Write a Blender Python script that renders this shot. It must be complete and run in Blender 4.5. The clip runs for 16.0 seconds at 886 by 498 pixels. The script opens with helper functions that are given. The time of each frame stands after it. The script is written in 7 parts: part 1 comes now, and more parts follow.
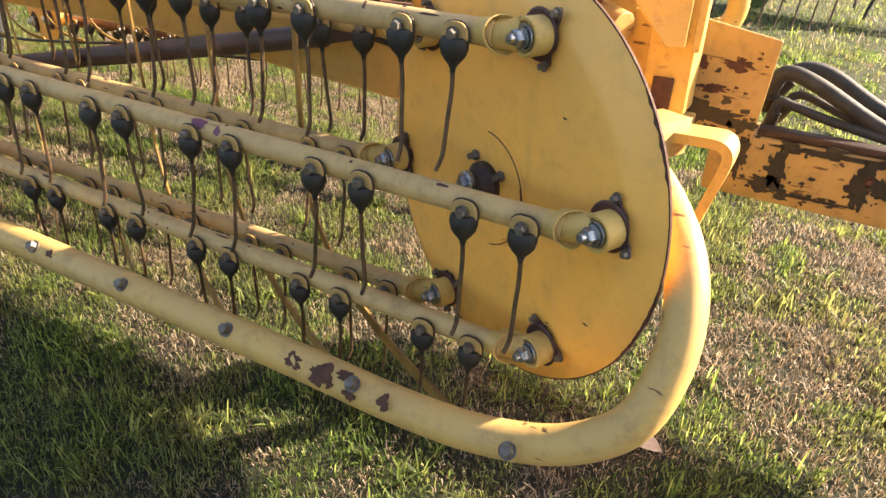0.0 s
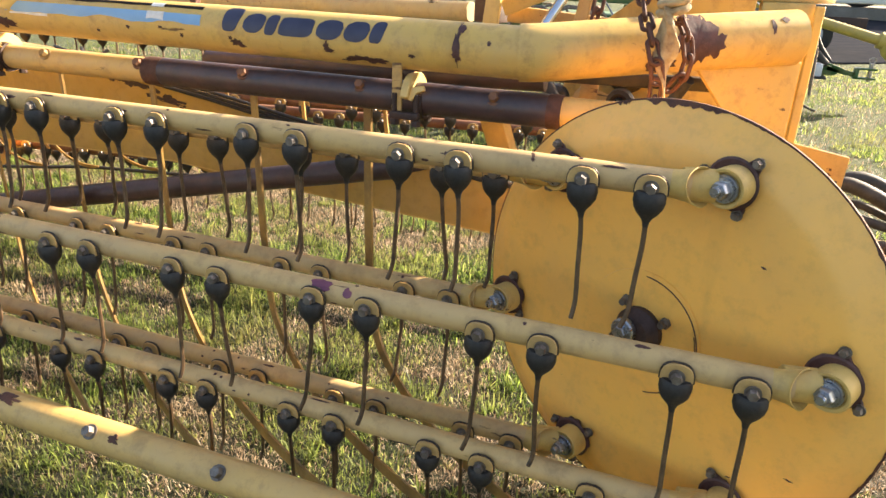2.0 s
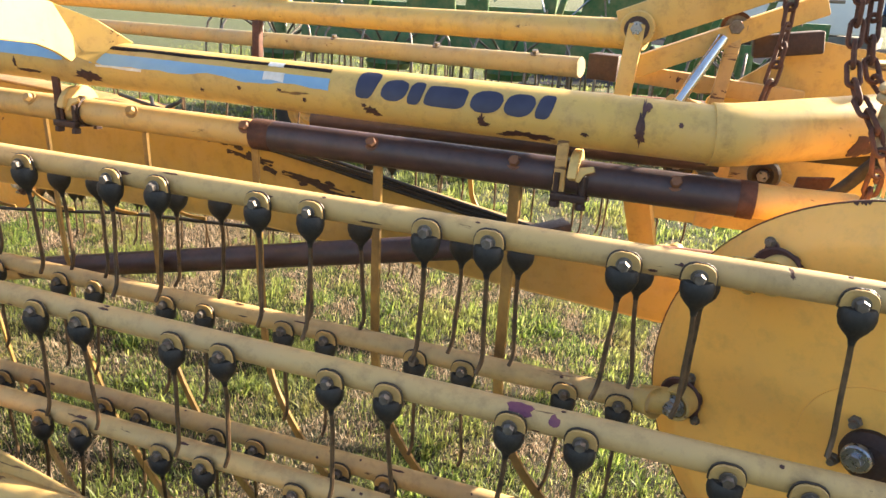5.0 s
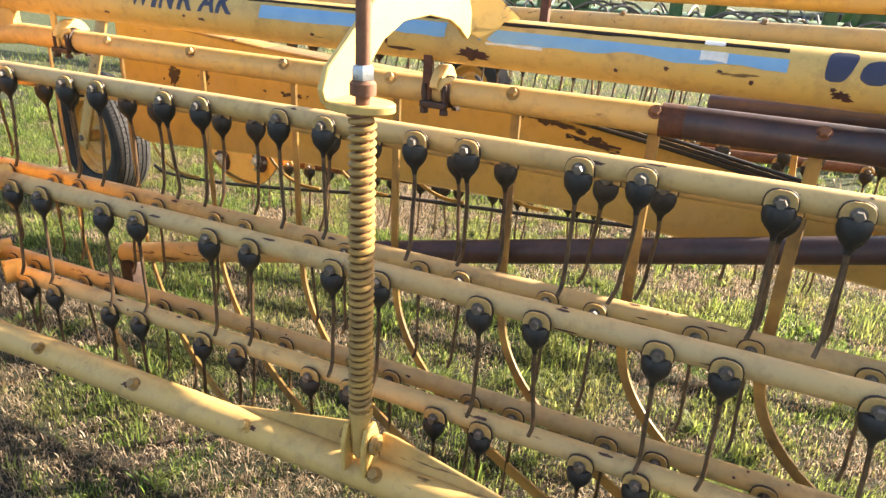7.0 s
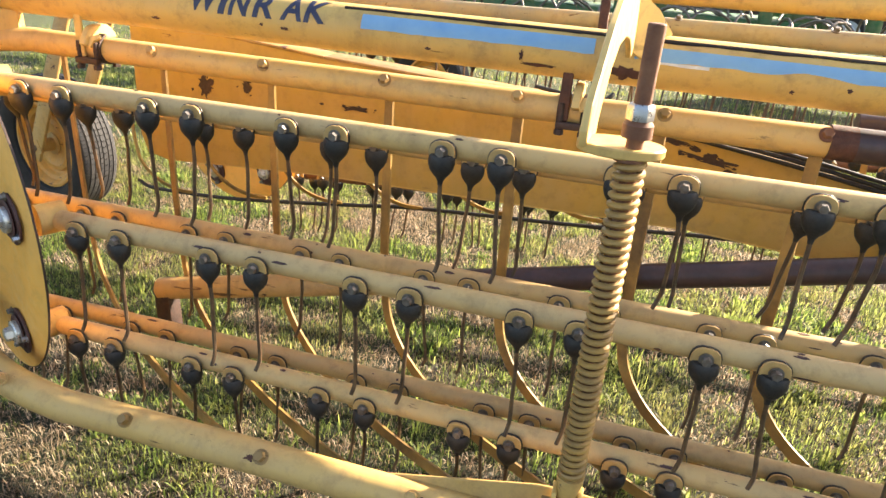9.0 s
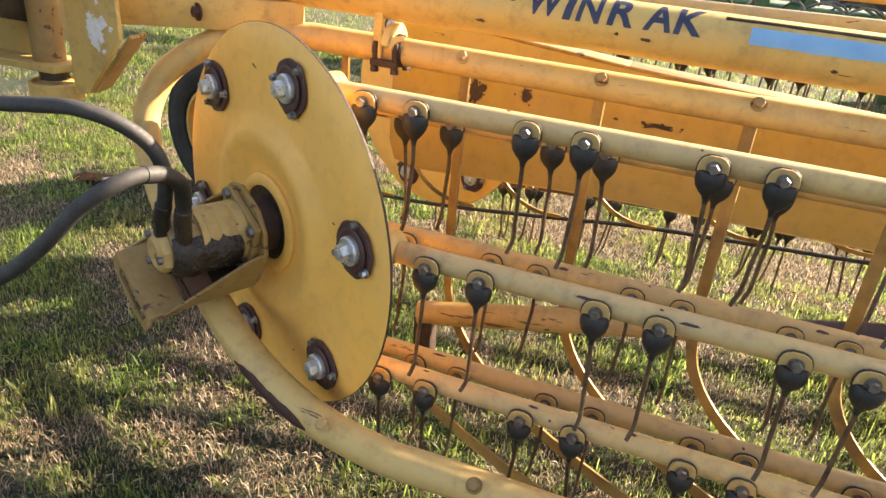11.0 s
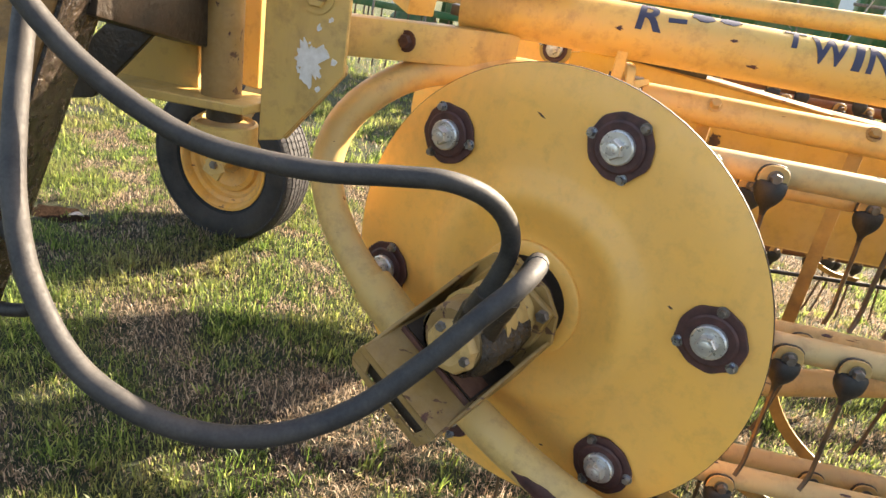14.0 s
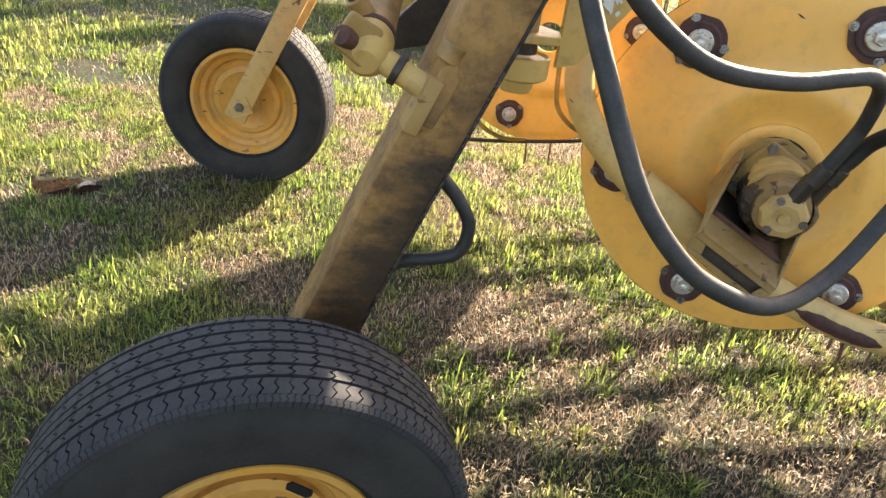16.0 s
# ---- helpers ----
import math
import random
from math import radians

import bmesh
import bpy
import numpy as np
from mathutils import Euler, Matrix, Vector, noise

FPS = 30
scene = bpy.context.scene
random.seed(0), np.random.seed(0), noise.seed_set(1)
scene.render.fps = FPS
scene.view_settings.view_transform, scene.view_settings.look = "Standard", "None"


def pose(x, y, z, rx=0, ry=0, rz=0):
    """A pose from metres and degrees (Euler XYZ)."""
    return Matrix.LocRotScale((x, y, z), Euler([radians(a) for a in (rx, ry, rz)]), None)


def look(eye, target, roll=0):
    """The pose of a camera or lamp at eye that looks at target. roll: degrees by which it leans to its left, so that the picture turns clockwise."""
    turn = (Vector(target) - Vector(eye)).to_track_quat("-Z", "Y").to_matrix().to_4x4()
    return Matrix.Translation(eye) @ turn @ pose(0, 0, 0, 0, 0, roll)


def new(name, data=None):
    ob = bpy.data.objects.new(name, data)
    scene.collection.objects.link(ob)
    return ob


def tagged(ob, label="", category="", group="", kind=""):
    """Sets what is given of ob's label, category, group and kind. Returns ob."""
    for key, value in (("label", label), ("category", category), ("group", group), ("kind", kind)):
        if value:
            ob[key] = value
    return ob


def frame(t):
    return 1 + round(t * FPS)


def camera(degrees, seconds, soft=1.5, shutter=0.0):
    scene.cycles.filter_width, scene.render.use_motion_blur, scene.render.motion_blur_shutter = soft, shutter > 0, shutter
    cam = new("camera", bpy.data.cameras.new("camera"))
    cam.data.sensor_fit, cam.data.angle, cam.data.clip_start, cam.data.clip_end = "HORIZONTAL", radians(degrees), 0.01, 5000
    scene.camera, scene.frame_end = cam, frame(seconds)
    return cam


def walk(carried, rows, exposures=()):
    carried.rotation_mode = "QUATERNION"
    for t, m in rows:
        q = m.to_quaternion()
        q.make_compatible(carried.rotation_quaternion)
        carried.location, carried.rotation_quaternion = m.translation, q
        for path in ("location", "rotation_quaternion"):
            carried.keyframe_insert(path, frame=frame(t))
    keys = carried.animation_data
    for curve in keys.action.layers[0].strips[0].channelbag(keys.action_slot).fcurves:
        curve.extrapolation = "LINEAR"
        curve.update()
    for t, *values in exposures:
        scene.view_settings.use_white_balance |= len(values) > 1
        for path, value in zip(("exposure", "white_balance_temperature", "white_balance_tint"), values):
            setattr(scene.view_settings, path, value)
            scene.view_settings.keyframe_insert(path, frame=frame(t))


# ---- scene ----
cam = camera(65.8, 16.0)
PATH = [
    (0, (1.241, -0.187, 1.276), (0.415, 1.343, 0.287), 2.3),
    (0.5, (1.13, -0.165, 1.302), (0.311, 1.418, 0.394), 0.7),
    (1, (1.008, -0.114, 1.336), (0.237, 1.533, 0.502), 0.6),
    (1.5, (0.885, -0.137, 1.336), (0.166, 1.552, 0.542), 1.1),
    (2, (0.747, -0.241, 1.336), (0.121, 1.498, 0.57), 2.1),
    (2.5, (0.684, -0.25, 1.334), (0.176, 1.537, 0.593), 4.1),
    (3, (0.591, -0.198, 1.353), (0.164, 1.614, 0.623), 4.5),
    (3.2, (0.57, -0.183, 1.371), (0.146, 1.629, 0.638), 4.1),
    (5.3, (0.21, -0.173, 1.406), (-0.357, 1.609, 0.695), 3.5),
    (5.5, (0.141, -0.218, 1.397), (-0.438, 1.574, 0.722), 3.7),
    (6, (-0.039, -0.29, 1.373), (-0.723, 1.468, 0.71), 4.0),
    (6.5, (-0.273, -0.307, 1.365), (-1.046, 1.383, 0.626), 3.4),
    (7, (-0.42, -0.314, 1.356), (-1.165, 1.367, 0.569), 2.9),
    (7.5, (-0.569, -0.357, 1.362), (-1.09, 1.395, 0.551), 5.4),
    (8, (-0.708, -0.429, 1.385), (-1.141, 1.336, 0.55), 5.2),
    (8.5, (-0.851, -0.387, 1.383), (-1.306, 1.378, 0.561), 4.7),
    (8.7, (-0.902, -0.345, 1.375), (-1.364, 1.426, 0.57), 4.2),
    (10.8, (-1.623, -0.372, 1.365), (-2.16, 1.349, 0.499), 6.1),
    (11, (-1.687, -0.335, 1.352), (-2.261, 1.376, 0.489), 5.7),
    (11.5, (-1.869, -0.151, 1.33), (-2.585, 1.495, 0.447), 5.7),
    (12, (-2.016, -0.01, 1.28), (-2.827, 1.578, 0.372), 5.3),
    (12.5, (-2.098, -0.05, 1.276), (-2.868, 1.56, 0.373), 6.2),
    (13, (-2.228, -0.215, 1.299), (-2.825, 1.477, 0.414), 7.3),
    (13.5, (-2.352, -0.29, 1.298), (-2.866, 1.444, 0.445), 8.4),
    (14, (-2.555, -0.307, 1.276), (-2.725, 1.523, 0.487), 9.8),
    (14.5, (-2.759, -0.367, 1.299), (-2.755, 1.452, 0.468), 10.5),
    (15, (-3.044, -0.514, 1.29), (-2.869, 1.292, 0.448), 10.1),
    (15.5, (-3.286, -0.52, 1.259), (-3.1, 1.271, 0.389), 9.4),
    (16, (-3.515, -0.44, 1.218), (-3.124, 1.273, 0.263), 7.5),
]
walk(cam, [(t, look(eye, target, roll)) for t, eye, target, roll in PATH], ((0, 2.12, 7450, 14), (3, 2.32, 7450, 14), (6, 2.26, 7100, 12), (8, 2.42, 7100, 12), (11, 2.40, 7450, 14), (12, 2.48, 7450, 14), (13.5, 2.42, 7450, 14), (14.2, 2.48, 7450, 14), (15, 2.42, 7450, 14), (16, 2.66, 7450, 14)))

# ---- world, sun, exposure ----
world = bpy.data.worlds.new("sky")
scene.world = world
world.use_nodes = True
wt = world.node_tree
sky = wt.nodes.new("ShaderNodeTexSky")
sky.sky_type = "NISHITA"
sky.sun_disc = False
SUN_EL, SUN_AZ = radians(26), radians(46)  # azimuth from +y towards +x
sky.sun_elevation, sky.sun_rotation = SUN_EL, SUN_AZ
sky.air_density, sky.dust_density, sky.ozone_density = 1.0, 2.5, 1.0
bg = wt.nodes["Background"]
bg.inputs["Strength"].default_value = 0.095
wt.links.new(sky.outputs["Color"], bg.inputs["Color"])
sun_data = bpy.data.lights.new("sun", "SUN")
sun_data.energy, sun_data.angle, sun_data.color = 5.0, radians(0.5), (1.0, 0.91, 0.76)
sun = new("sun", sun_data)
SUN_DIR = Vector((math.sin(SUN_AZ) * math.cos(SUN_EL), math.cos(SUN_AZ) * math.cos(SUN_EL), math.sin(SUN_EL)))
sun.matrix_world = look(SUN_DIR * 30, (0, 0, 0))
scene.view_settings.exposure = 2.3


# ---- materials ----
class Nodes:
    """A short way to write a node material."""

    def __init__(self, name):
        self.mat = bpy.data.materials.new(name)
        self.mat.use_nodes = True
        self.tree = self.mat.node_tree
        self.bsdf = self.tree.nodes["Principled BSDF"]
        coord = self.tree.nodes.new("ShaderNodeTexCoord")
        geom = self.tree.nodes.new("ShaderNodeNewGeometry")
        self.pos = geom.outputs["Position"]
        self.local = coord.outputs["Object"]

    def link(self, a, b):
        self.tree.links.new(a, b)

    def put(self, socket, value):
        if isinstance(value, (int, float, tuple)):
            self.bsdf.inputs[socket].default_value = value
        else:
            self.link(value, self.bsdf.inputs[socket])
        return self

    def noise(self, scale, detail=4.0, rough=0.55, stretch=None, distort=0.0, space=None):
        n = self.tree.nodes.new("ShaderNodeTexNoise")
        n.inputs["Scale"].default_value, n.inputs["Detail"].default_value = scale, detail
        n.inputs["Roughness"].default_value, n.inputs["Distortion"].default_value = rough, distort
        src = space or self.pos
        if stretch:
            m = self.tree.nodes.new("ShaderNodeMapping")
            m.inputs["Scale"].default_value = stretch
            self.link(src, m.inputs["Vector"])
            src = m.outputs["Vector"]
        self.link(src, n.inputs["Vector"])
        return n.outputs["Fac"]

    def ramp(self, fac, stops):
        r = self.tree.nodes.new("ShaderNodeValToRGB")
        els = r.color_ramp.elements
        while len(els) < len(stops):
            els.new(0.5)
        for e, (p, c) in zip(els, stops):
            e.position = p
            e.color = (c, c, c, 1) if isinstance(c, (int, float)) else (*c, 1)
        self.link(fac, r.inputs["Fac"])
        return r.outputs["Color"]

    def mix(self, fac, a, b, mode="MIX"):
        m = self.tree.nodes.new("ShaderNodeMix")
        m.data_type, m.blend_type = "RGBA", mode
        for sock, val in ((m.inputs[0], fac), (m.inputs[6], a), (m.inputs[7], b)):
            if isinstance(val, (int, float)):
                sock.default_value = val
            elif isinstance(val, tuple):
                sock.default_value = (*val, 1)
            else:
                self.link(val, sock)
        return m.outputs[2]

    def math(self, op, a, b=0.5):
        m = self.tree.nodes.new("ShaderNodeMath")
        m.operation = op
        for sock, val in ((m.inputs[0], a), (m.inputs[1], b)):
            if isinstance(val, (int, float)):
                sock.default_value = val
            else:
                self.link(val, sock)
        return m.outputs[0]

    def random(self):
        return self.tree.nodes.new("ShaderNodeObjectInfo").outputs["Random"]

    def island(self):
        g = self.tree.nodes.new("ShaderNodeNewGeometry")
        return g.outputs["Random Per Island"]

    def bump(self, height, strength=0.3, dist=0.002):
        b = self.tree.nodes.new("ShaderNodeBump")
        b.inputs["Strength"].default_value, b.inputs["Distance"].default_value = strength, dist
        self.link(height, b.inputs["Height"])
        self.link(b.outputs["Normal"], self.bsdf.inputs["Normal"])
        return self


def paint(name, base, dull, rust_at=0.72, grime=0.5, rough=0.42):
    """Old machinery paint: sun-bleached, dusty, scratched and chipped to rust."""
    n = Nodes(name)
    fade = n.ramp(n.noise(3.0, 5), [(0.3, base), (0.7, dull)])
    dust = n.ramp(n.noise(7, 7, 0.7), [(0.40, 0.0), (0.72, 0.55 * grime)])
    c = n.mix(dust, fade, (0.47, 0.32, 0.16))
    soil = n.ramp(n.noise(26, 6, 0.72), [(0.50, 0.0), (0.78, 0.6 * grime)])
    c = n.mix(soil, c, (0.17, 0.10, 0.05))
    streak = n.ramp(n.noise(9, 5, 0.65, (1, 1, 0.25)), [(0.56, 0.0), (0.82, 0.5 * grime)])
    c = n.mix(streak, c, (0.12, 0.07, 0.035))
    rust = n.ramp(n.noise(60, 5), [(0.35, (0.045, 0.018, 0.013)), (0.7, (0.12, 0.046, 0.028))])
    scratch = n.ramp(n.noise(46, 5, 0.6, (0.16, 1, 1), 0.3), [(rust_at - 0.03, 0.0), (rust_at, 0.85)])
    chips = n.ramp(n.noise(13, 8, 0.62, None, 0.6), [(rust_at, 0.0), (rust_at + 0.012, 1.0)])
    worn = n.math("MAXIMUM", chips, scratch)
    c = n.mix(worn, c, rust)
    n.put("Base Color", c)
    n.put("Roughness", n.ramp(n.noise(40, 4), [(0.3, rough - 0.06), (0.75, rough + 0.22)]))
    n.bump(n.math("SUBTRACT", n.math("MULTIPLY", n.noise(180, 3), 0.25), worn), 0.35, 0.0012)
    n.put("Specular IOR Level", 0.35)
    return n.mat


def plain(name, a, b, scale, rough, metal=0.0, fine=120.0, bump=0.3, dist=0.001):
    n = Nodes(name)
    c = n.mix(n.ramp(n.noise(scale, 6, 0.65), [(0.3, 0.0), (0.72, 1.0)]), a, b)
    n.put("Base Color", c)
    n.put("Roughness", n.ramp(n.noise(fine, 4), [(0.3, max(rough - 0.12, 0.05)), (0.75, min(rough + 0.14, 1.0))]))
    n.put("Metallic", metal)
    n.bump(n.noise(fine, 5, 0.6), bump, dist)
    return n.mat


YELLOW = paint("yellow_paint", (0.62, 0.395, 0.102), (0.565, 0.372, 0.120), 0.715, 0.9)
YELLOW_PIPE = paint("yellow_pipe_paint", (0.62, 0.385, 0.115), (0.555, 0.36, 0.135), 0.705, 0.8)
YELLOW_DISC = paint("yellow_disc_paint", (0.94, 0.475, 0.090), (0.90, 0.46, 0.10), 0.785, 0.4, 0.40)
YELLOW_DISC.node_tree.nodes["Principled BSDF"].inputs["Specular IOR Level"].default_value = 0.55
RIM_PAINT = paint("orange_rim_paint", (0.66, 0.31, 0.045), (0.56, 0.27, 0.05), 0.69, 0.85, 0.45)
# pale yellow that also carries the sun's glare on arch and cheeks
YELLOW_PALE = paint("pale_sun_glare_paint", (0.68, 0.46, 0.15), (0.60, 0.41, 0.15), 0.76, 0.5, 0.45)
# yellow paint darkened in colour for the weak light behind the reel
YELLOW_SHADED = paint("shaded_yellow_paint", (0.46, 0.292, 0.062), (0.40, 0.258, 0.070), 0.73, 0.7, 0.5)
OCHRE = paint("grimy_ochre_paint", (0.33, 0.185, 0.046), (0.20, 0.115, 0.038), 0.655, 1.0, 0.5)
OILY = paint("oil_stained_paint", (0.30, 0.17, 0.05), (0.13, 0.075, 0.03), 0.62, 1.0, 0.36)
YELLOW_BAR = paint("yellow_bar_paint", (0.60, 0.388, 0.150), (0.51, 0.342, 0.160), 0.705, 0.85, 0.48)
YELLOW_WORN = paint("yellow_worn_paint", (0.56, 0.345, 0.100), (0.43, 0.262, 0.10), 0.66, 1.0, 0.5)
WEATHERED = paint("weathered_pale_paint", (0.26, 0.25, 0.18), (0.42, 0.33, 0.15), 0.68, 0.9, 0.6)
YELLOW_DIRTY = plain("muddy_worn_paint", (0.035, 0.019, 0.010), (0.42, 0.225, 0.07), 11, 0.55, 0.0, 38, 0.9, 0.003)


def darkened_leg():
    """Brown-yellow worn paint that turns black, raggedly, towards the lower end and trailing edge."""
    n = Nodes("darkened_leg_paint")
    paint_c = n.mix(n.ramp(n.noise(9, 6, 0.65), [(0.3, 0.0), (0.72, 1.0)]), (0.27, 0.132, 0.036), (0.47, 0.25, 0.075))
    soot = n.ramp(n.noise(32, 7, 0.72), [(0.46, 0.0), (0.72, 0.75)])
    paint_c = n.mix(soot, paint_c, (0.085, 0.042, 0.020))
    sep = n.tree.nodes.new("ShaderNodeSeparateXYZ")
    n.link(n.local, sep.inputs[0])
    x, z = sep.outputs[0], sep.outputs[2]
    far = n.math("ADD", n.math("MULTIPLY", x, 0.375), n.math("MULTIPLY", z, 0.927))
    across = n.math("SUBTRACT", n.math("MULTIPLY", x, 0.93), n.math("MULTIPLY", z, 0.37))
    # colour darkens towards the lower end and trailing edge, broken up by noise
    darkening = n.math("ADD", n.math("MULTIPLY", far, -1.3), n.math("MULTIPLY", across, 6.0))
    darkening = n.math("ADD", darkening, n.math("MULTIPLY", n.math("SUBTRACT", n.noise(14, 7, 0.7, (0.5, 1, 1)), 0.5), 2.2))
    mask = n.ramp(n.math("ADD", darkening, 0.68), [(0.30, 0.0), (1.0, 0.92)])
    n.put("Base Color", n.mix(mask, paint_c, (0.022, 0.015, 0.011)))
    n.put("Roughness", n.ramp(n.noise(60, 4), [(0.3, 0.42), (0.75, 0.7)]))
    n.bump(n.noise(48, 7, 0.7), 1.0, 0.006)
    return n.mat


LEG_PAINT = darkened_leg()
GREEN = paint("green_paint", (0.012, 0.085, 0.022), (0.02, 0.11, 0.04), 0.74, 0.5)
RUST = plain("rust", (0.045, 0.018, 0.012), (0.12, 0.045, 0.026), 35, 0.8, 0.0, 160, 0.5)
RUST_DARK = plain("dark_rusted_steel", (0.022, 0.012, 0.010), (0.06, 0.028, 0.02), 45, 0.65, 0.0, 150, 0.5)
RUST_PLUM = plain("plum_rusted_plate", (0.036, 0.014, 0.013), (0.098, 0.036, 0.030), 40, 0.6, 0.0, 150, 0.4)
RUST_RED = plain("reddish_rust", (0.13, 0.048, 0.025), (0.22, 0.10, 0.05), 30, 0.75, 0.0, 150, 0.5)
MAROON = plain("dark_maroon_pipe", (0.030, 0.021, 0.025), (0.085, 0.045, 0.042), 14, 0.46, 0.0, 90, 0.15)
RUBBER = plain("black_rubber", (0.010, 0.009, 0.009), (0.024, 0.021, 0.019), 40, 0.62, 0.0, 200, 0.4)
HOSE = plain("hose_rubber", (0.015, 0.0145, 0.015), (0.052, 0.045, 0.040), 22, 0.68, 0.0, 220, 0.4)
WIRE = plain("brown_spring_steel", (0.022, 0.014, 0.011), (0.15, 0.085, 0.04), 40, 0.5, 0.1, 160, 0.3)
STRAP = plain("strap_steel", (0.46, 0.27, 0.07), (0.10, 0.056, 0.026), 7, 0.55, 0.0, 120, 0.3)
# zinc lightened in colour for the bright sky mirrored in the outer bolts
ZINC_SKYLIT = plain("skylit_zinc_plate", (0.66, 0.645, 0.61), (0.44, 0.42, 0.39), 40, 0.34, 0.65, 120, 0.2)
ZINC = plain("zinc_plate", (0.40, 0.42, 0.46), (0.27, 0.27, 0.28), 40, 0.32, 0.9, 120, 0.2)
CHROME = plain("chrome_rod", (0.75, 0.76, 0.78), (0.6, 0.6, 0.6), 30, 0.12, 1.0, 90, 0.05)
STEEL_OLD = plain("weathered_bolt_steel", (0.22, 0.20, 0.18), (0.10, 0.07, 0.05), 60, 0.5, 0.6, 150, 0.4)
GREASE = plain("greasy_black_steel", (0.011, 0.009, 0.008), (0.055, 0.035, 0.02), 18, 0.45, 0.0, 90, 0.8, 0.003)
GLINT = plain("wet_grease_crust", (0.012, 0.010, 0.010), (0.06, 0.042, 0.030), 24, 0.22, 0.0, 60, 1.0, 0.012)
CLIP = plain("grimy_clip_paint", (0.54, 0.33, 0.11), (0.36, 0.22, 0.085), 45, 0.5, 0.0, 140, 0.4)
PURPLE = plain("purple_stain", (0.13, 0.03, 0.07), (0.22, 0.07, 0.09), 60, 0.6)
# asphalt coloured darker than its own tone to hold the shade over the yard
ASPHALT_SHADED = plain("shaded_worn_asphalt", (0.026, 0.028, 0.034), (0.042, 0.043, 0.048), 2.5, 0.95, 0.0, 60, 0.5, 0.004)
TYRE = plain("tyre_rubber", (0.026, 0.026, 0.029), (0.048, 0.046, 0.047), 12, 0.75, 0.0, 180, 0.3)
SIDEWALL = plain("dusty_sidewall", (0.020, 0.019, 0.019), (0.046, 0.042, 0.037), 9, 0.85, 0.0, 160, 0.3)
ASPHALT_SHADED.node_tree.nodes["Principled BSDF"].inputs["Specular IOR Level"].default_value = 0.0
for m in (TYRE, SIDEWALL):
    m.node_tree.nodes["Principled BSDF"].inputs["Specular IOR Level"].default_value = 0.22
# rubber coloured near-black to put the shade into the tread grooves
GROOVE_SHADE = plain("tyre_groove_shade", (0.003, 0.003, 0.003), (0.005, 0.005, 0.005), 30, 0.9)
DECAL_BLUE = plain("blue_decal", (0.15, 0.33, 0.55), (0.21, 0.40, 0.58), 20, 0.5, 0.0, 80, 0.2)
DECAL_NAVY = plain("navy_lettering", (0.018, 0.02, 0.05), (0.035, 0.038, 0.075), 30, 0.5)
DECAL_BLACK = plain("black_trim_tape", (0.012, 0.010, 0.011), (0.035, 0.024, 0.02), 25, 0.9)
DECAL_BLACK.node_tree.nodes["Principled BSDF"].inputs["Specular IOR Level"].default_value = 0.1
DECAL_WHITE = plain("white_paint_patch", (0.75, 0.74, 0.71), (0.55, 0.52, 0.47), 60, 0.6)
CLOTH = plain("bleached_cloth", (0.50, 0.38, 0.20), (0.22, 0.13, 0.06), 45, 0.9, 0.0, 150, 0.6, 0.003)
PALE = plain("pale_panel", (0.62, 0.66, 0.70), (0.5, 0.55, 0.62), 3, 0.5)
CONCRETE = plain("pale_concrete", (0.22, 0.20, 0.17), (0.14, 0.13, 0.11), 3, 0.85, 0.0, 50, 0.4, 0.003)
DARK_STEEL = plain("dark_vehicle_paint", (0.010, 0.011, 0.015), (0.024, 0.024, 0.028), 5, 0.5)
TANK_BLUE = plain("blue_tank_paint", (0.02, 0.12, 0.36), (0.03, 0.16, 0.42), 3, 0.4)
SHIELD = plain("dusty_yellow_plastic", (0.50, 0.36, 0.08), (0.30, 0.24, 0.09), 7, 0.6)
SPRING = plain("spring_paint", (0.44, 0.25, 0.06), (0.20, 0.12, 0.05), 22, 0.5, 0.0, 120, 0.4)


# ---- geometry helpers ----
def sharp(me, angle=32):
    if me.polygons:
        me.polygons.foreach_set("use_smooth", [True] * len(me.polygons))
        me.set_sharp_from_angle(angle=radians(angle))
    return me


def to_mesh(name, geo, material):
    verts, faces = geo
    me = bpy.data.meshes.new(name)
    me.from_pydata([tuple(v) for v in verts], [], faces)
    me.validate()
    me.materials.append(material)
    me.update()
    return sharp(me)


def part(name, geo, material, parent, label="", at=None):
    """One mesh object under a thing or a part; geo is (verts, faces) or a mesh to share."""
    me = geo if isinstance(geo, bpy.types.Mesh) else to_mesh(name, geo, material)
    ob = new(name, me)
    ob.parent = parent
    if at is not None:
        ob.matrix_basis = at
    return tagged(ob, label)


def thing(name, label, category, at=(0, 0, 0), group="", kind=""):
    ob = new(name)
    ob.empty_display_size = 0.05
    ob.matrix_basis = at if isinstance(at, Matrix) else Matrix.Translation(at)
    return tagged(ob, label, category, group, kind)


def xf(geo, m):
    return [m @ Vector(v) for v in geo[0]], geo[1]


def join(*geos):
    verts, faces = [], []
    for v, f in geos:
        k = len(verts)
        verts += list(v)
        faces += [tuple(i + k for i in face) for face in f]
    return verts, faces


def catmull(points, k=6):
    """A smooth line through points."""
    p = [Vector(q) for q in points]
    p = [2 * p[0] - p[1]] + p + [2 * p[-1] - p[-2]]
    out = []
    for a, b, c, d in zip(p, p[1:], p[2:], p[3:]):
        for i in range(k):
            t = i / k
            out.append(0.5 * (2 * b + (c - a) * t + (2 * a - 5 * b + 4 * c - d) * t * t + (3 * b - a - 3 * c + d) * t ** 3))
    return out + [p[-2]]


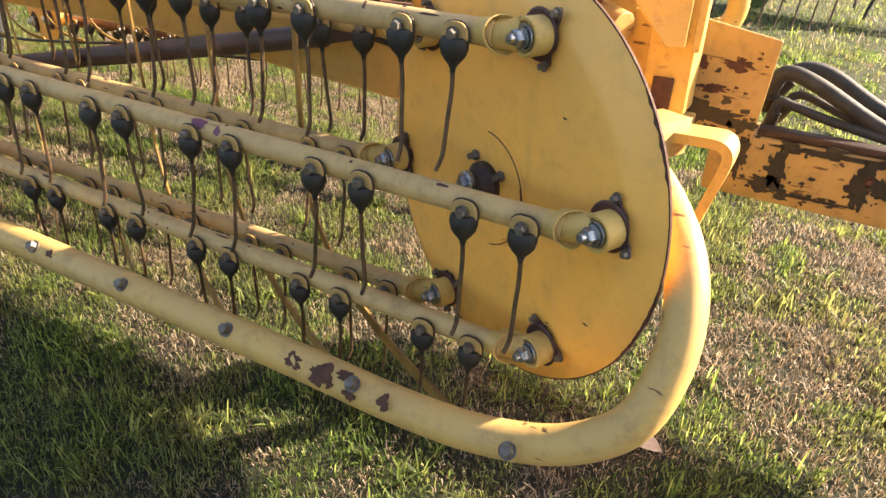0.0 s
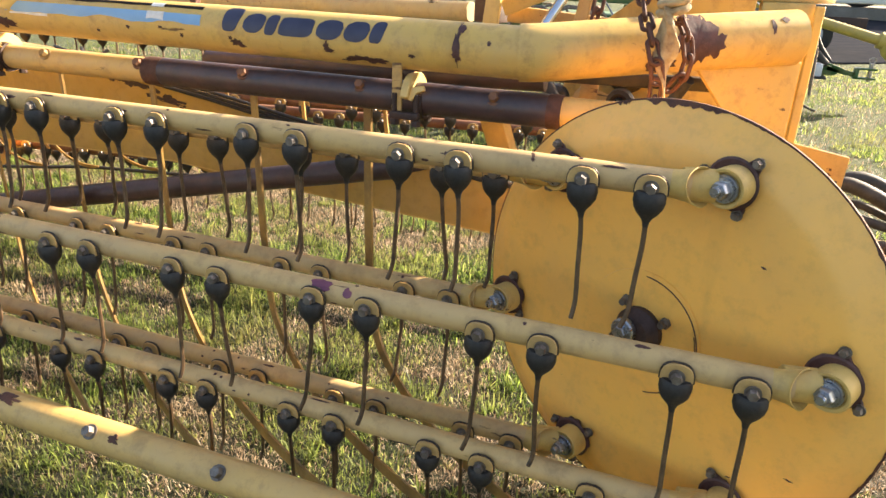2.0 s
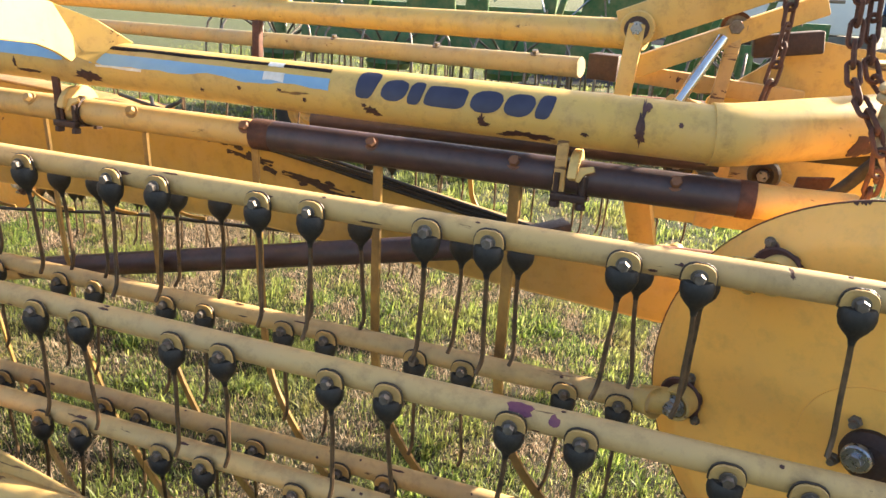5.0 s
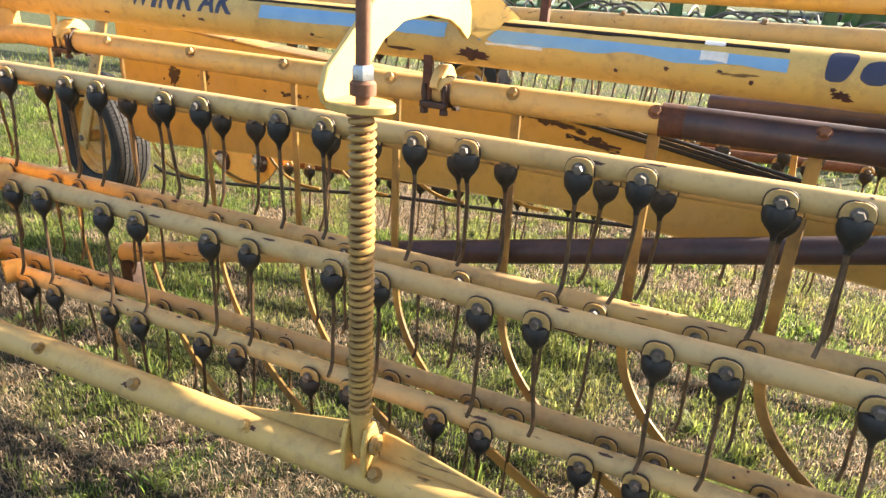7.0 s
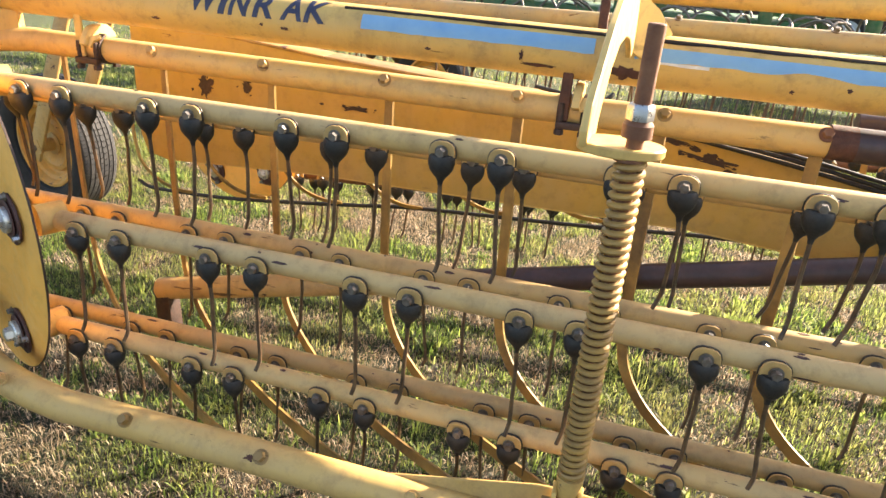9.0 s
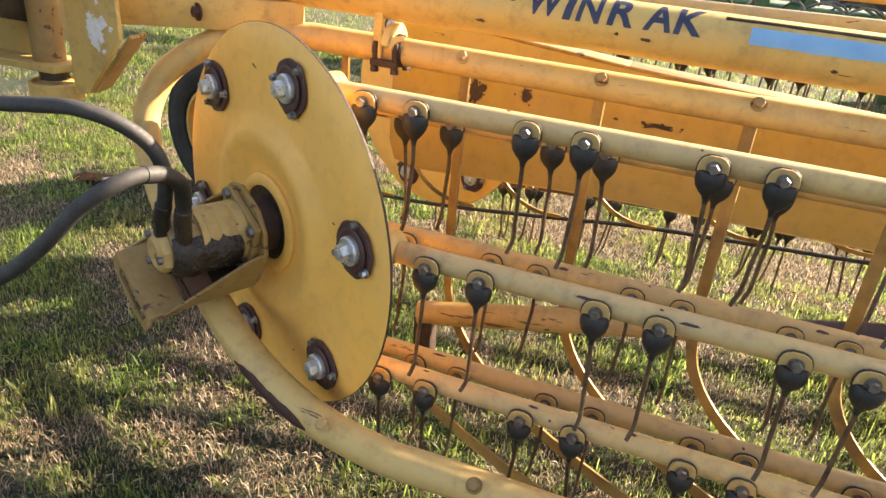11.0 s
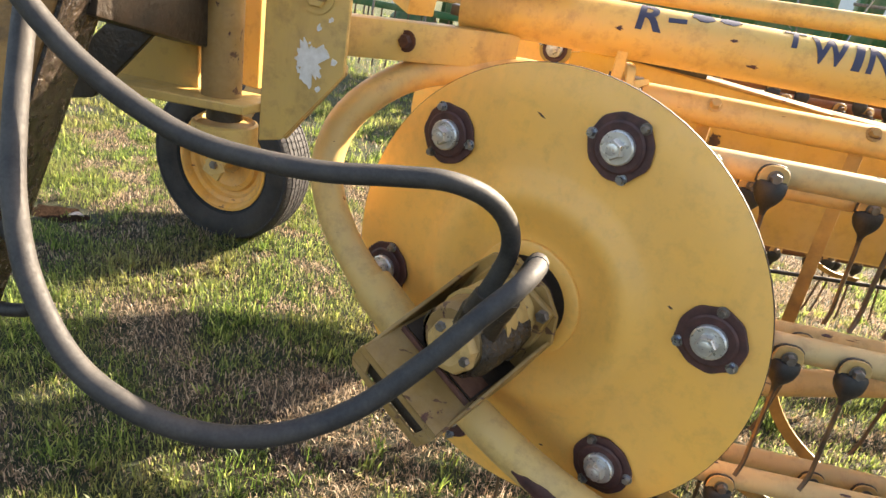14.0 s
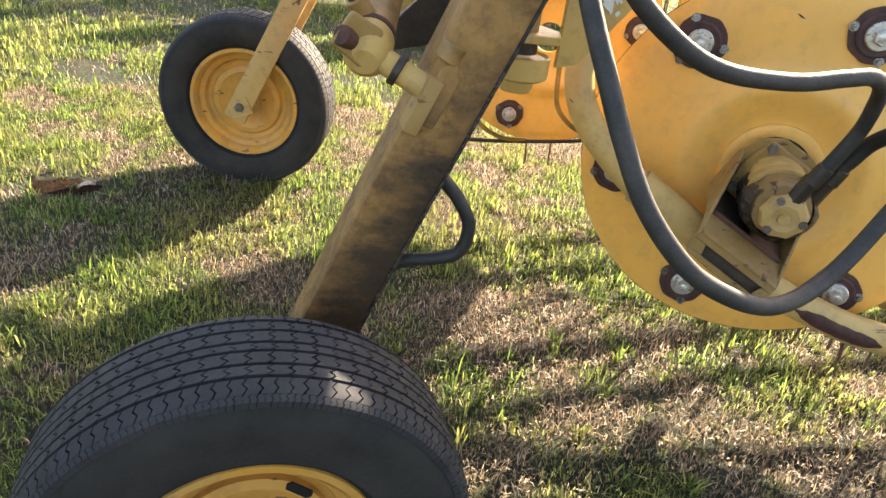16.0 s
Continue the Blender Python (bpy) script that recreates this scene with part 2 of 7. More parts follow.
def sweep(points, section, caps=True, up=None):
    """A section (list of 2D points, or a radius) carried along a line; radius may be a list."""
    p = [Vector(q) for q in points]
    radii = None
    if isinstance(section, (int, float)):
        radii, section = [section] * len(p), None
    elif isinstance(section[0], (int, float)):
        radii, section = section, None
    ring = section or [(math.cos(2 * math.pi * i / 14), math.sin(2 * math.pi * i / 14)) for i in range(14)]
    verts, faces, n = [], [], len(ring)
    t0 = (p[1] - p[0]).normalized()
    side = Vector(up) if up else Vector((0, 0, 1))
    if abs(side.dot(t0)) > 0.95 and not up:
        side = Vector((0, 1, 0))
    for i, q in enumerate(p):
        t = (p[min(i + 1, len(p) - 1)] - p[max(i - 1, 0)]).normalized()
        side = (side - t * side.dot(t)).normalized()
        other = t.cross(side)
        s = radii[i] if radii else 1.0
        verts += [q + other * (a * s) + side * (b * s) for a, b in ring]
    for i in range(len(p) - 1):
        for j in range(n):
            a, b = i * n + j, i * n + (j + 1) % n
            faces.append((a, b, b + n, a + n))
    if caps:
        faces.append(tuple(range(n))[::-1])
        faces.append(tuple(range(len(verts) - n, len(verts))))
    return verts, faces


def lathe(profile, n=24):
    """A profile of (radius, height) turned round z; a radius of 0 closes it."""
    verts, faces, rows = [], [], []
    for r, h in profile:
        if r < 1e-6:
            rows.append([len(verts)])
            verts.append(Vector((0, 0, h)))
        else:
            rows.append(list(range(len(verts), len(verts) + n)))
            verts += [Vector((r * math.cos(2 * math.pi * i / n), r * math.sin(2 * math.pi * i / n), h)) for i in range(n)]
    for a, b in zip(rows, rows[1:]):
        for i in range(n):
            j = (i + 1) % n
            if len(a) == 1 and len(b) == 1:
                continue
            if len(a) == 1:
                faces.append((a[0], b[j], b[i]))
            elif len(b) == 1:
                faces.append((a[i], a[j], b[0]))
            else:
                faces.append((a[i], a[j], b[j], b[i]))
    return verts, [f[::-1] for f in faces]


def bm_geo(bm):
    bm.verts.ensure_lookup_table()
    out = [v.co.copy() for v in bm.verts], [tuple(v.index for v in f.verts) for f in bm.faces]
    bm.free()
    return out


def box(sx, sy, sz, bevel=0.004, m=None):
    bm = bmesh.new()
    bmesh.ops.create_cube(bm, size=1.0)
    bmesh.ops.scale(bm, vec=(sx, sy, sz), verts=bm.verts)
    if bevel:
        bmesh.ops.bevel(bm, geom=bm.edges[:], offset=bevel, segments=2, affect="EDGES", profile=0.5)
    bm.normal_update()
    bm.verts.index_update()
    g = bm_geo(bm)
    return xf(g, m) if m is not None else g


def plate(poly, thick, m=None, bevel=0.002):
    """A flat sheet cut to a polygon in xy, its thickness along z about 0."""
    bm = bmesh.new()
    low = [bm.verts.new((x, y, -thick / 2)) for x, y in poly]
    top = [bm.verts.new((x, y, thick / 2)) for x, y in poly]
    n = len(poly)
    bm.faces.new(low[::-1])
    bm.faces.new(top)
    for i in range(n):
        bm.faces.new((low[i], low[(i + 1) % n], top[(i + 1) % n], top[i]))
    bmesh.ops.recalc_face_normals(bm, faces=bm.faces[:])
    if bevel:
        bmesh.ops.bevel(bm, geom=bm.edges[:], offset=bevel, segments=1, affect="EDGES")
    bm.verts.index_update()
    g = bm_geo(bm)
    return xf(g, m) if m is not None else g


def axes(origin, x, y=None, z=None):
    """A pose from an origin and two directions."""
    x = Vector(x).normalized()
    if z is not None:
        z = Vector(z)
        z = (z - x * z.dot(x)).normalized()
        y = z.cross(x)
    else:
        y = Vector(y)
        y = (y - x * y.dot(x)).normalized()
        z = x.cross(y)
    m = Matrix((x, y, z)).transposed().to_4x4()
    m.translation = origin
    return m


def along(a, b):
    """A pose at a whose z points to b."""
    d = Vector(b) - Vector(a)
    m = d.to_track_quat("Z", "Y").to_matrix().to_4x4()
    m.translation = a
    return m


def rod(a, b, r, n=16, bevel=0.0015):
    ln = (Vector(b) - Vector(a)).length
    return xf(lathe([(0, 0), (r - bevel, 0), (r, bevel), (r, ln - bevel), (r - bevel, ln), (0, ln)], n), along(a, b))


def pipe(a, b, r, wall=0.005, n=24):
    ln = (Vector(b) - Vector(a)).length
    return xf(lathe([(r - wall, 0), (r, 0), (r, ln), (r - wall, ln), (r - wall, 0)], n), along(a, b))


def hexbolt(r=0.011, h=0.008):
    g = lathe([(0, 0), (r, 0), (r, h * 0.75), (r * 0.86, h), (0, h)], 6)
    return g

# ---- the plan of the near reel ----
U = Vector((0.888, -0.459, 0.0)).normalized()      # along a disc, level
W = Vector((-U.y * -1, -U.x, 0.0))                 # a disc's face, towards the walk
W = Vector((U.y, -U.x, 0.0)).normalized()
UP = Vector((0, 0, 1))
REEL_R = Vector((0.700, 0.910, 0.717))              # middle of the six bearings, by the tongue
REEL_L = Vector((-2.464, 0.910, 0.717))
HEX_R, HEX_AT = 0.336, 69.5
PITCH, PAIR = 0.3175, 0.0535
BAR_R = 0.0225


def bearing(k, turn=0.0):
    a = radians(HEX_AT + turn - 60 * k)
    return HEX_R * math.cos(a), HEX_R * math.sin(a)


def disc_pose(c, off=0.0):
    m = Matrix((U, UP, W)).transposed().to_4x4()
    m.translation = c + W * off
    return m


# ---- ground ----
def ground_material():
    n = Nodes("lawn_soil")
    patch = n.noise(1.3, 5, 0.6)
    fine = n.noise(45, 8, 0.75)
    straw = n.ramp(fine, [(0.34, (0.009, 0.006, 0.004)), (0.5, (0.036, 0.026, 0.017)), (0.7, (0.13, 0.098, 0.062))])
    green = n.ramp(fine, [(0.34, (0.005, 0.009, 0.002)), (0.55, (0.020, 0.038, 0.007)), (0.75, (0.06, 0.095, 0.018))])
    lawn = n.mix(n.ramp(patch, [(0.36, 0.0), (0.54, 0.85)]), straw, green)
    meadow = n.ramp(n.noise(30, 8, 0.75), [(0.34, (0.012, 0.018, 0.005)), (0.52, (0.046, 0.062, 0.017)), (0.72, (0.125, 0.14, 0.05))])
    axis = n.tree.nodes.new("ShaderNodeSeparateXYZ")
    n.link(n.pos, axis.inputs[0])
    far = n.math("MULTIPLY", n.math("SUBTRACT", axis.outputs["Y"], 3.2), 0.4)
    right = n.math("MULTIPLY", n.math("SUBTRACT", axis.outputs["X"], 2.6), 0.35)
    m = n.tree.nodes.new("ShaderNodeClamp")
    n.link(n.math("MAXIMUM", far, right), m.inputs[0])
    n.put("Base Color", n.mix(m.outputs[0], lawn, meadow))
    n.put("Roughness", 0.95)
    n.bump(n.noise(60, 7, 0.75), 1.0, 0.03)
    return n.mat


def lift(x, y):
    """The lawn's own unevenness."""
    return 0.018 * noise.noise((x * 0.9, y * 0.9, 0)) + 0.012 * noise.noise((x * 4.5, y * 4.5, 3))


def build_ground():
    bm = bmesh.new()
    xs = [-400, -120, -40, -16, -9] + [-7 + 0.08 * i for i in range(139)] + [5, 8, 14, 40, 120, 400]
    ys = [-400, -120, -40, -12, -5] + [-2.5 + 0.08 * i for i in range(109)] + [7, 9, 12, 18, 40, 120, 400]
    grid = [[bm.verts.new((x, y, lift(x, y) if abs(x) < 20 and abs(y) < 20 else 0)) for x in xs] for y in ys]
    for r0, r1 in zip(grid, grid[1:]):
        for i in range(len(xs) - 1):
            bm.faces.new((r0[i], r0[i + 1], r1[i + 1], r1[i]))
    me = bpy.data.meshes.new("ground")
    bm.to_mesh(me)
    bm.free()
    me.materials.append(ground_material())
    sharp(me, 60)
    tagged(new("ground", me), "uneven lawn soil with dry straw and moss", "ground", kind="structure")


build_ground()


def blade_material(name, stops, through_light):
    n = Nodes(name)
    c = n.ramp(n.island(), stops)
    c = n.mix(n.ramp(n.noise(2.2, 4), [(0.40, 0.0), (0.66, 0.42)]), c, (0.235, 0.18, 0.095))
    n.put("Base Color", c)
    n.put("Roughness", 0.5)
    n.put("Specular IOR Level", 0.35)
    out = n.tree.nodes["Material Output"]
    tr = n.tree.nodes.new("ShaderNodeBsdfTranslucent")
    n.link(n.mix(1.0, c, (1.9, 1.8, 1.65), "MULTIPLY"), tr.inputs["Color"])
    mix = n.tree.nodes.new("ShaderNodeMixShader")
    mix.inputs[0].default_value = through_light
    n.link(n.bsdf.outputs[0], mix.inputs[1])
    n.link(tr.outputs[0], mix.inputs[2])
    n.link(mix.outputs[0], out.inputs["Surface"])
    return n.mat


GREEN_BLADE = blade_material("green_blade", [(0.0, (0.018, 0.036, 0.009)), (0.35, (0.060, 0.104, 0.022)), (0.75, (0.145, 0.215, 0.046)), (1.0, (0.32, 0.36, 0.115))], 0.58)
DRY_BLADE = blade_material("dry_blade", [(0.0, (0.05, 0.034, 0.024)), (0.4, (0.165, 0.118, 0.078)), (0.8, (0.40, 0.305, 0.215)), (1.0, (0.62, 0.51, 0.37))], 0.34)


def build_grass(name, label, material, count, x0, x1, y0, y1, size, seed, flat, sign):
    """Mown blades in clumps; flat is how far they lie down, sign whether they keep to the green places or the bare ones."""
    rng = np.random.default_rng(seed)
    x, y = rng.uniform(x0, x1, count), rng.uniform(y0, y1, count)
    clump = np.array([1.0 * noise.noise((a * 8, b * 8, 7.0)) + 1.0 * noise.noise((a * 2.6, b * 2.6, 2.0)) + 0.5 * noise.noise((a * 0.8, b * 0.8, 5.0)) for a, b in zip(x, y)])
    clump += 0.7 * np.exp(-((x - 0.1) ** 2 + (y - 0.0) ** 2) / 0.7) - 0.3 * np.exp(-((x + 2.8) ** 2 + (y - 0.7) ** 2) / 0.4) + 0.45 * np.exp(-((x + 4.4) ** 2 + (y - 2.0) ** 2) / 2.0) - 0.4 * np.exp(-((x - 1.7) ** 2 + (y - 1.0) ** 2) / 0.15)
    keep = rng.uniform(-0.6, 0.6, count) < 1.9 * sign * clump + (0.06 if sign > 0 else 0.08 if sign < 0 else 0.3)
    side = np.clip((x1 - x) / 0.8, 0, 1) * np.clip((x - x0) / 0.8, 0, 1) * (np.clip((y - y0) / 1.0, 0, 1) if y0 < 0 else 1.0)
    keep &= rng.uniform(0, 1, count) < side
    keep &= ((x + 4.44) / 0.19) ** 2 + ((y - 2.17) / 0.10) ** 2 + rng.uniform(-0.5, 0.5, count) > 1.0
    x, y, clump = x[keep], y[keep], clump[keep]
    k = len(x)
    z = np.array([lift(a, b) for a, b in zip(x, y)])
    tall = size * rng.gamma(6.0, 0.1667, k) * (0.72 + 0.95 * np.clip(sign * clump, -0.4, 1.0))
    lean = np.clip(np.abs(rng.normal(flat, 0.35, k)), 0.05, 1.5)
    yaw = rng.uniform(0, 2 * np.pi, k)
    wide = rng.uniform(0.0008, 0.0021, k) * (size / 0.03) ** 0.5 * (1.0 + max(0.0, y0 - 1.0) * 0.3)
    d = np.stack([np.cos(yaw), np.sin(yaw)], 1)
    s = np.stack([-np.sin(yaw), np.cos(yaw)], 1)
    base = np.stack([x, y], 1)
    reach, rise = tall * np.sin(lean), tall * np.cos(lean)
    v = np.zeros((k, 5, 3))
    v[:, 0, :2], v[:, 1, :2] = base - s * wide[:, None], base + s * wide[:, None]
    mid = base + d * (reach * 0.4)[:, None]
    v[:, 2, :2], v[:, 3, :2] = mid - s * (wide * 0.8)[:, None], mid + s * (wide * 0.8)[:, None]
    v[:, 4, :2] = base + d * reach[:, None]
    v[:, 0, 2] = v[:, 1, 2] = z - 0.004
    v[:, 2, 2] = v[:, 3, 2] = z + rise * 0.6 + 0.003 + rng.uniform(0, 0.008, k)
    v[:, 4, 2] = z + rise * (1.0 - 0.25 * np.sin(lean)) + 0.003 + rng.uniform(0, 0.008, k)
    i = np.arange(k)[:, None] * 5
    me = bpy.data.meshes.new(name)
    me.vertices.add(k * 5)
    me.vertices.foreach_set("co", v.ravel())
    loops = np.concatenate([i + [0, 1, 3, 2], i + [2, 3, 4]], 1).ravel()
    me.loops.add(len(loops))
    me.loops.foreach_set("vertex_index", loops)
    me.polygons.add(k * 2)
    starts = np.stack([np.arange(k) * 7, np.arange(k) * 7 + 4], 1).ravel()
    me.polygons.foreach_set("loop_start", starts)
    me.update(calc_edges=True)
    me.validate()
    me.materials.append(material)
    tagged(new(name, me), label, "grass", kind="stuff")


build_grass("grass", "short patchy green lawn grass", GREEN_BLADE, 540000, -6.2, 3.6, -0.9, 3.5, 0.023, 3, 0.80, 1)
build_grass("dry_grass", "dry straw-coloured mown grass lying between green tufts", DRY_BLADE, 520000, -6.2, 3.6, -0.9, 3.5, 0.021, 4, 1.15, -1)
build_grass("thatch", "fine dead thatch lying all over the lawn", DRY_BLADE, 170000, -6.2, 3.6, -0.9, 3.5, 0.017, 9, 1.40, 0)
build_grass("tall_grass", "a few taller bright green grass tufts", GREEN_BLADE, 5000, -5.6, 2.8, -0.1, 3.4, 0.055, 8, 0.40, 1)


def build_tufts(count, seed):
    """Broader-bladed bright tufts that stand up out of the mown lawn."""
    rng = np.random.default_rng(seed)
    verts, faces = [], []
    placed = 0
    while placed < count:
        cx, cy = rng.uniform(-5.8, 3.2), rng.uniform(-0.6, 3.4)
        if noise.noise((cx * 2.6, cy * 2.6, 2.0)) + 0.6 * noise.noise((cx * 6, cy * 6, 4.0)) < rng.uniform(-0.3, 0.5):
            continue
        placed += 1
        big = rng.uniform(0.6, 1.5) ** 1.5
        for _ in range(int(rng.integers(6, 15))):
            yaw, lean, tall = rng.uniform(0, 2 * np.pi), rng.uniform(0.15, 1.15), 0.036 * big * rng.uniform(0.6, 1.3)
            w = rng.uniform(0.0018, 0.0036)
            bx, by = cx + rng.normal(0, 0.010), cy + rng.normal(0, 0.010)
            z = lift(bx, by) - 0.003
            dx, dy = math.cos(yaw), math.sin(yaw)
            k = len(verts)
            for f, g in ((0.0, 0.8), (0.45, 1.0), (0.8, 0.7)):
                out, up = tall * f * math.sin(lean * (0.5 + 0.5 * f)), tall * f * math.cos(lean * (0.4 + 0.6 * f))
                verts += [(bx + dx * out - dy * w * g, by + dy * out + dx * w * g, z + up), (bx + dx * out + dy * w * g, by + dy * out - dx * w * g, z + up)]
            verts.append((bx + dx * tall * math.sin(lean), by + dy * tall * math.sin(lean), z + tall * math.cos(lean)))
            faces += [(k, k + 1, k + 3, k + 2), (k + 2, k + 3, k + 5, k + 4), (k + 4, k + 5, k + 6)]
    me = bpy.data.meshes.new("grass_tufts")
    me.from_pydata(verts, [], faces)
    me.materials.append(GREEN_BLADE)
    tagged(new("grass_tufts", me), "broad-bladed bright green grass tufts in the lawn", "grass", kind="stuff")


build_tufts(3200, 12)
build_grass("mid_grass", "green lawn grass behind the rake", GREEN_BLADE, 150000, -7.5, 5.6, 3.3, 6.5, 0.034, 15, 0.75, 1)
build_grass("far_grass", "sunlit green lawn grass farther off", GREEN_BLADE, 130000, -9.0, 6.0, 3.3, 13.0, 0.05, 5, 0.7, 1)
build_grass("far_dry_grass", "dry grass between the green farther off", DRY_BLADE, 42000, -9.0, 6.0, 3.3, 11.0, 0.04, 6, 0.9, -1)


def ground_blot(name, label, category, cx, cy, rx, ry, material, seed, rise, kind=""):
    """A thin ragged patch that follows the lawn."""
    verts, n = [], 28
    for ring_at in (0.0, 0.5, 1.0):
        for j in range(n):
            t = 2 * math.pi * j / n
            k = 1 + 0.45 * noise.noise((2 * math.cos(t), 2 * math.sin(t), seed))
            x, y = cx + rx * k * max(ring_at, 0.04) * math.cos(t), cy + ry * k * max(ring_at, 0.04) * math.sin(t)
            verts.append((x, y, lift(x, y) + (rise if ring_at < 1 else -0.004)))
    faces = [tuple(range(n))] + [(r * n + j, (r + 1) * n + j, (r + 1) * n + (j + 1) % n, r * n + (j + 1) % n) for r in range(2) for j in range(n)]
    return tagged(new(name, to_mesh(name, (verts, faces), material)), label, category, kind=kind)


SOIL = plain("bare_soil", (0.012, 0.008, 0.006), (0.035, 0.022, 0.015), 30, 0.95, 0.0, 60, 1.0, 0.01)
SOIL.node_tree.nodes["Principled BSDF"].inputs["Specular IOR Level"].default_value = 0.0
ground_blot("bare_soil", "patch of bare dark soil in the lawn", "soil", -4.44, 2.17, 0.17, 0.085, SOIL, 3.0, 0.006, "structure")
DRY_LEAF = plain("dry_leaf", (0.55, 0.47, 0.40), (0.36, 0.27, 0.20), 40, 0.7)
for (x, y, turn, ln), text in (((-4.348, 2.157, 25, 0.06), "pale curled dry leaf lying on bare soil"), ((1.10, 1.168, -10, 0.10), "pale curled dry leaf lying under the guard pipe")):
    leaf = thing("dry_leaf", text, "leaf", Matrix.Translation((x, y, lift(x, y) + 0.016)) @ Matrix.Rotation(radians(turn), 4, "Z"))
    verts, faces = [], []
    for i in range(9):
        f = i / 8
        w = 0.30 * ln * math.sin(math.pi * min(f * 0.9 + 0.08, 1.0))
        for j in range(5):
            v = j / 2 - 1
            verts.append((ln * (f - 0.5), w * v, 0.006 * v * v + 0.010 * math.sin(3 * f) + 0.003 * noise.noise((f * 5, v * 2, x))))
    k = len(verts)
    verts += [(a, b, c - 0.0012) for a, b, c in verts]
    for i in range(8):
        for j in range(4):
            q = (i * 5 + j, i * 5 + j + 1, i * 5 + j + 6, i * 5 + j + 5)
            faces += [q, tuple(v + k for v in q[::-1])]
    part("blade", (verts, faces), DRY_LEAF, leaf)


# ---- the reel's two discs ----
def bearing_flange(parent, m, outer):
    """A rusted flange with its small bolts, and on the outer disc a big washer and hex bolt."""
    lobes, big, ear = [], (0.0560 if outer else 0.038), (0.002 if outer else 0.016)
    for i in range(60):
        a = 2 * math.pi * i / 60
        r = big + ear * max(0, math.cos(3 * a)) ** 3 + ((0.0016 if outer else 0.0045) * math.sin(7 * a + 37 * m.translation.x) * math.sin(2 * a + 53 * m.translation.y)) + (0.0 if outer else 0.009 * noise.noise((2.2 * math.cos(a) + 9 * m.translation.x, 2.2 * math.sin(a), 7 * m.translation.y)))
        lobes.append((r * math.cos(a + 0.5), r * math.sin(a + 0.5)))
    fl = part("bearing_flange", plate(lobes, 0.006, None, 0.001), RUST_PLUM, parent, "rusted round bearing flange", m @ Matrix.Translation((0, 0, 0.004)))
    part("dished_ring", lathe([(0.024, 0.003), (0.038, 0.003), (0.044, 0.007), (0.040, 0.009), (0.026, 0.0075), (0.024, 0.003)], 32), RUST_PLUM, fl)
    for i in range(3):
        a = 0.5 + 2 * math.pi * i / 3
        part("bolt", join(lathe([(0, 0), (0.0098, 0), (0.0098, 0.002), (0, 0.002)], 12), xf(hexbolt(0.0068, 0.010), Matrix.Translation((0, 0, 0.002)))), (ZINC if i else STEEL_OLD) if outer else STEEL_OLD, fl, "", Matrix.Translation((0.052 * math.cos(a), 0.052 * math.sin(a), 0.003)))
    if outer:
        part("washer", lathe([(0.012, 0.004), (0.027, 0.004), (0.0285, 0.006), (0.0285, 0.016), (0.026, 0.019), (0.012, 0.019)], 24), ZINC_SKYLIT, fl, "zinc-plated washer")
        part("bolt_head", join(hexbolt(0.0172, 0.017), lathe([(0, 0), (0.010, 0), (0.010, 0.0175), (0.009, 0.018), (0, 0.018)], 12)), ZINC_SKYLIT, fl, "bright hex bolt", Matrix.Translation((0, 0, 0.019)) @ pose(0, 0, 0, 0, 0, 13))
    return fl


def reel_disc(c, off, label, dome, outer):
    """A pressed steel disc with a turned-back rim; off is how far its face lies behind the bearings' middle."""
    d = thing("reel_disc", label, "reel disc", disc_pose(c, off), "reel discs")
    hub = 0.055
    rim = [(0.36, 0.0), (0.38, -0.002), (0.40, -0.006), (0.4215, -0.0125), (0.4215, -0.0165), (0.41, -0.013), (0.36, -0.006)] if outer else [(0.35, 0.0), (0.362, -0.0025), (0.372, -0.007), (0.394, -0.018), (0.4195, -0.031), (0.4205, -0.035), (0.414, -0.035), (0.388, -0.022), (0.35, -0.006)]
    ridge = [(hub, 0), (0.118, 0), (0.13, 0.002), (0.155, 0.010), (0.178, 0.019), (0.193, 0.0215), (0.208, 0.018), (0.232, 0.004), (0.248, 0.0), (0.30, -0.001)]
    prof = [(hub, dome), (0.118, dome), (0.128, dome * 0.95), (0.165, dome * 0.6), (0.195, dome * 0.22), (0.207, 0.08 * dome), (0.222, 0.0), (0.30, -0.001)] + rim
    if outer:
        prof = ridge + rim + [(0.248, -0.006), (0.193, 0.0155), (0.13, -0.004), (hub, -0.006), (hub, 0)]
    else:
        prof += [(0.25, -0.006), (0.20, dome * 0.1 - 0.006), (0.125, dome - 0.008), (hub, dome - 0.006), (hub, dome)]
    part("disc", lathe(prof, 96), YELLOW_DISC, d)
    e = -0.013 if outer else -0.0315
    edge_steel = RUST_DARK if outer else RUST
    part("rim_edge", lathe([(0.4195, e), (0.4226, e), (0.4226, e - 0.0045), (0.4175, e - 0.0045), (0.4195, e)], 96), edge_steel, d, "bare rusted rim edge")
    for k in range(6):
        u, v = bearing(k, 2.5 if outer else 0.0)
        bearing_flange(d, Matrix.Translation((u, v, 0.0)) @ pose(0, 0, 0, 0, 0, 37 * k + 20), outer)
    return d


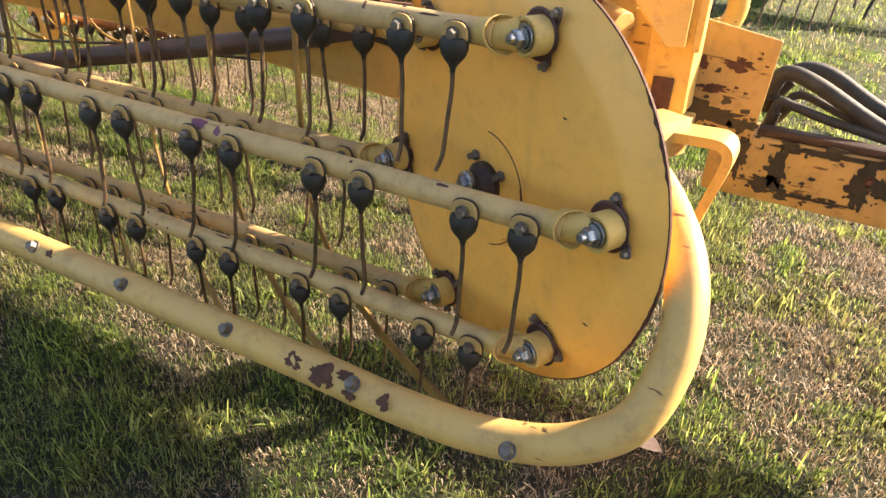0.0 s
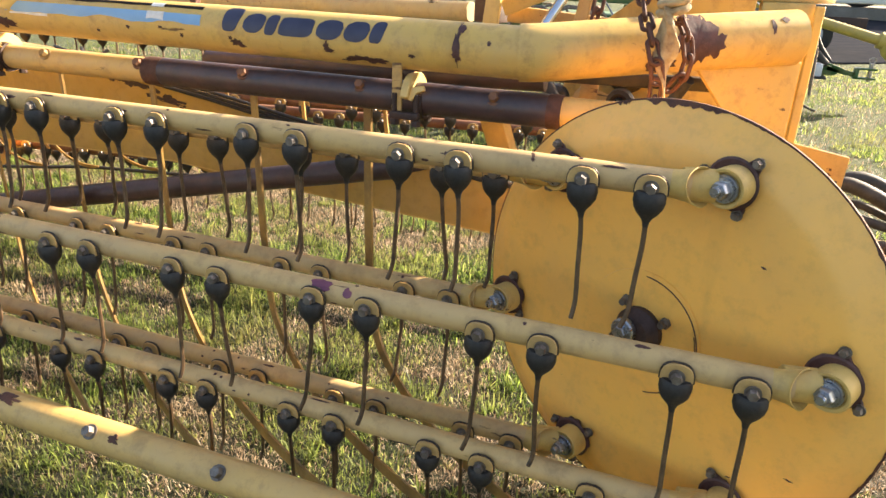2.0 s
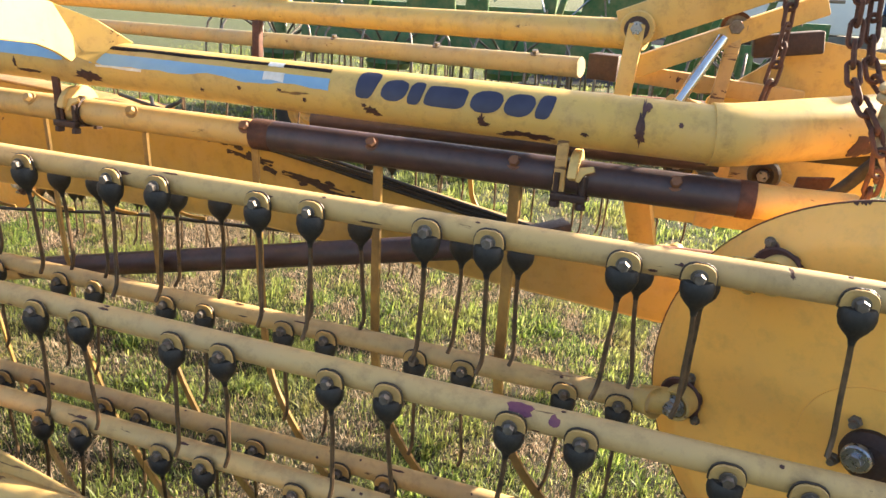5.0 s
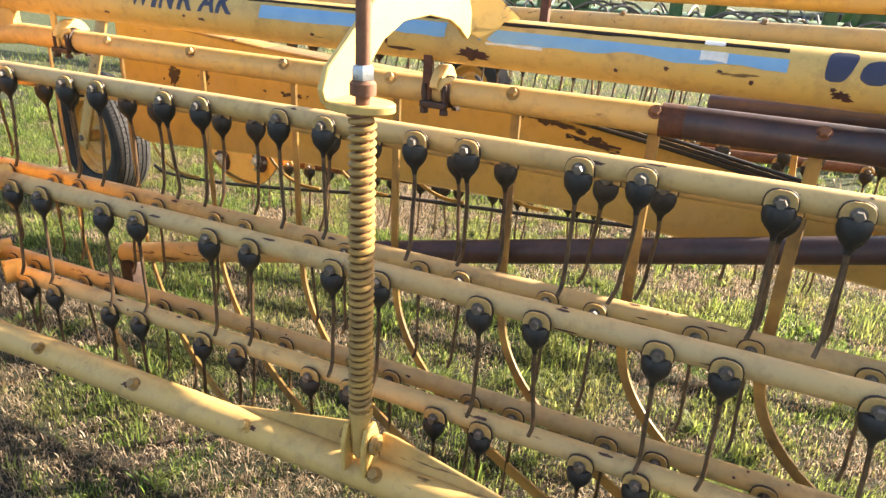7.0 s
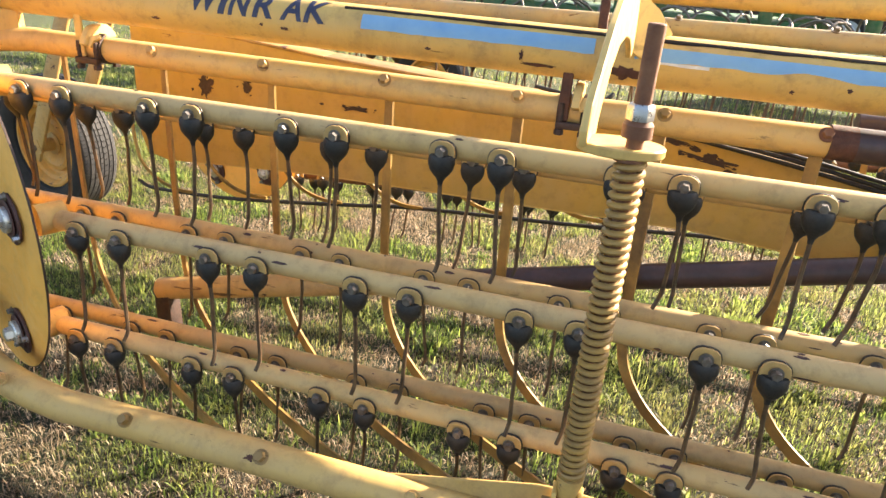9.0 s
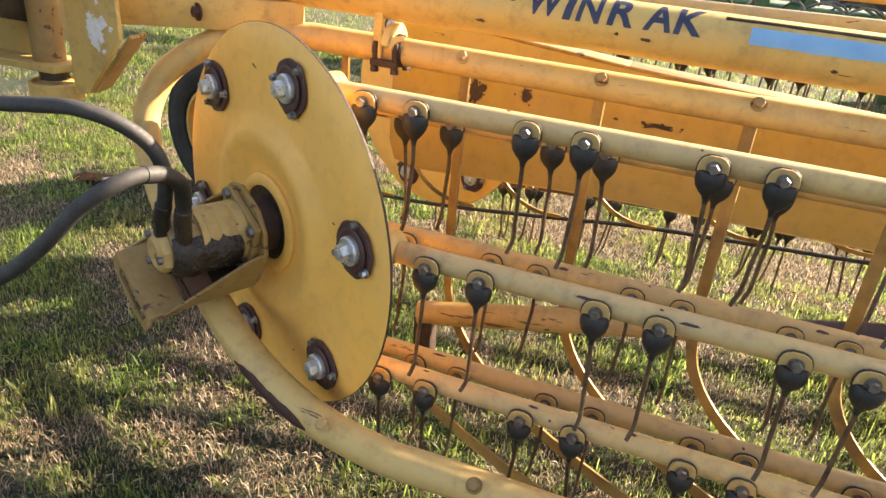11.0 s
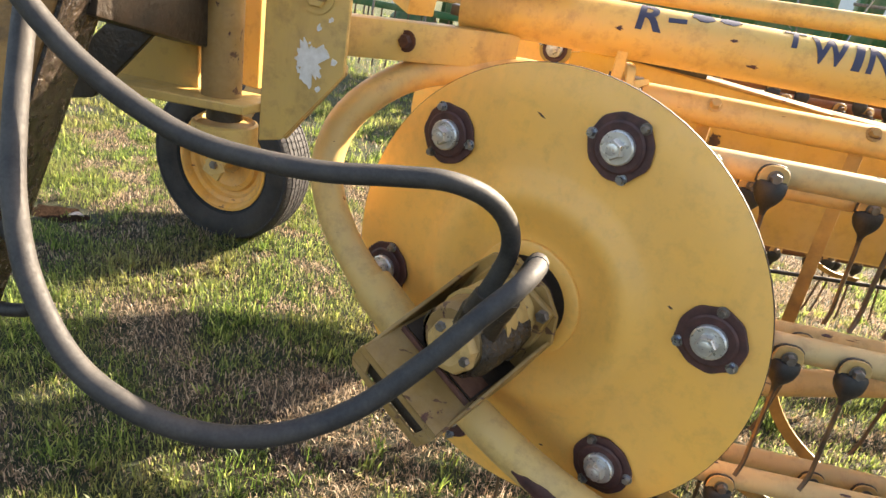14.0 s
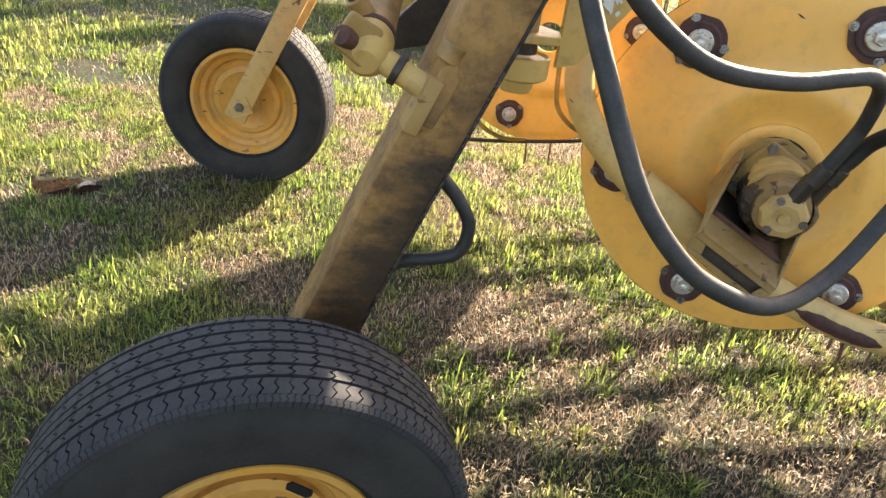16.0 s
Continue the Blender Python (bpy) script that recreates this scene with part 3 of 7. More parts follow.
disc_r = reel_disc(REEL_R - U * 0.007, -0.055, "dished yellow steel reel disc with chipped rim", 0.004, False)
part("hub_plate", lathe([(0, 0.002), (0.115, 0.002), (0.118, 0.0045), (0.117, 0.008), (0, 0.008)], 64), YELLOW_DISC, disc_r, "round hub plate")
part("hub_bearing", lathe([(0, 0), (0.046, 0), (0.046, 0.012), (0.036, 0.022), (0.032, 0.03), (0, 0.034)], 32), RUST_DARK, disc_r, "greasy dark hub bearing", Matrix.Translation((0, 0, 0.008)))
for i in range(4):
    a = radians(35 + 90 * i)
    part("hub_bolt", join(hexbolt(0.011, 0.009), lathe([(0, 0), (0.0065, 0), (0.0065, 0.02), (0, 0.021)], 10)), STEEL_OLD, disc_r, "", Matrix.Translation((0.06 * math.cos(a), 0.06 * math.sin(a), 0.009)))
part("shaft_end", join(lathe([(0, 0), (0.024, 0), (0.024, 0.010), (0.021, 0.013), (0, 0.013)], 20), xf(hexbolt(0.013, 0.010), Matrix.Translation((0, 0, 0.013)))), ZINC, disc_r, "bright shaft bolt and washer", Matrix.Translation((-0.012, 0.006, 0.041)))
arc = [Vector((0.118 * math.cos(radians(t)) - 0.003, 0.118 * math.sin(radians(t)) - 0.010, 0.0085)) for t in range(-75, 95, 5)]
part("hub_seam", sweep(arc, 0.0011), RUST_PLUM, disc_r, "dark seam round the hub plate")
part("hub_seam", sweep([p.lerp(Vector((0, 0, 0.0055)), 0.03) for p in arc[8:20]], 0.0008), RUST_PLUM, disc_r, "dark seam round the hub plate")
disc_l = reel_disc(REEL_L, 0.069, "dished yellow steel reel disc with rusted bearing flanges", 0.034, True)
part("hub_ring", lathe([(0.084, 0.001), (0.084, 0.009), (0.105, 0.010), (0.1105, 0.007), (0.1115, 0.001), (0.084, 0.001)], 64), YELLOW_DISC, disc_l, "raised hub ring")
# black disc puts the gap's darkness into colour between ring and motor plate
part("hub_recess", lathe([(0, 0.006), (0.0835, 0.006), (0.0835, 0.001), (0, 0.001)], 48), GREASE, disc_l, "black disc drawn for the dark gap inside the hub ring")
for i, (r, a, ln, w) in enumerate([(0.335, 98, 0.020, 0.0018), (0.27, 20, 0.010, 0.002), (0.345, -52, 0.016, 0.0018), (0.30, -70, 0.010, 0.0015)]):
    for d in (disc_l, disc_r):
        a2 = a if d is disc_l else a + 25
        part("scratch", plate([(-ln / 2, 0), (-ln * 0.2, w), (ln * 0.3, w * 0.6), (ln / 2, 0), (ln * 0.1, -w), (-ln * 0.3, -w * 0.5)], 0.0008, Matrix.Translation((r * math.cos(radians(a2)), r * math.sin(radians(a2)), 0.0003)) @ pose(0, 0, 0, 0, 0, -25 + 13 * i), 0.0), RUST_PLUM, d, "short rusty scratch")


# ---- tine bars ----
def tine_meshes():
    rng = random.Random(4)
    rub = lathe([(0.0, -0.060), (0.0045, -0.060), (0.0058, -0.052), (0.009, -0.046), (0.0165, -0.038), (0.0225, -0.029), (0.0253, -0.018), (0.0248, -0.007), (0.0215, -0.0015), (0.0, 0.0005)], 18)
    rub = [Vector((v.x, v.y * 0.85, v.z)) for v in rub[0]], rub[1]
    rubber = to_mesh("rubber_mount", rub, RUBBER)

    def cap(k, low, y, thick):
        half = [(0.0262, low), (0.0256, 0.003), (0.0225, 0.012), (0.0165, 0.0175), (0.008, 0.0205)]
        pts = [(x * k, z * k) for x, z in half] + [(-x * k, z * k) for x, z in half[::-1]]
        g = plate(pts, thick, None, 0.0009)
        g = [Vector((v.x, v.y, v.z - 13.0 * max(v.y - 0.004, 0) ** 2 - 3.0 * v.x * v.x)) for v in g[0]], g[1]
        return xf(xf(g, pose(0, 0, 0, 90)), Matrix.Translation((0, y, 0)))

    clip = to_mesh("clip", cap(0.95, -0.009, 0, 0.0045), CLIP)
    # slightly larger black plate behind the clip, seen as its dark outline
    clip_b = to_mesh("clip_edge", cap(1.03, -0.011, 0.0042, 0.004), GREASE)
    bolt = to_mesh("bolt", xf(join(lathe([(0, 0), (0.0125, 0), (0.0125, 0.002), (0, 0.002)], 16), xf(hexbolt(0.0092, 0.010), Matrix.Translation((0, 0, 0.002)))), pose(0, 0, 0, 90)), STEEL_OLD)
    wires = []
    for i in range(7):
        bx, by = rng.uniform(-0.003, 0.004), rng.uniform(-0.012, 0.003)
        if i == 3:
            bx = 0.012
        if i == 5:
            bx = -0.012
        kick = -0.005 - 0.006 * rng.random()
        pts = catmull([(0, 0, -0.05), (0.001, 0, -0.09), (bx * 0.4, by * 0.4, -0.145), (bx * 0.8, by * 0.8, -0.195), (bx + kick * 0.3, by - 0.001, -0.215), (bx + kick, by - 0.006, -0.234)], 3)
        ring = [(0.0042 * math.cos(a), 0.0042 * math.sin(a)) for a in (2 * math.pi * j / 7 for j in range(7))]
        wires.append(to_mesh("tine", sweep(pts, ring), WIRE))
    return rubber, clip, clip_b, bolt, wires


RUBBER_ME, CLIP_ME, LOOP_ME, BOLT_ME, WIRE_MES = tine_meshes()


# the side of a bar's flare that faces away from the walk
FLARE = along((0, 0, 0), (1, 0, 0)).inverted().to_3x3() @ Vector((0, 0.94, -0.34))


def tine_bar(k, seed, steel=None, move=None):
    rng = random.Random(seed)
    u, v = bearing(k)
    a, b = REEL_L + U * u + UP * v, REEL_R + U * u + UP * v
    bar = thing("tine_bar", "yellow steel tine bar with paired rubber-mounted spring tines" if move is None else "rusty red tine bar with rubber-mounted tines behind the frame", "tine bar", (move or Matrix.Identity(4)) @ Matrix.Translation(a), "tine bars of the reel" if move is None else "tine bars of the far reel")
    ln = (b - a).length
    part("tube", pipe((0.03, 0, 0), (ln - 0.045, 0, 0), BAR_R, 0.004), steel or YELLOW_BAR, bar)
    # the saddle at the tongue end that clasps the bearing bolt
    m = Matrix.Translation((ln, 0, 0)) @ Matrix((U, UP, W)).transposed().to_4x4()
    lug = part("end_socket", xf(lathe([(0, -0.045), (0.0325, -0.045), (0.0330, -0.009), (0.0310, -0.005), (0.0265, -0.006), (0.0235, -0.011), (0, -0.011)], 32), m), YELLOW, bar, "welded bearing socket")
    scoop = lathe([(0.0228, 0), (0.0235, 0.010), (0.026, 0.026), (0.030, 0.040), (0.0325, 0.047), (0.031, 0.048), (0.027, 0.040), (0.021, 0.024), (0.019, 0.0), (0.0228, 0)], 28)
    scoop = [v + Vector((0, 0, 0.55 * max(0.0, v.z - 0.012) / 0.036 * (0.030 if v.x * FLARE.x + v.y * FLARE.y > 0 else 0.045) * (v.x * FLARE.x + v.y * FLARE.y) / 0.032)) for v in scoop[0]], scoop[1]
    part("flared_end", xf(scoop, along((ln - 0.076, 0, 0), (ln, 0, 0))), YELLOW, bar, "scooped flare at the end of the bar")
    part("neck", rod((ln - 0.060, 0.012, -0.002), (ln - 0.01, 0.022, -0.002), 0.027, 24), YELLOW, bar)
    w = part("washer", xf(lathe([(0, 0), (0.022, 0), (0.023, 0.002), (0.022, 0.005), (0, 0.005)], 24), m @ Matrix.Translation((0, 0, -0.008))), ZINC, bar, "zinc washer")
    part("nut", xf(join(lathe([(0, 0), (0.0185, 0), (0.0185, 0.003), (0, 0.004)], 20), xf(hexbolt(0.0148, 0.014), Matrix.Translation((0, 0, 0.003))), lathe([(0, 0), (0.0085, 0), (0.0085, 0.026), (0.007, 0.028), (0, 0.028)], 14)), m @ Matrix.Translation((0, 0, -0.001))), ZINC, bar, "bright hex nut on its bolt end")
    part("far_socket", xf(lathe([(0, -0.03), (0.034, -0.03), (0.034, 0.028), (0, 0.028)], 24), Matrix((U, UP, W)).transposed().to_4x4()), YELLOW, bar)
    for i in range(10):
        for s in (-1, 1):
            x = ln - 0.155 - PITCH * i + s * PAIR + rng.uniform(-0.002, 0.002)
            tilt = Matrix.Rotation(rng.gauss(0, 0.03), 4, "Y") @ Matrix.Rotation(rng.gauss(0, 0.03), 4, "X")
            mount = part("rubber_mount", RUBBER_ME, None, bar, "", Matrix.Translation((x, -0.033, -0.006)) @ tilt)
            inv = tilt.inverted()
            part("clip", CLIP_ME, None, mount, "", inv @ Matrix.Translation((0, -0.003, 0.004)))
            part("clip_edge", LOOP_ME, None, mount, "", inv @ Matrix.Translation((0, -0.003, 0.004)))
            part("bolt", BOLT_ME, None, mount, "", inv @ Matrix.Translation((0, -0.007, 0.005)) @ pose(0, 0, 0, 0, rng.uniform(0, 60), 0))
            part("tine", rng.choice(WIRE_MES), None, mount, "", Matrix.Rotation(rng.uniform(-0.25, 0.25), 4, "Z"))
    return bar


def bar_stain(bar, x, ang, sx, sa, material, seed):
    """A blot on a bar's front; ang 0 faces the walk, 90 is up."""
    rg, n, verts = random.Random(seed), 16, []
    for lay in (BAR_R + 0.0009, BAR_R - 0.001):
        for j in range(n):
            t = 2 * math.pi * j / n
            k = rg.uniform(0.65, 1.1)
            a = radians(ang + sa * math.sin(t) * k)
            verts.append((x + sx * math.cos(t) * k, -lay * math.cos(a), lay * math.sin(a)))
    verts.append((x, -(BAR_R + 0.001) * math.cos(radians(ang)), (BAR_R + 0.001) * math.sin(radians(ang))))
    part("stain", (verts, [(2 * n, j, (j + 1) % n) for j in range(n)] + [(j, (j + 1) % n, n + (j + 1) % n, n + j) for j in range(n)]), material, bar, "purple paint stain" if material is PURPLE else "chip worn down to rust")


rgb = random.Random(6)
for k in range(6):
    bar = tine_bar(k, 11 + k)
    if k == 1:
        x0 = (REEL_L + U * bearing(1)[0]).x
        bar_stain(bar, 0.158 - x0, 50, 0.024, 40, PURPLE, 1)
        bar_stain(bar, 0.214 - x0, 35, 0.009, 28, PURPLE, 2)
    for i in range(16):
        bar_stain(bar, rgb.uniform(0.1, 3.0), rgb.choice((60, 80, 20, -30)) + rgb.uniform(-12, 12), rgb.choice((0.004, 0.007, 0.02)) * rgb.uniform(0.6, 1.2), rgb.uniform(4, 10), RUST_PLUM, 50 + i)


def rim_flake(a0, a1, deep, seed):
    """A ragged strip of bare rust along the sloping edge of the disc."""
    n, verts, faces = 40, [], []
    for i in range(n + 1):
        f = i / n
        t = radians(a0 + (a1 - a0) * f)
        bite = deep * min(1.0, 8 * f + 0.05, 8 * (1 - f) + 0.05) * (0.7 + 0.9 * noise.noise((i * 0.21, seed, 1.0)) + 0.35 * noise.noise((i * 0.83, seed, 5.0)))
        for j in range(4):
            r = 0.4202 - max(bite, 0.0006) * (1 - j / 3)
            verts.append((r * math.cos(t), r * math.sin(t), -0.018 - (r - 0.394) * 0.51 + 0.0009))
        verts.append((0.4212 * math.cos(t), 0.4212 * math.sin(t), -0.0345))
    for i in range(n):
        for j in range(4):
            k = i * 5 + j
            faces.append((k, k + 1, k + 6, k + 5))
    part("rust_flake", (verts, faces), RUST, disc_r, "rust flaking off the disc's edge")


for i, (a0, a1, deep) in enumerate(((80, 101, 0.010), (66, 79, 0.003), (105, 109, 0.005), (20, 40, 0.003), (-30, -5, 0.0025))):
    rim_flake(a0, a1, deep, i * 2.3)


# ---- guard pipe that runs round the reel, with the stripper straps ----
GUARD_R, TOP_R = 0.036, 0.0325
guard = thing("guard_pipe", "bent yellow guard pipe looped round the reel, chipped to rust", "guard pipe", (-0.9, 0.63, 0.40))
G0 = Vector((-0.9, 0.63, 0.40))
TOP_Y, TOP_Z, LOW_Y, LOW_Z = 1.200, 1.0575, 0.622, 0.398


def rel(points, o):
    return [Vector(p) - o for p in points]


low_line = [(-2.72, 0.835, 0.615), (-2.60, 0.765, 0.545), (-2.45, 0.695, 0.475), (-2.28, 0.645, 0.420), (-2.10, LOW_Y, 0.397), (-1.9, LOW_Y, LOW_Z), (-1.0, LOW_Y, LOW_Z), (0.0, LOW_Y, LOW_Z),
            (0.5, LOW_Y, LOW_Z), (0.72, 0.628, 0.388), (0.88, 0.64, 0.39), (1.02, 0.665, 0.415), (1.12, 0.70, 0.48), (1.155, 0.755, 0.57), (1.15, 0.82, 0.66), (1.11, 0.90, 0.73), (1.03, 1.02, 0.77), (0.95, 1.12, 0.78)]
part("lower_pipe", sweep(catmull(rel(low_line, G0), 5), GUARD_R), YELLOW_PIPE, guard)
top_line = [(-2.72, 0.835, 0.615), (-2.83, 0.895, 0.69), (-2.91, 0.95, 0.78), (-2.935, 0.99, 0.87), (-2.90, 1.04, 0.965), (-2.79, 1.12, 1.042), (-2.62, 1.185, 1.064), (-2.45, TOP_Y, 1.0625), (-1.5, TOP_Y, TOP_Z), (-0.575, TOP_Y, TOP_Z)]
part("upper_pipe", sweep(catmull(rel(top_line, G0), 5), [GUARD_R * (1 - i / 60) if i < 8 else TOP_R for i in range(5 * (len(top_line) - 1) + 1)]), YELLOW_PIPE, guard)
part("repair_pipe", sweep(rel([(-0.58, TOP_Y, TOP_Z), (-0.2, TOP_Y + 0.002, TOP_Z), (0.2, TOP_Y, TOP_Z), (0.47, TOP_Y, TOP_Z)], G0), TOP_R + 0.003), MAROON, guard, "dark maroon replacement length of pipe")
part("rust_collar", sweep(rel([(-0.60, TOP_Y, TOP_Z), (-0.55, TOP_Y, TOP_Z)], G0), TOP_R + 0.0036), RUST, guard, "rusted weld collar")
part("rust_collar", sweep(rel([(0.455, TOP_Y, TOP_Z), (0.485, TOP_Y, TOP_Z)], G0), TOP_R + 0.0042), RUST, guard, "rusted weld collar")
part("painted_end", sweep(rel([(0.475, TOP_Y, TOP_Z), (0.55, TOP_Y + 0.01, TOP_Z - 0.002), (0.66, TOP_Y + 0.03, TOP_Z - 0.004)], G0), TOP_R + 0.001), YELLOW_PIPE, guard)


def strap(i):
    """A flat steel stripper that hangs from the upper pipe and curves forward to the lower one."""
    x = -2.192 + 0.3165 * i
    pts = [(0, 0, 1.06), (0, 0, 0.90), (0, 0.0, 0.70), (0.005, 0.0, 0.52), (0.035, -0.02, 0.41), (0.12, -0.07, 0.325), (0.27, -0.165, 0.272), (0.46, -0.28, 0.258), (0.66, -0.40, 0.275), (0.80, -0.49, 0.315), (0.90, -0.555, 0.365), (0.928, -0.575, 0.385)]
    line = catmull([Vector((x + a, TOP_Y + b + 0.012, c)) - G0 for a, b, c in pts], 4)
    ob = part("stripper_strap", sweep(line, [(-0.003, -0.014), (0.003, -0.014), (0.003, 0.014), (-0.003, 0.014)], True, (0.888, -0.459, 0)), STRAP, guard, "flat curved stripper strap")
    return ob


for i in range(-1, 8):
    strap(i)
for i in range(9):
    x = -2.192 + 0.3165 * i
    q = Vector((x, TOP_Y, TOP_Z)) - G0 + Vector((0, -0.6, 0.45)).normalized() * (TOP_R - 0.002)
    part("strap_bolt", join(lathe([(0, 0), (0.016, 0), (0.016, 0.003), (0, 0.003)], 16), xf(hexbolt(0.0115, 0.012), Matrix.Translation((0, 0, 0.003)))), RUST_RED if 4 < i < 9 else OCHRE if i % 3 else YELLOW_WORN, guard, "", along(q, q + Vector((0, -0.6, 0.45))))
for i in range(11):
    x = -2.211 + 0.3165 * i
    q = Vector((x, LOW_Y, LOW_Z + (0.02 if i == 0 else 0.0))) - G0 + Vector((0, -0.55, 0.6)).normalized() * (GUARD_R - 0.002)
    part("guard_bolt", join(lathe([(0, 0), (0.016, 0), (0.016, 0.003), (0, 0.003)], 16), xf(hexbolt(0.012, 0.014), Matrix.Translation((0, 0, 0.003)))), STEEL_OLD if i > 5 else OCHRE if i % 3 else YELLOW_WORN, guard, "", along(q, q + Vector((0, -0.55, 0.6))))
# a worn flat on the bend and dents of bare rust
worn_line = catmull(rel([(-2.60, 0.765, 0.545), (-2.45, 0.695, 0.475), (-2.28, 0.645, 0.420), (-2.10, LOW_Y, 0.397), (-1.9, LOW_Y, LOW_Z)], G0), 14)[14:32]
worn_v, worn_f, wk = [], [], 6
for lay in (GUARD_R + 0.0012, GUARD_R - 0.003):
    for i, q in enumerate(worn_line):
        f = i / (len(worn_line) - 1)
        half = 27 * min(1.0, 4 * f + 0.1, 5 * (1 - f) + 0.1) + 5 * noise.noise((i * 0.7, 4.0, 1.0))
        for j in range(wk):
            a = radians(-4 - half + 2 * half * j / (wk - 1))
            worn_v.append(q + Vector((-0.28, -0.96, 0)) * (lay * math.cos(a)) + Vector((0.28, -0.08, 0.96)) * (lay * math.sin(a)))
wn = len(worn_line)
for i in range(wn - 1):
    for j in range(wk - 1):
        k = i * wk + j
        worn_f.append((k, k + wk, k + wk + 1, k + 1))
    for j in (0, wk - 1):
        k = i * wk + j
        worn_f.append((k, k + wk, k + wk + wn * wk, k + wn * wk))
part("worn_patch", (worn_v, worn_f), RUST_PLUM, guard, "scraped patch of bare rust")
# spring clevis base
for s in (-1, 1):
    poly = [(0.0, -0.045), (0.0, 0.060), (0.03, 0.058), (0.31, 0.004), (0.34, -0.006), (0.34, -0.020)]
    m = axes(Vector((-0.985 + s * 0.026, LOW_Y + 0.020, LOW_Z + 0.026)) - G0, (s, 0, 0), y=(0, 0.25, 1))
    gus = part("stiffener", plate(poly, 0.008, m), YELLOW_WORN, guard, "tapered stiffening gusset")
    seam = [m @ Vector((0.01 + 0.031 * j, -0.001 + 0.003 * noise.noise((j * 1.3, s, 0)), -s * 0.006)) for j in range(11)]
    part("weld_seam", sweep(seam, [0.0035 + 0.0015 * noise.noise((j * 2.1, 4, s)) for j in range(11)]), RUST_DARK, gus, "dirt-filled weld seam")
for dx in (-0.022, 0.022):
    part("clevis_plate", plate([(-0.028, 0), (-0.03, 0.07), (-0.018, 0.105), (0.018, 0.105), (0.03, 0.07), (0.028, 0)], 0.009, axes(Vector((-0.985 + dx, LOW_Y - 0.012, LOW_Z + 0.022)) - G0, (0, 1, 0), z=(1, 0, 0))), YELLOW, guard)
part("clevis_pin", join(rod(Vector((-1.028, LOW_Y - 0.012, 0.487)) - G0, Vector((-0.938, LOW_Y - 0.012, 0.487)) - G0, 0.010), rod(Vector((-0.955, LOW_Y - 0.012, 0.487)) - G0, Vector((-0.945, LOW_Y - 0.012, 0.487)) - G0, 0.021)), OCHRE, guard)

# ---- spring strut ----
SX, SY = -0.985, 0.612
strut = thing("spring_strut", "coil spring on a rusty threaded rod that carries the guard pipe", "spring strut", (SX, SY, 0.47))
part("rod", rod((0, 0, 0.0), (0.006, 0, 0.83), 0.012), RUST_RED, strut, "rusty threaded rod")
coil = []
turns, z0, z1 = 40, 0.085, 0.645
for i in range(turns * 12 + 1):
    a = 2 * math.pi * i / 12
    f = i / (turns * 12)
    coil.append((0.0185 * math.cos(a) + 0.004 * f, 0.0185 * math.sin(a), z0 + (z1 - z0) * f))
part("coil_spring", sweep(coil, [(0.0052 * math.cos(t), 0.0052 * math.sin(t)) for t in (2 * math.pi * j / 7 for j in range(7))]), SPRING, strut, "tightly wound coil spring with worn paint")
part("lower_socket", lathe([(0, -0.02), (0.014, -0.02), (0.017, 0.0), (0.019, 0.06), (0.023, 0.075), (0.023, 0.087), (0, 0.087)], 20), YELLOW_WORN, strut)
part("washer", lathe([(0.011, 0.648), (0.022, 0.648), (0.022, 0.653), (0.011, 0.653)], 24), RUST_RED, strut)
nut = part("nut", xf(hexbolt(0.019, 0.022), Matrix.Translation((0.005, 0, 0.705))), ZINC, strut, "bright hex nut")
part("lock_collar", xf(lathe([(0, 0), (0.021, 0), (0.021, 0.018), (0.016, 0.024), (0, 0.024)], 20), Matrix.Translation((0.005, 0, 0.681))), RUST_RED, strut)

# ---- main beam with its lettering ----
BEAM_Y, BEAM_Z, BEAM_R = 1.200, 1.179, 0.0546
beam = thing("main_beam", "round yellow rake beam with faded lettering and torn blue decals", "rake beam", Matrix.Translation((-1.0, BEAM_Y, BEAM_Z)) @ Matrix.Rotation(0.005, 4, "Y"))
B0 = Vector((-1.0, BEAM_Y, BEAM_Z))
part("tube", pipe(Vector((-2.74, BEAM_Y, BEAM_Z)) - B0, Vector((0.40, BEAM_Y, BEAM_Z)) - B0, BEAM_R, 0.007, 40), YELLOW, beam)
part("elbow_tube", sweep(catmull(rel([(0.384, BEAM_Y, BEAM_Z), (0.43, BEAM_Y + 0.010, BEAM_Z + 0.003), (0.55, BEAM_Y + 0.075, BEAM_Z + 0.015), (0.72, BEAM_Y + 0.18, BEAM_Z + 0.03), (0.92, BEAM_Y + 0.30, BEAM_Z + 0.045)], B0), 6), [(0.0590 * math.cos(t), 0.0590 * math.sin(t)) for t in (2 * math.pi * j / 36 for j in range(36))]), YELLOW, beam, "angled end sleeve")


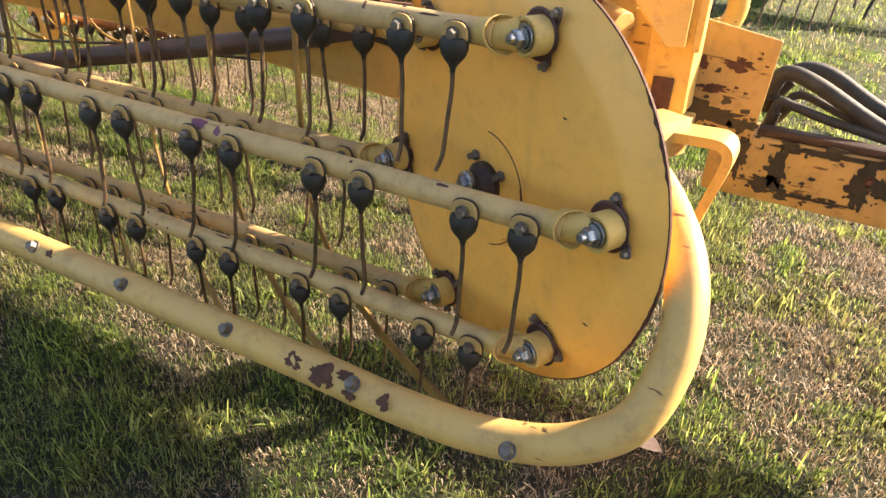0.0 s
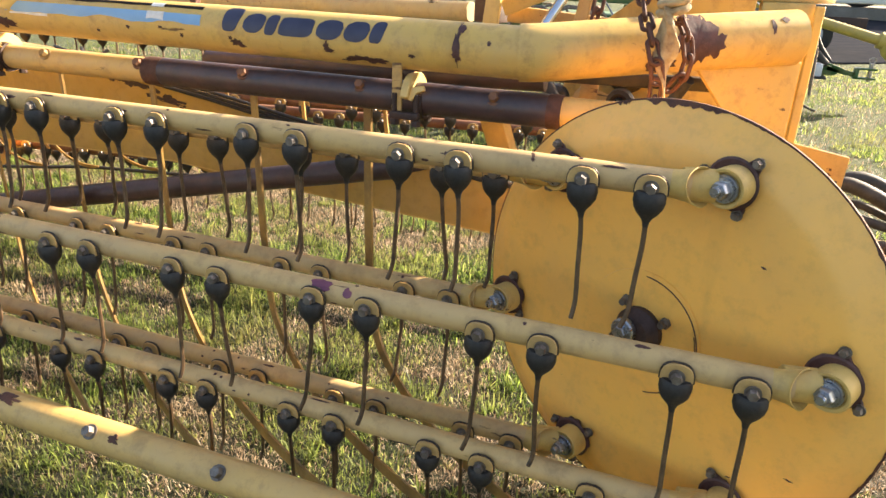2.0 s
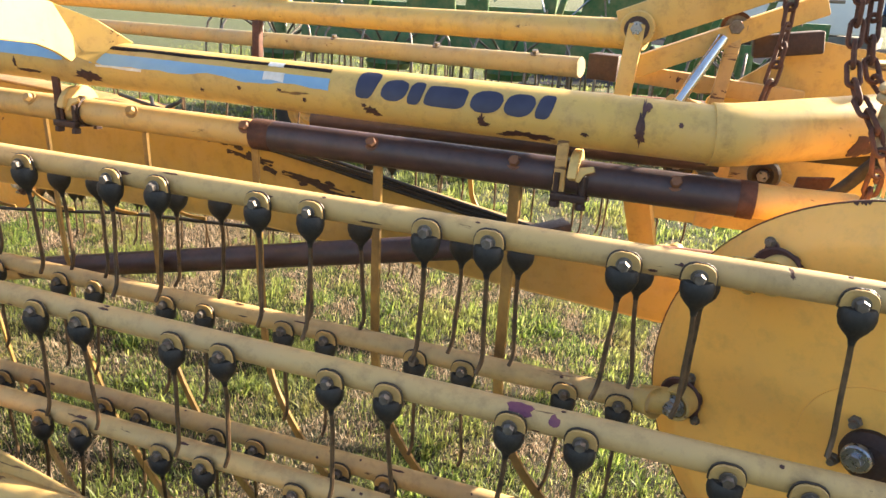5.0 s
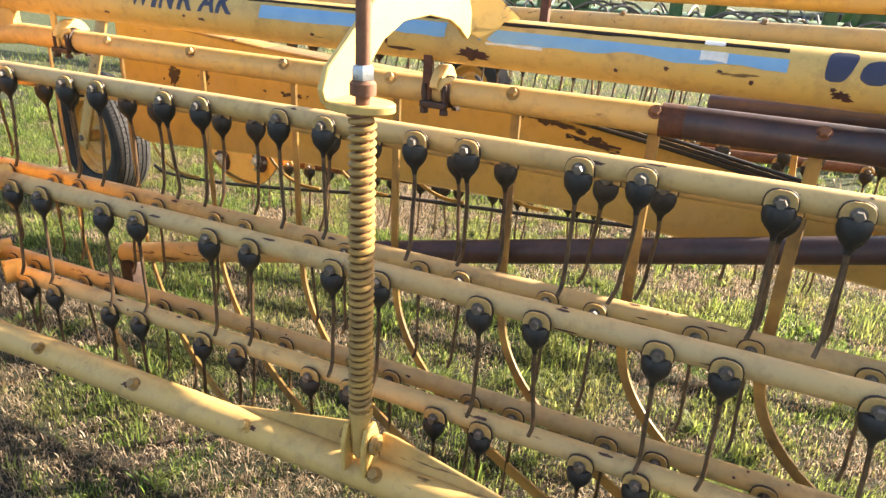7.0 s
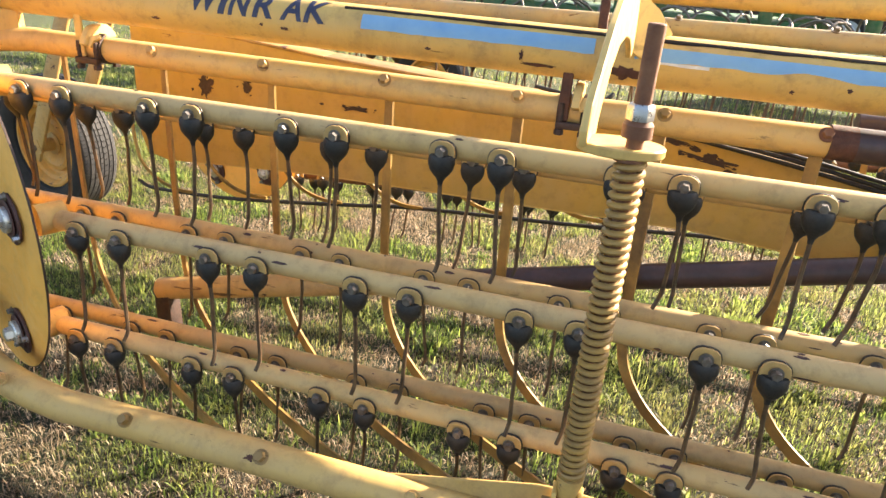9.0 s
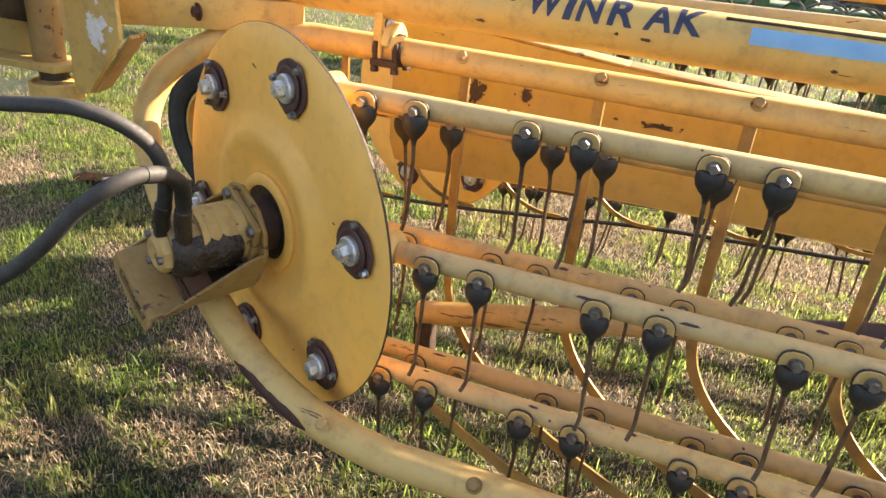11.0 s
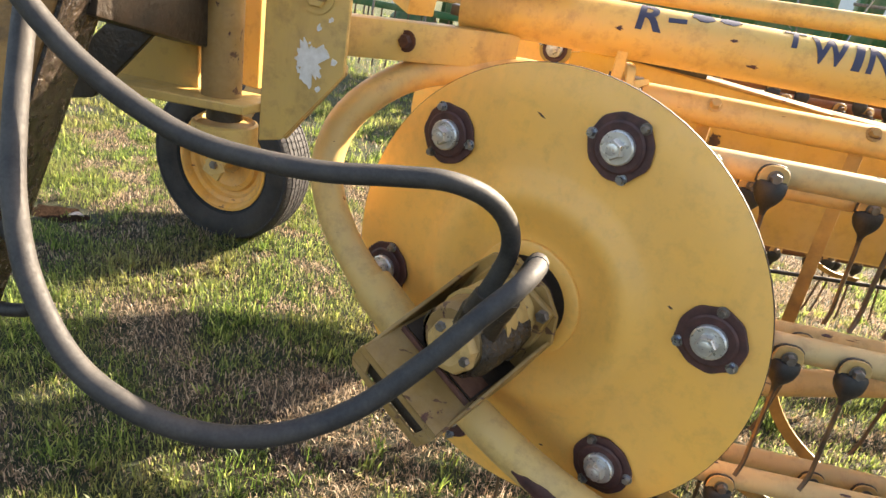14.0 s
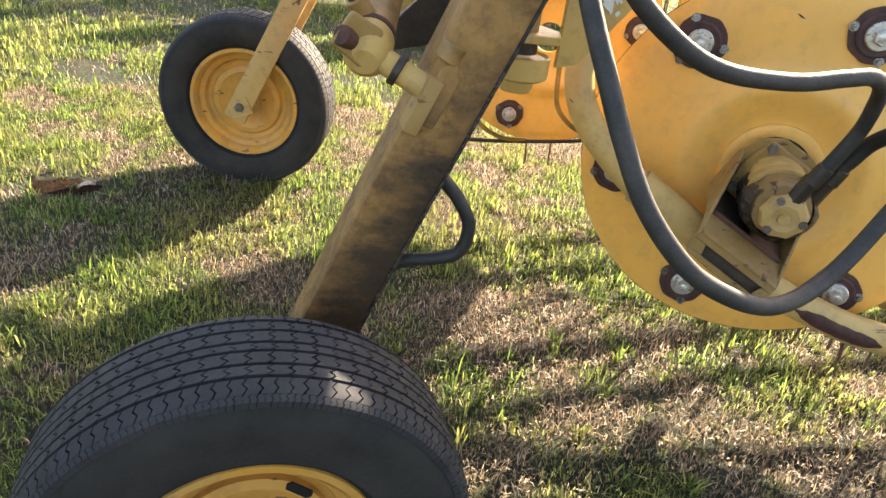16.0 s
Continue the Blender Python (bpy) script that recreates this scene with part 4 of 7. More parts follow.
def wrap(x0, x1, a0, a1, wave=0.0, seed=1, lift_r=0.0012):
    """A thin sheet that hugs the beam's tube from x0 to x1 between two angles (0 faces the walk, 90 is up)."""
    rng = random.Random(seed)
    n = max(4, int((x1 - x0) / 0.02))
    top, low = [], []
    drift = 0.0
    for i in range(n + 1):
        drift = 0.7 * drift + rng.uniform(-1, 1) * wave
        f = i / n
        top.append(a1[0] + (a1[1] - a1[0]) * f if isinstance(a1, tuple) else a1)
        low.append((a0[0] + (a0[1] - a0[0]) * f if isinstance(a0, tuple) else a0) + drift)
    verts, faces, k = [], [], 5
    for layer in (BEAM_R + lift_r, BEAM_R + 0.0002):
        for i in range(n + 1):
            x = x0 + (x1 - x0) * i / n
            for j in range(k):
                a = radians(low[i] + (top[i] - low[i]) * j / (k - 1))
                verts.append((x - B0.x, -layer * math.cos(a), layer * math.sin(a)))
    half = (n + 1) * k
    for i in range(n):
        for j in range(k - 1):
            q = (i * k + j, (i + 1) * k + j, (i + 1) * k + j + 1, i * k + j + 1)
            faces += [q, tuple(v + half for v in q[::-1])]
        faces += [(i * k, i * k + half, (i + 1) * k + half, (i + 1) * k), (i * k + k - 1, (i + 1) * k + k - 1, (i + 1) * k + k - 1 + half, i * k + k - 1 + half)]
    return verts, faces


part("blue_decal", wrap(-1.008, -0.383, (5, 15), (37, 35), 4.0, 2), DECAL_BLUE, beam, "torn blue decal strip")
part("blue_decal", wrap(-1.61, -1.09, 9, 43, 1.5, 3), DECAL_BLUE, beam, "torn blue decal strip")
part("decal_backing", wrap(-0.99, -0.86, (2, 3), (7, 8), 1.5, 12, 0.0015), DECAL_WHITE, beam, "curled white torn edge of the decal")
part("trim_stripe", wrap(-1.008, -0.386, 52, 62, 1.2, 4), DECAL_BLACK, beam, "peeling black trim line")
part("trim_stripe", wrap(-1.66, -1.03, 54, 64, 1.0, 5), DECAL_BLACK, beam, "peeling black trim line")
part("paint_patch", wrap(-0.541, -0.490, (14, 17), 36, 3, 6, 0.002), DECAL_WHITE, beam, "white paint dab")
part("paint_patch", wrap(-0.538, -0.500, 52, 64, 2, 7, 0.002), DECAL_WHITE, beam, "white paint dab")


def on_beam(outline, rise=0.0013, rings=4):
    """A thin flat shape laid round the beam's tube; outline in x and degrees, star-shaped about its middle."""
    n = len(outline)
    cx, ca = sum(p[0] for p in outline) / n, sum(p[1] for p in outline) / n
    verts, faces = [], []
    for k in range(rings + 1):
        for x, a in outline:
            r = BEAM_R + (rise if k < rings else 0.0001)
            f = (k + 1) / rings if k < rings else 1.0
            t = radians(ca + (a - ca) * f)
            verts.append((cx + (x - cx) * f - B0.x, -r * math.cos(t), r * math.sin(t)))
    mid = len(verts)
    verts.append((cx - B0.x, -(BEAM_R + rise) * math.cos(radians(ca)), (BEAM_R + rise) * math.sin(radians(ca))))
    for j in range(n):
        q = (j + 1) % n
        faces.append((mid, j, q))
        for k in range(rings):
            faces.append((k * n + j, (k + 1) * n + j, (k + 1) * n + q, k * n + q))
    return verts, faces


def blob(x, a, sx, sa, seed, rough=0.35, n=30):
    """A ragged outline about a place, its halves sx long and sa degrees high."""
    out = []
    for j in range(n):
        t = 2 * math.pi * j / n
        k = 1.0 + rough * (noise.noise((2.2 * math.cos(t), 2.2 * math.sin(t), seed * 3.7)) + 0.6 * noise.noise((6 * math.cos(t), 6 * math.sin(t), seed * 1.3 + 9)))
        out.append((x + sx * k * math.cos(t), a + sa * k * math.sin(t)))
    return out


# the maker's mark: plain rounded slanted shapes of its size and colour
for i, (x0, x1, a0, a1, power) in enumerate([(-0.324, -0.270, 1, 66, 3.5), (-0.262, -0.206, 2, 51, 2.4), (-0.202, -0.172, 0, 51, 3.5), (-0.166, -0.080, 1, 47, 5.0), (-0.070, -0.006, 0, 48, 2.4), (-0.001, 0.058, 0, 49, 2.4), (0.063, 0.094, 1, 53, 3.5)]):
    outline = []
    for j in range(36):
        t = 2 * math.pi * j / 36
        c, d = math.cos(t), math.sin(t)
        u, v = math.copysign(abs(c) ** (2 / power), c), math.copysign(abs(d) ** (2 / power), d)
        narrow = 1.0 - (0.30 * (1 - v) / 2 if i == 0 else 0.0)
        worn = 1.0 + 0.05 * noise.noise((u * 3, v * 3, i * 5.0))
        outline.append(((x0 + x1) / 2 + (x1 - x0) / 2 * u * narrow * worn + 0.006 * v, (a0 + a1) / 2 + (a1 - a0) / 2 * v * worn))
    part("letter_mark", on_beam(outline), DECAL_NAVY, beam, "faded navy lettering shape")
for i, (x, a, sx, sa) in enumerate([(-2.261, 68, 0.023, 15), (-2.208, 71, 0.021, 13)]):
    part("letter_mark", on_beam(blob(x, a, sx, sa, 40 + i, 0.3)), DECAL_NAVY, beam, "half-worn navy number shape")
part("letter_mark", on_beam([(-2.330, 36), (-2.330, 47), (-2.294, 50), (-2.294, 39)]), DECAL_NAVY, beam, "worn navy dash")
for i, (x, a, sx, sa) in enumerate([(0.260, 18, 0.006, 44), (0.262, -12, 0.009, 12), (0.266, 50, 0.008, 10), (0.035, -38, 0.028, 7), (0.070, -42, 0.025, 8), (0.006, -46, 0.014, 5), (-0.046, -16, 0.007, 12), (-0.040, -24, 0.010, 5),
                                    (-0.286, -24, 0.016, 9), (-0.272, -33, 0.008, 5), (-0.30, -14, 0.005, 4), (-0.60, -8, 0.004, 4), (-0.50, -2, 0.006, 3), (-0.44, -18, 0.004, 5), (-1.80, -12, 0.010, 4), (-1.86, -8, 0.004, 3), (-2.15, -22, 0.012, 3), (-2.20, 22, 0.008, 3),
                                    (-1.24, -10, 0.004, 14), (-1.20, -30, 0.03, 4), (-1.02, -26, 0.035, 14), (-0.70, -24, 0.004, 4), (0.16, -20, 0.008, 4), (0.33, 20, 0.004, 5), (-1.45, -20, 0.006, 3), (-2.42, 6, 0.007, 4)]):
    part("rust_scar", on_beam(blob(x, a, sx, sa, 60 + i, 0.75)), RUST_PLUM, beam, "scrape worn down to rust")


def letter(ch, x0, x1, a0, a1):
    """One painted letter laid round the beam's tube between two angles."""
    cu = bpy.data.curves.new("letter", "FONT")
    cu.body, cu.offset, cu.extrude, cu.shear = ch, 0.028, 0.0, 0.12
    tmp = bpy.data.objects.new("letter", cu)
    me = tmp.to_mesh()
    bm = bmesh.new()
    bm.from_mesh(me)
    tmp.to_mesh_clear()
    bpy.data.objects.remove(tmp)
    xs, ys = [v.co.x for v in bm.verts], [v.co.y for v in bm.verts]
    lox, hix, loy, hiy = min(xs), max(xs), min(ys), max(ys)
    for i in range(1, 8):
        bmesh.ops.bisect_plane(bm, geom=bm.verts[:] + bm.edges[:] + bm.faces[:], plane_co=(0, loy + (hiy - loy) * i / 8, 0), plane_no=(0, 1, 0))
    ext = bmesh.ops.extrude_face_region(bm, geom=bm.faces[:])
    low = {v for v in ext["geom"] if isinstance(v, bmesh.types.BMVert)}
    for v in bm.verts:
        a = radians(a0 + (a1 - a0) * (v.co.y - loy) / (hiy - loy))
        r = BEAM_R + (0.0012 if v in low else 0.0002)
        v.co = (x0 + (x1 - x0) * (v.co.x - lox) / (hix - lox) - B0.x, -r * math.cos(a), r * math.sin(a))
    bmesh.ops.recalc_face_normals(bm, faces=bm.faces[:])
    return bm_geo(bm)


for ch, x0, x1, a0, a1 in (("R", -2.392, -2.340, 11, 78), ("T", -2.104, -2.060, 30, 78), ("W", -2.052, -1.978, 8, 72), ("I", -1.976, -1.950, 6, 72), ("N", -1.948, -1.894, 6, 72), ("R", -1.884, -1.832, 7, 72), ("A", -1.812, -1.757, 8, 72), ("K", -1.752, -1.698, 8, 72)):
    part("letter", letter(ch, x0, x1, a0, a1), DECAL_NAVY, beam, "worn navy letter")
# arched bracket that holds the spring's upper seat
arch_m = axes(Vector((-1.086, 0.0, 0.0)) - B0, (0.06, 1, 0), y=(0, 0, 1))
outer = [(0.606, 1.128), (0.597, 1.152), (0.614, 1.186), (0.655, 1.216), (0.70, 1.250), (0.747, 1.284), (0.818, 1.318), (0.892, 1.334), (0.97, 1.338), (1.03, 1.333), (1.075, 1.322), (1.108, 1.27), (1.135, 1.214)]
inner = [(1.103, 1.192), (1.065, 1.217), (1.02, 1.236), (0.935, 1.249), (0.841, 1.243), (0.774, 1.215), (0.733, 1.180), (0.706, 1.150), (0.700, 1.128)]
part("arch_bracket", plate(outer + inner, 0.012, arch_m, 0.002), YELLOW_PALE, beam, "gooseneck bracket cut from plate")
web_pts = [(-1.018, 1.068, 1.322), (-0.975, 1.150, 1.285), (-0.940, 1.215, 1.236), (-0.965, 1.158, 1.213), (-0.990, 1.146, 1.186), (-1.014, 1.112, 1.205), (-1.012, 1.132, 1.216)]
back = [(x - 0.004, y + 0.010, z - 0.002) for x, y, z in web_pts]
k6 = len(web_pts)
part("arch_web", ([Vector(q) - B0 for q in web_pts + back], [tuple(range(k6)), tuple(range(2 * k6 - 1, k6 - 1, -1))] + [(i, i + k6, (i + 1) % k6 + k6, (i + 1) % k6) for i in range(k6)]), YELLOW, beam, "twisted bracket web")
seat_pts = [(0.062 * math.cos(t), 0.044 * math.sin(t)) for t in (2 * math.pi * j / 28 for j in range(28))]
part("spring_seat", plate(seat_pts, 0.014, Matrix.Translation(Vector((-0.998, 0.632, 1.129)) - B0)), YELLOW, beam, "oval spring seat")


def saddle(x, steel):
    """A hanger that clamps the guard pipe under the beam: narrow plate, curved cheek, dark clamp straps and bolts."""
    o = Vector((x, TOP_Y, TOP_Z)) - B0
    part("hanger_plate", plate([(-0.012, -0.02), (0.012, -0.02), (0.011, 0.11), (-0.011, 0.11)], 0.008, axes(o + Vector((-0.022, -0.036, 0)), (1, 0, 0), z=(0, -1, 0))), steel, beam)
    arc_out = [(0.064 * math.cos(radians(t)), min(0.064 * math.sin(radians(t)), 0.056 + 0.004 * math.sin(radians(t)))) for t in range(22, 178, 12)]
    arc_in = [(0.0345 * math.cos(radians(t)), 0.0345 * math.sin(radians(t))) for t in range(172, 28, -12)]
    part("saddle_cheek", plate(arc_out + arc_in, 0.018, axes(o + Vector((0.004, 0, 0)), (0, 1, 0), z=(1, 0, 0)), 0.002), YELLOW_PALE, beam, "curved cheek plate over the pipe")
    part("cheek_spur", plate([(0, 0), (0.026, 0.006), (0.030, -0.004), (0.012, -0.012), (0.002, -0.030), (-0.006, -0.026)], 0.010, axes(o + Vector((0.016, -0.038, 0.034)), (1, 0, 0), z=(0, -1, 0.3)), 0.001), YELLOW_PALE, beam, "bent corner of the cheek plate")
    for dx in (-0.026, 0.026):
        a = [(0.0365 * math.cos(radians(100 + 260 * j / 12)), 0.0365 * math.sin(radians(100 + 260 * j / 12))) for j in range(13)]
        ringline = [o + Vector((dx, p, q)) for p, q in a]
        part("clamp_strap", sweep(ringline, [(-0.003, -0.010), (0.003, -0.010), (0.003, 0.010), (-0.003, 0.010)], True, (1, 0, 0)), RUST_DARK, beam, "curved clamp strap")
        for dy in (-0.040, 0.030):
            part("clamp_bolt", xf(join(rod((0, 0, -0.046), (0, 0, 0.02), 0.006, 10), xf(hexbolt(0.011, 0.012), Matrix.Translation((0, 0, -0.050)))), Matrix.Translation(o + Vector((dx, dy, 0.0)))), RUST_DARK, beam, "rusty clamp bolt")
    part("ear_foot", box(0.07, 0.016, 0.016, 0.003, Matrix.Translation(o + Vector((0.0, -0.043, -0.028)))), RUST_DARK, beam, "grimy clamp foot")


for x, steel in ((-2.378, YELLOW), (-1.115, RUST), (0.142, YELLOW_WORN)):
    saddle(x, steel)

ED = Vector((0.17, 0.105, 0.015)).normalized()
EN = Vector((ED.y, -ED.x, 0)).normalized()
for i, (u0, a0, su, sa) in enumerate([(-0.005, 22, 0.040, 62), (0.035, 2, 0.022, 26), (-0.075, -30, 0.030, 24), (-0.05, 6, 0.012, 16), (0.17, 30, 0.005, 14), (0.20, 44, 0.008, 6)]):
    c0, verts, outline = Vector((0.700, BEAM_Y + 0.168, BEAM_Z + 0.028)), [], blob(u0, a0, su, sa, 90 + i, 0.55, 36)
    n = len(outline)
    for lay, k in ((0.0606, 0.34), (0.0606, 0.67), (0.0606, 1.0), (0.057, 1.0)):
        for u, a in outline:
            t = radians(a0 + (a - a0) * k)
            verts.append(c0 + ED * (u0 + (u - u0) * k) + EN * (lay * math.cos(t)) + UP * (lay * math.sin(t)) - B0)
    mid = len(verts)
    verts.append(c0 + ED * u0 + EN * (0.0606 * math.cos(radians(a0))) + UP * (0.0606 * math.sin(radians(a0))) - B0)
    faces = [(mid, j, (j + 1) % n) for j in range(n)] + [(k * n + j, (k + 1) * n + j, (k + 1) * n + (j + 1) % n, k * n + (j + 1) % n) for k in range(3) for j in range(n)]
    part("rust_patch", (verts, faces), RUST_PLUM, beam, "bare rust patch on the end sleeve")
for x, tilt, sx, sz in [(0.56, 212, 0.07, 0.024), (0.50, 222, 0.045, 0.020), (0.71, 215, 0.03, 0.022), (0.635, 190, 0.03, 0.016), (0.59, 196, 0.015, 0.010), (-0.25, 225, 0.03, 0.012), (0.62, 240, 0.05, 0.012), (-0.56, 250, 0.10, 0.014), (-0.60, 215, 0.02, 0.01), (-1.25, 230, 0.03, 0.008), (-1.6, 215, 0.025, 0.006)]:
    n, verts = 40, []
    for lay in (GUARD_R + 0.0012, GUARD_R - 0.002):
        for j in range(n):
            t = 2 * math.pi * j / n
            k = 0.8 + 0.75 * noise.noise((1.6 * math.cos(t), 1.6 * math.sin(t), 40 * x)) + 0.35 * noise.noise((5 * math.cos(t), 5 * math.sin(t), 20 * x))
            a = radians(tilt) + sz * math.sin(t) * k / GUARD_R
            verts.append((x - G0.x + sx * 0.5 * math.cos(t) * k, LOW_Y - G0.y + lay * math.cos(a), LOW_Z - G0.z - lay * math.sin(a)))
    part("rust_patch", (verts, [tuple(range(n))[::-1]] + [(j, (j + 1) % n, n + (j + 1) % n, n + j) for j in range(n)]), RUST, guard, "paint chipped away to rust")


def wpart(name, geo, material, owner, label=""):
    """A part given in world places, under a thing that only has a place."""
    return part(name, xf(geo, Matrix.Translation(-owner.matrix_basis.translation)), material, owner, label)


def bar_box(a, b, w, h, up=(0, 0, 1), bevel=0.004):
    """A square-cornered bar from a to b, w wide and h high (h along up)."""
    a, b = Vector(a), Vector(b)
    x = (b - a).normalized()
    return box((b - a).length, w, h, bevel, axes((a + b) / 2, x, z=up))


def ring(r, n=20, ry=None):
    return [(r * math.cos(2 * math.pi * i / n), (ry or r) * math.sin(2 * math.pi * i / n)) for i in range(n)]


def bolt_at(owner, p, d, r=0.014, material=None, h=0.011):
    g = join(lathe([(0, 0), (r * 1.5, 0), (r * 1.5, 0.003), (0, 0.003)], 16), xf(hexbolt(r, h), Matrix.Translation((0, 0, 0.003))))
    return wpart("bolt", xf(g, along(p, Vector(p) + Vector(d))), material or STEEL_OLD, owner)


def scuff(sx, sz, seed, m):
    """A ragged worn blot with flecks round it, as thin scale on a flat face."""
    rg, geos = random.Random(seed), []
    spots = [(0.0, 0.0, 1.0)] + [(rg.gauss(0, 0.42) * sx, rg.gauss(0, 0.48) * sz, rg.uniform(0.06, 0.20)) for _ in range(12)]
    for i, (u, v, k) in enumerate(spots):
        n, poly = (48 if i == 0 else 10), []
        for j in range(n):
            t = 2 * math.pi * j / n
            r = 0.9 + 0.7 * noise.noise((1.4 * math.cos(t), 1.4 * math.sin(t), seed * 3.1 + i)) + 0.55 * noise.noise((4.5 * math.cos(t), 4.5 * math.sin(t), seed + i * 2.0))
            poly.append((u + 0.5 * sx * k * r * math.cos(t), v + 0.5 * (sz if i == 0 else 0.6 * sz + 0.4 * sx) * k * r * math.sin(t)))
        geos.append(plate(poly, 0.003 - 0.00007 * i, m, 0.0))
    return join(*geos)


# ---- headstock by the tongue ----
head = thing("headstock", "yellow plate headstock with a square post, scraped to rust", "frame post", (0.93, 1.60, 0.60))
wpart("post", bar_box((0.912, 1.60, 0.74), (0.902, 1.60, 1.285), 0.11, 0.11, (1, 0, 0), 0.006), YELLOW, head)
wpart("post_flange", plate([(0, 0.0), (0.02, 0.0), (0.02, 0.38), (0, 0.38)], 0.012, axes((0.955, 1.535, 0.90), (1, 0.25, 0), y=(0, 0, 1))), YELLOW, head)
wpart("gusset", plate([(0.15, 0.035), (0.40, 0.05), (0.40, -0.20), (0.355, -0.20)], 0.012, axes((0.60, 1.30, 1.115), (0.86, 0.51, 0), y=(0, 0, 1))), YELLOW, head)
wpart("pivot_plate", plate([(-0.22, -0.05), (0.05, -0.07), (0.09, -0.02), (0.07, 0.07), (-0.20, 0.08)], 0.016, Matrix.Translation((0.91, 1.62, 1.293))), YELLOW_WORN, head, "worn pivot plate")
wpart("pivot_collar", xf(lathe([(0, 0), (0.052, 0), (0.054, 0.010), (0.045, 0.018), (0.030, 0.020), (0.030, 0.036), (0.024, 0.040), (0.024, 0.17), (0, 0.17)], 28), Matrix.Translation((0.93, 1.62, 1.301))), YELLOW, head, "pivot collar and pin")
wpart("slot_plate", bar_box((0.905, 1.54, 0.735), (0.905, 1.54, 0.83), 0.012, 0.05, (1, 0, 0), 0.002), RUST, head, "rusty slotted tab")
wpart("collar", bar_box((0.865, 1.575, 0.715), (0.985, 1.575, 0.715), 0.12, 0.03), YELLOW_WORN, head)
wpart("back_plate", plate([(0.74, 0.67), (0.76, 0.95), (0.95, 0.945), (1.136, 0.915), (1.125, 0.66)], 0.012, axes((0, 1.735, 0), (1, 0, 0), z=(0, -1, 0))), YELLOW_WORN, head, "square back plate scraped to rust")
for x0, z0, sx, sz, seed, steel in ((1.045, 0.845, 0.09, 0.030, 1, RUST), (1.0, 0.775, 0.08, 0.022, 2, RUST), (0.98, 0.705, 0.17, 0.075, 3, GREASE), (1.09, 0.69, 0.07, 0.05, 4, GREASE), (0.85, 0.76, 0.07, 0.03, 5, RUST), (0.96, 0.835, 0.03, 0.03, 6, RUST)):
    wpart("rust_scar", scuff(sx, sz, seed, axes((x0, 1.7285, z0), (1, 0, 0), z=(0, -1, 0))), steel, head, "scrape worn down to rust" if steel is RUST else "black greasy grime")
bend = sweep(catmull([(0.93, 1.47, 0.722), (1.03, 1.465, 0.728), (1.085, 1.46, 0.728), (1.105, 1.46, 0.705), (1.10, 1.46, 0.66), (1.075, 1.46, 0.56), (1.055, 1.46, 0.47)], 4), [(-0.045, -0.012), (0.045, -0.012), (0.045, 0.012), (-0.045, 0.012)], True, (0, 0, 1))
wpart("bent_bracket", bend, YELLOW, head, "bent flat-bar bracket")
wpart("hub_backing", xf(lathe([(0, 0), (0.11, 0), (0.112, 0.012), (0.06, 0.02), (0.055, 0.06), (0, 0.06)], 32), along((0.90, 1.30, 0.717), (0.60, 0.8, 0.717))), GREASE, head, "greasy bearing housing behind the disc")
wpart("axle_arm", bar_box((0.78, 1.10, 0.717), (0.96, 1.50, 0.717), 0.09, 0.09), YELLOW_WORN, head)
wpart("cross_tube", rod((0.75, 1.66, 0.90), (0.42, 1.80, 0.98), 0.05, 24), YELLOW_WORN, head)

tongue = thing("tongue", "yellow box-section tongue with black scuffed patches", "tongue", (2.2, 1.83, 0.56))
wpart("beam", bar_box((1.02, 1.835, 0.568), (4.2, 1.85, 0.54), 0.15, 0.178, (0, 0, 1), 0.012), YELLOW_WORN, tongue)
for x0, z0, sx, sz, seed in ((1.205, 0.585, 0.050, 0.13, 11), (1.185, 0.535, 0.10, 0.05, 12), (1.40, 0.565, 0.060, 0.11, 13), (1.455, 0.585, 0.06, 0.06, 14), (1.30, 0.645, 0.26, 0.016, 15), (1.10, 0.59, 0.05, 0.12, 16), (1.62, 0.63, 0.20, 0.02, 17), (1.30, 0.515, 0.20, 0.014, 18)):
    wpart("black_scuff", scuff(sx, sz, seed, axes((x0, 1.7595, z0), (1, 0, 0), z=(0, -1, 0))), GREASE, tongue, "ragged black scuff")
wpart("top_rail", bar_box((1.13, 1.80, 0.668), (2.6, 1.81, 0.655), 0.05, 0.022), RUST_DARK, tongue, "rusty top edge strip")
bolt_at(tongue, (1.42, 1.758, 0.60), (0, -1, 0), 0.008, RUST)
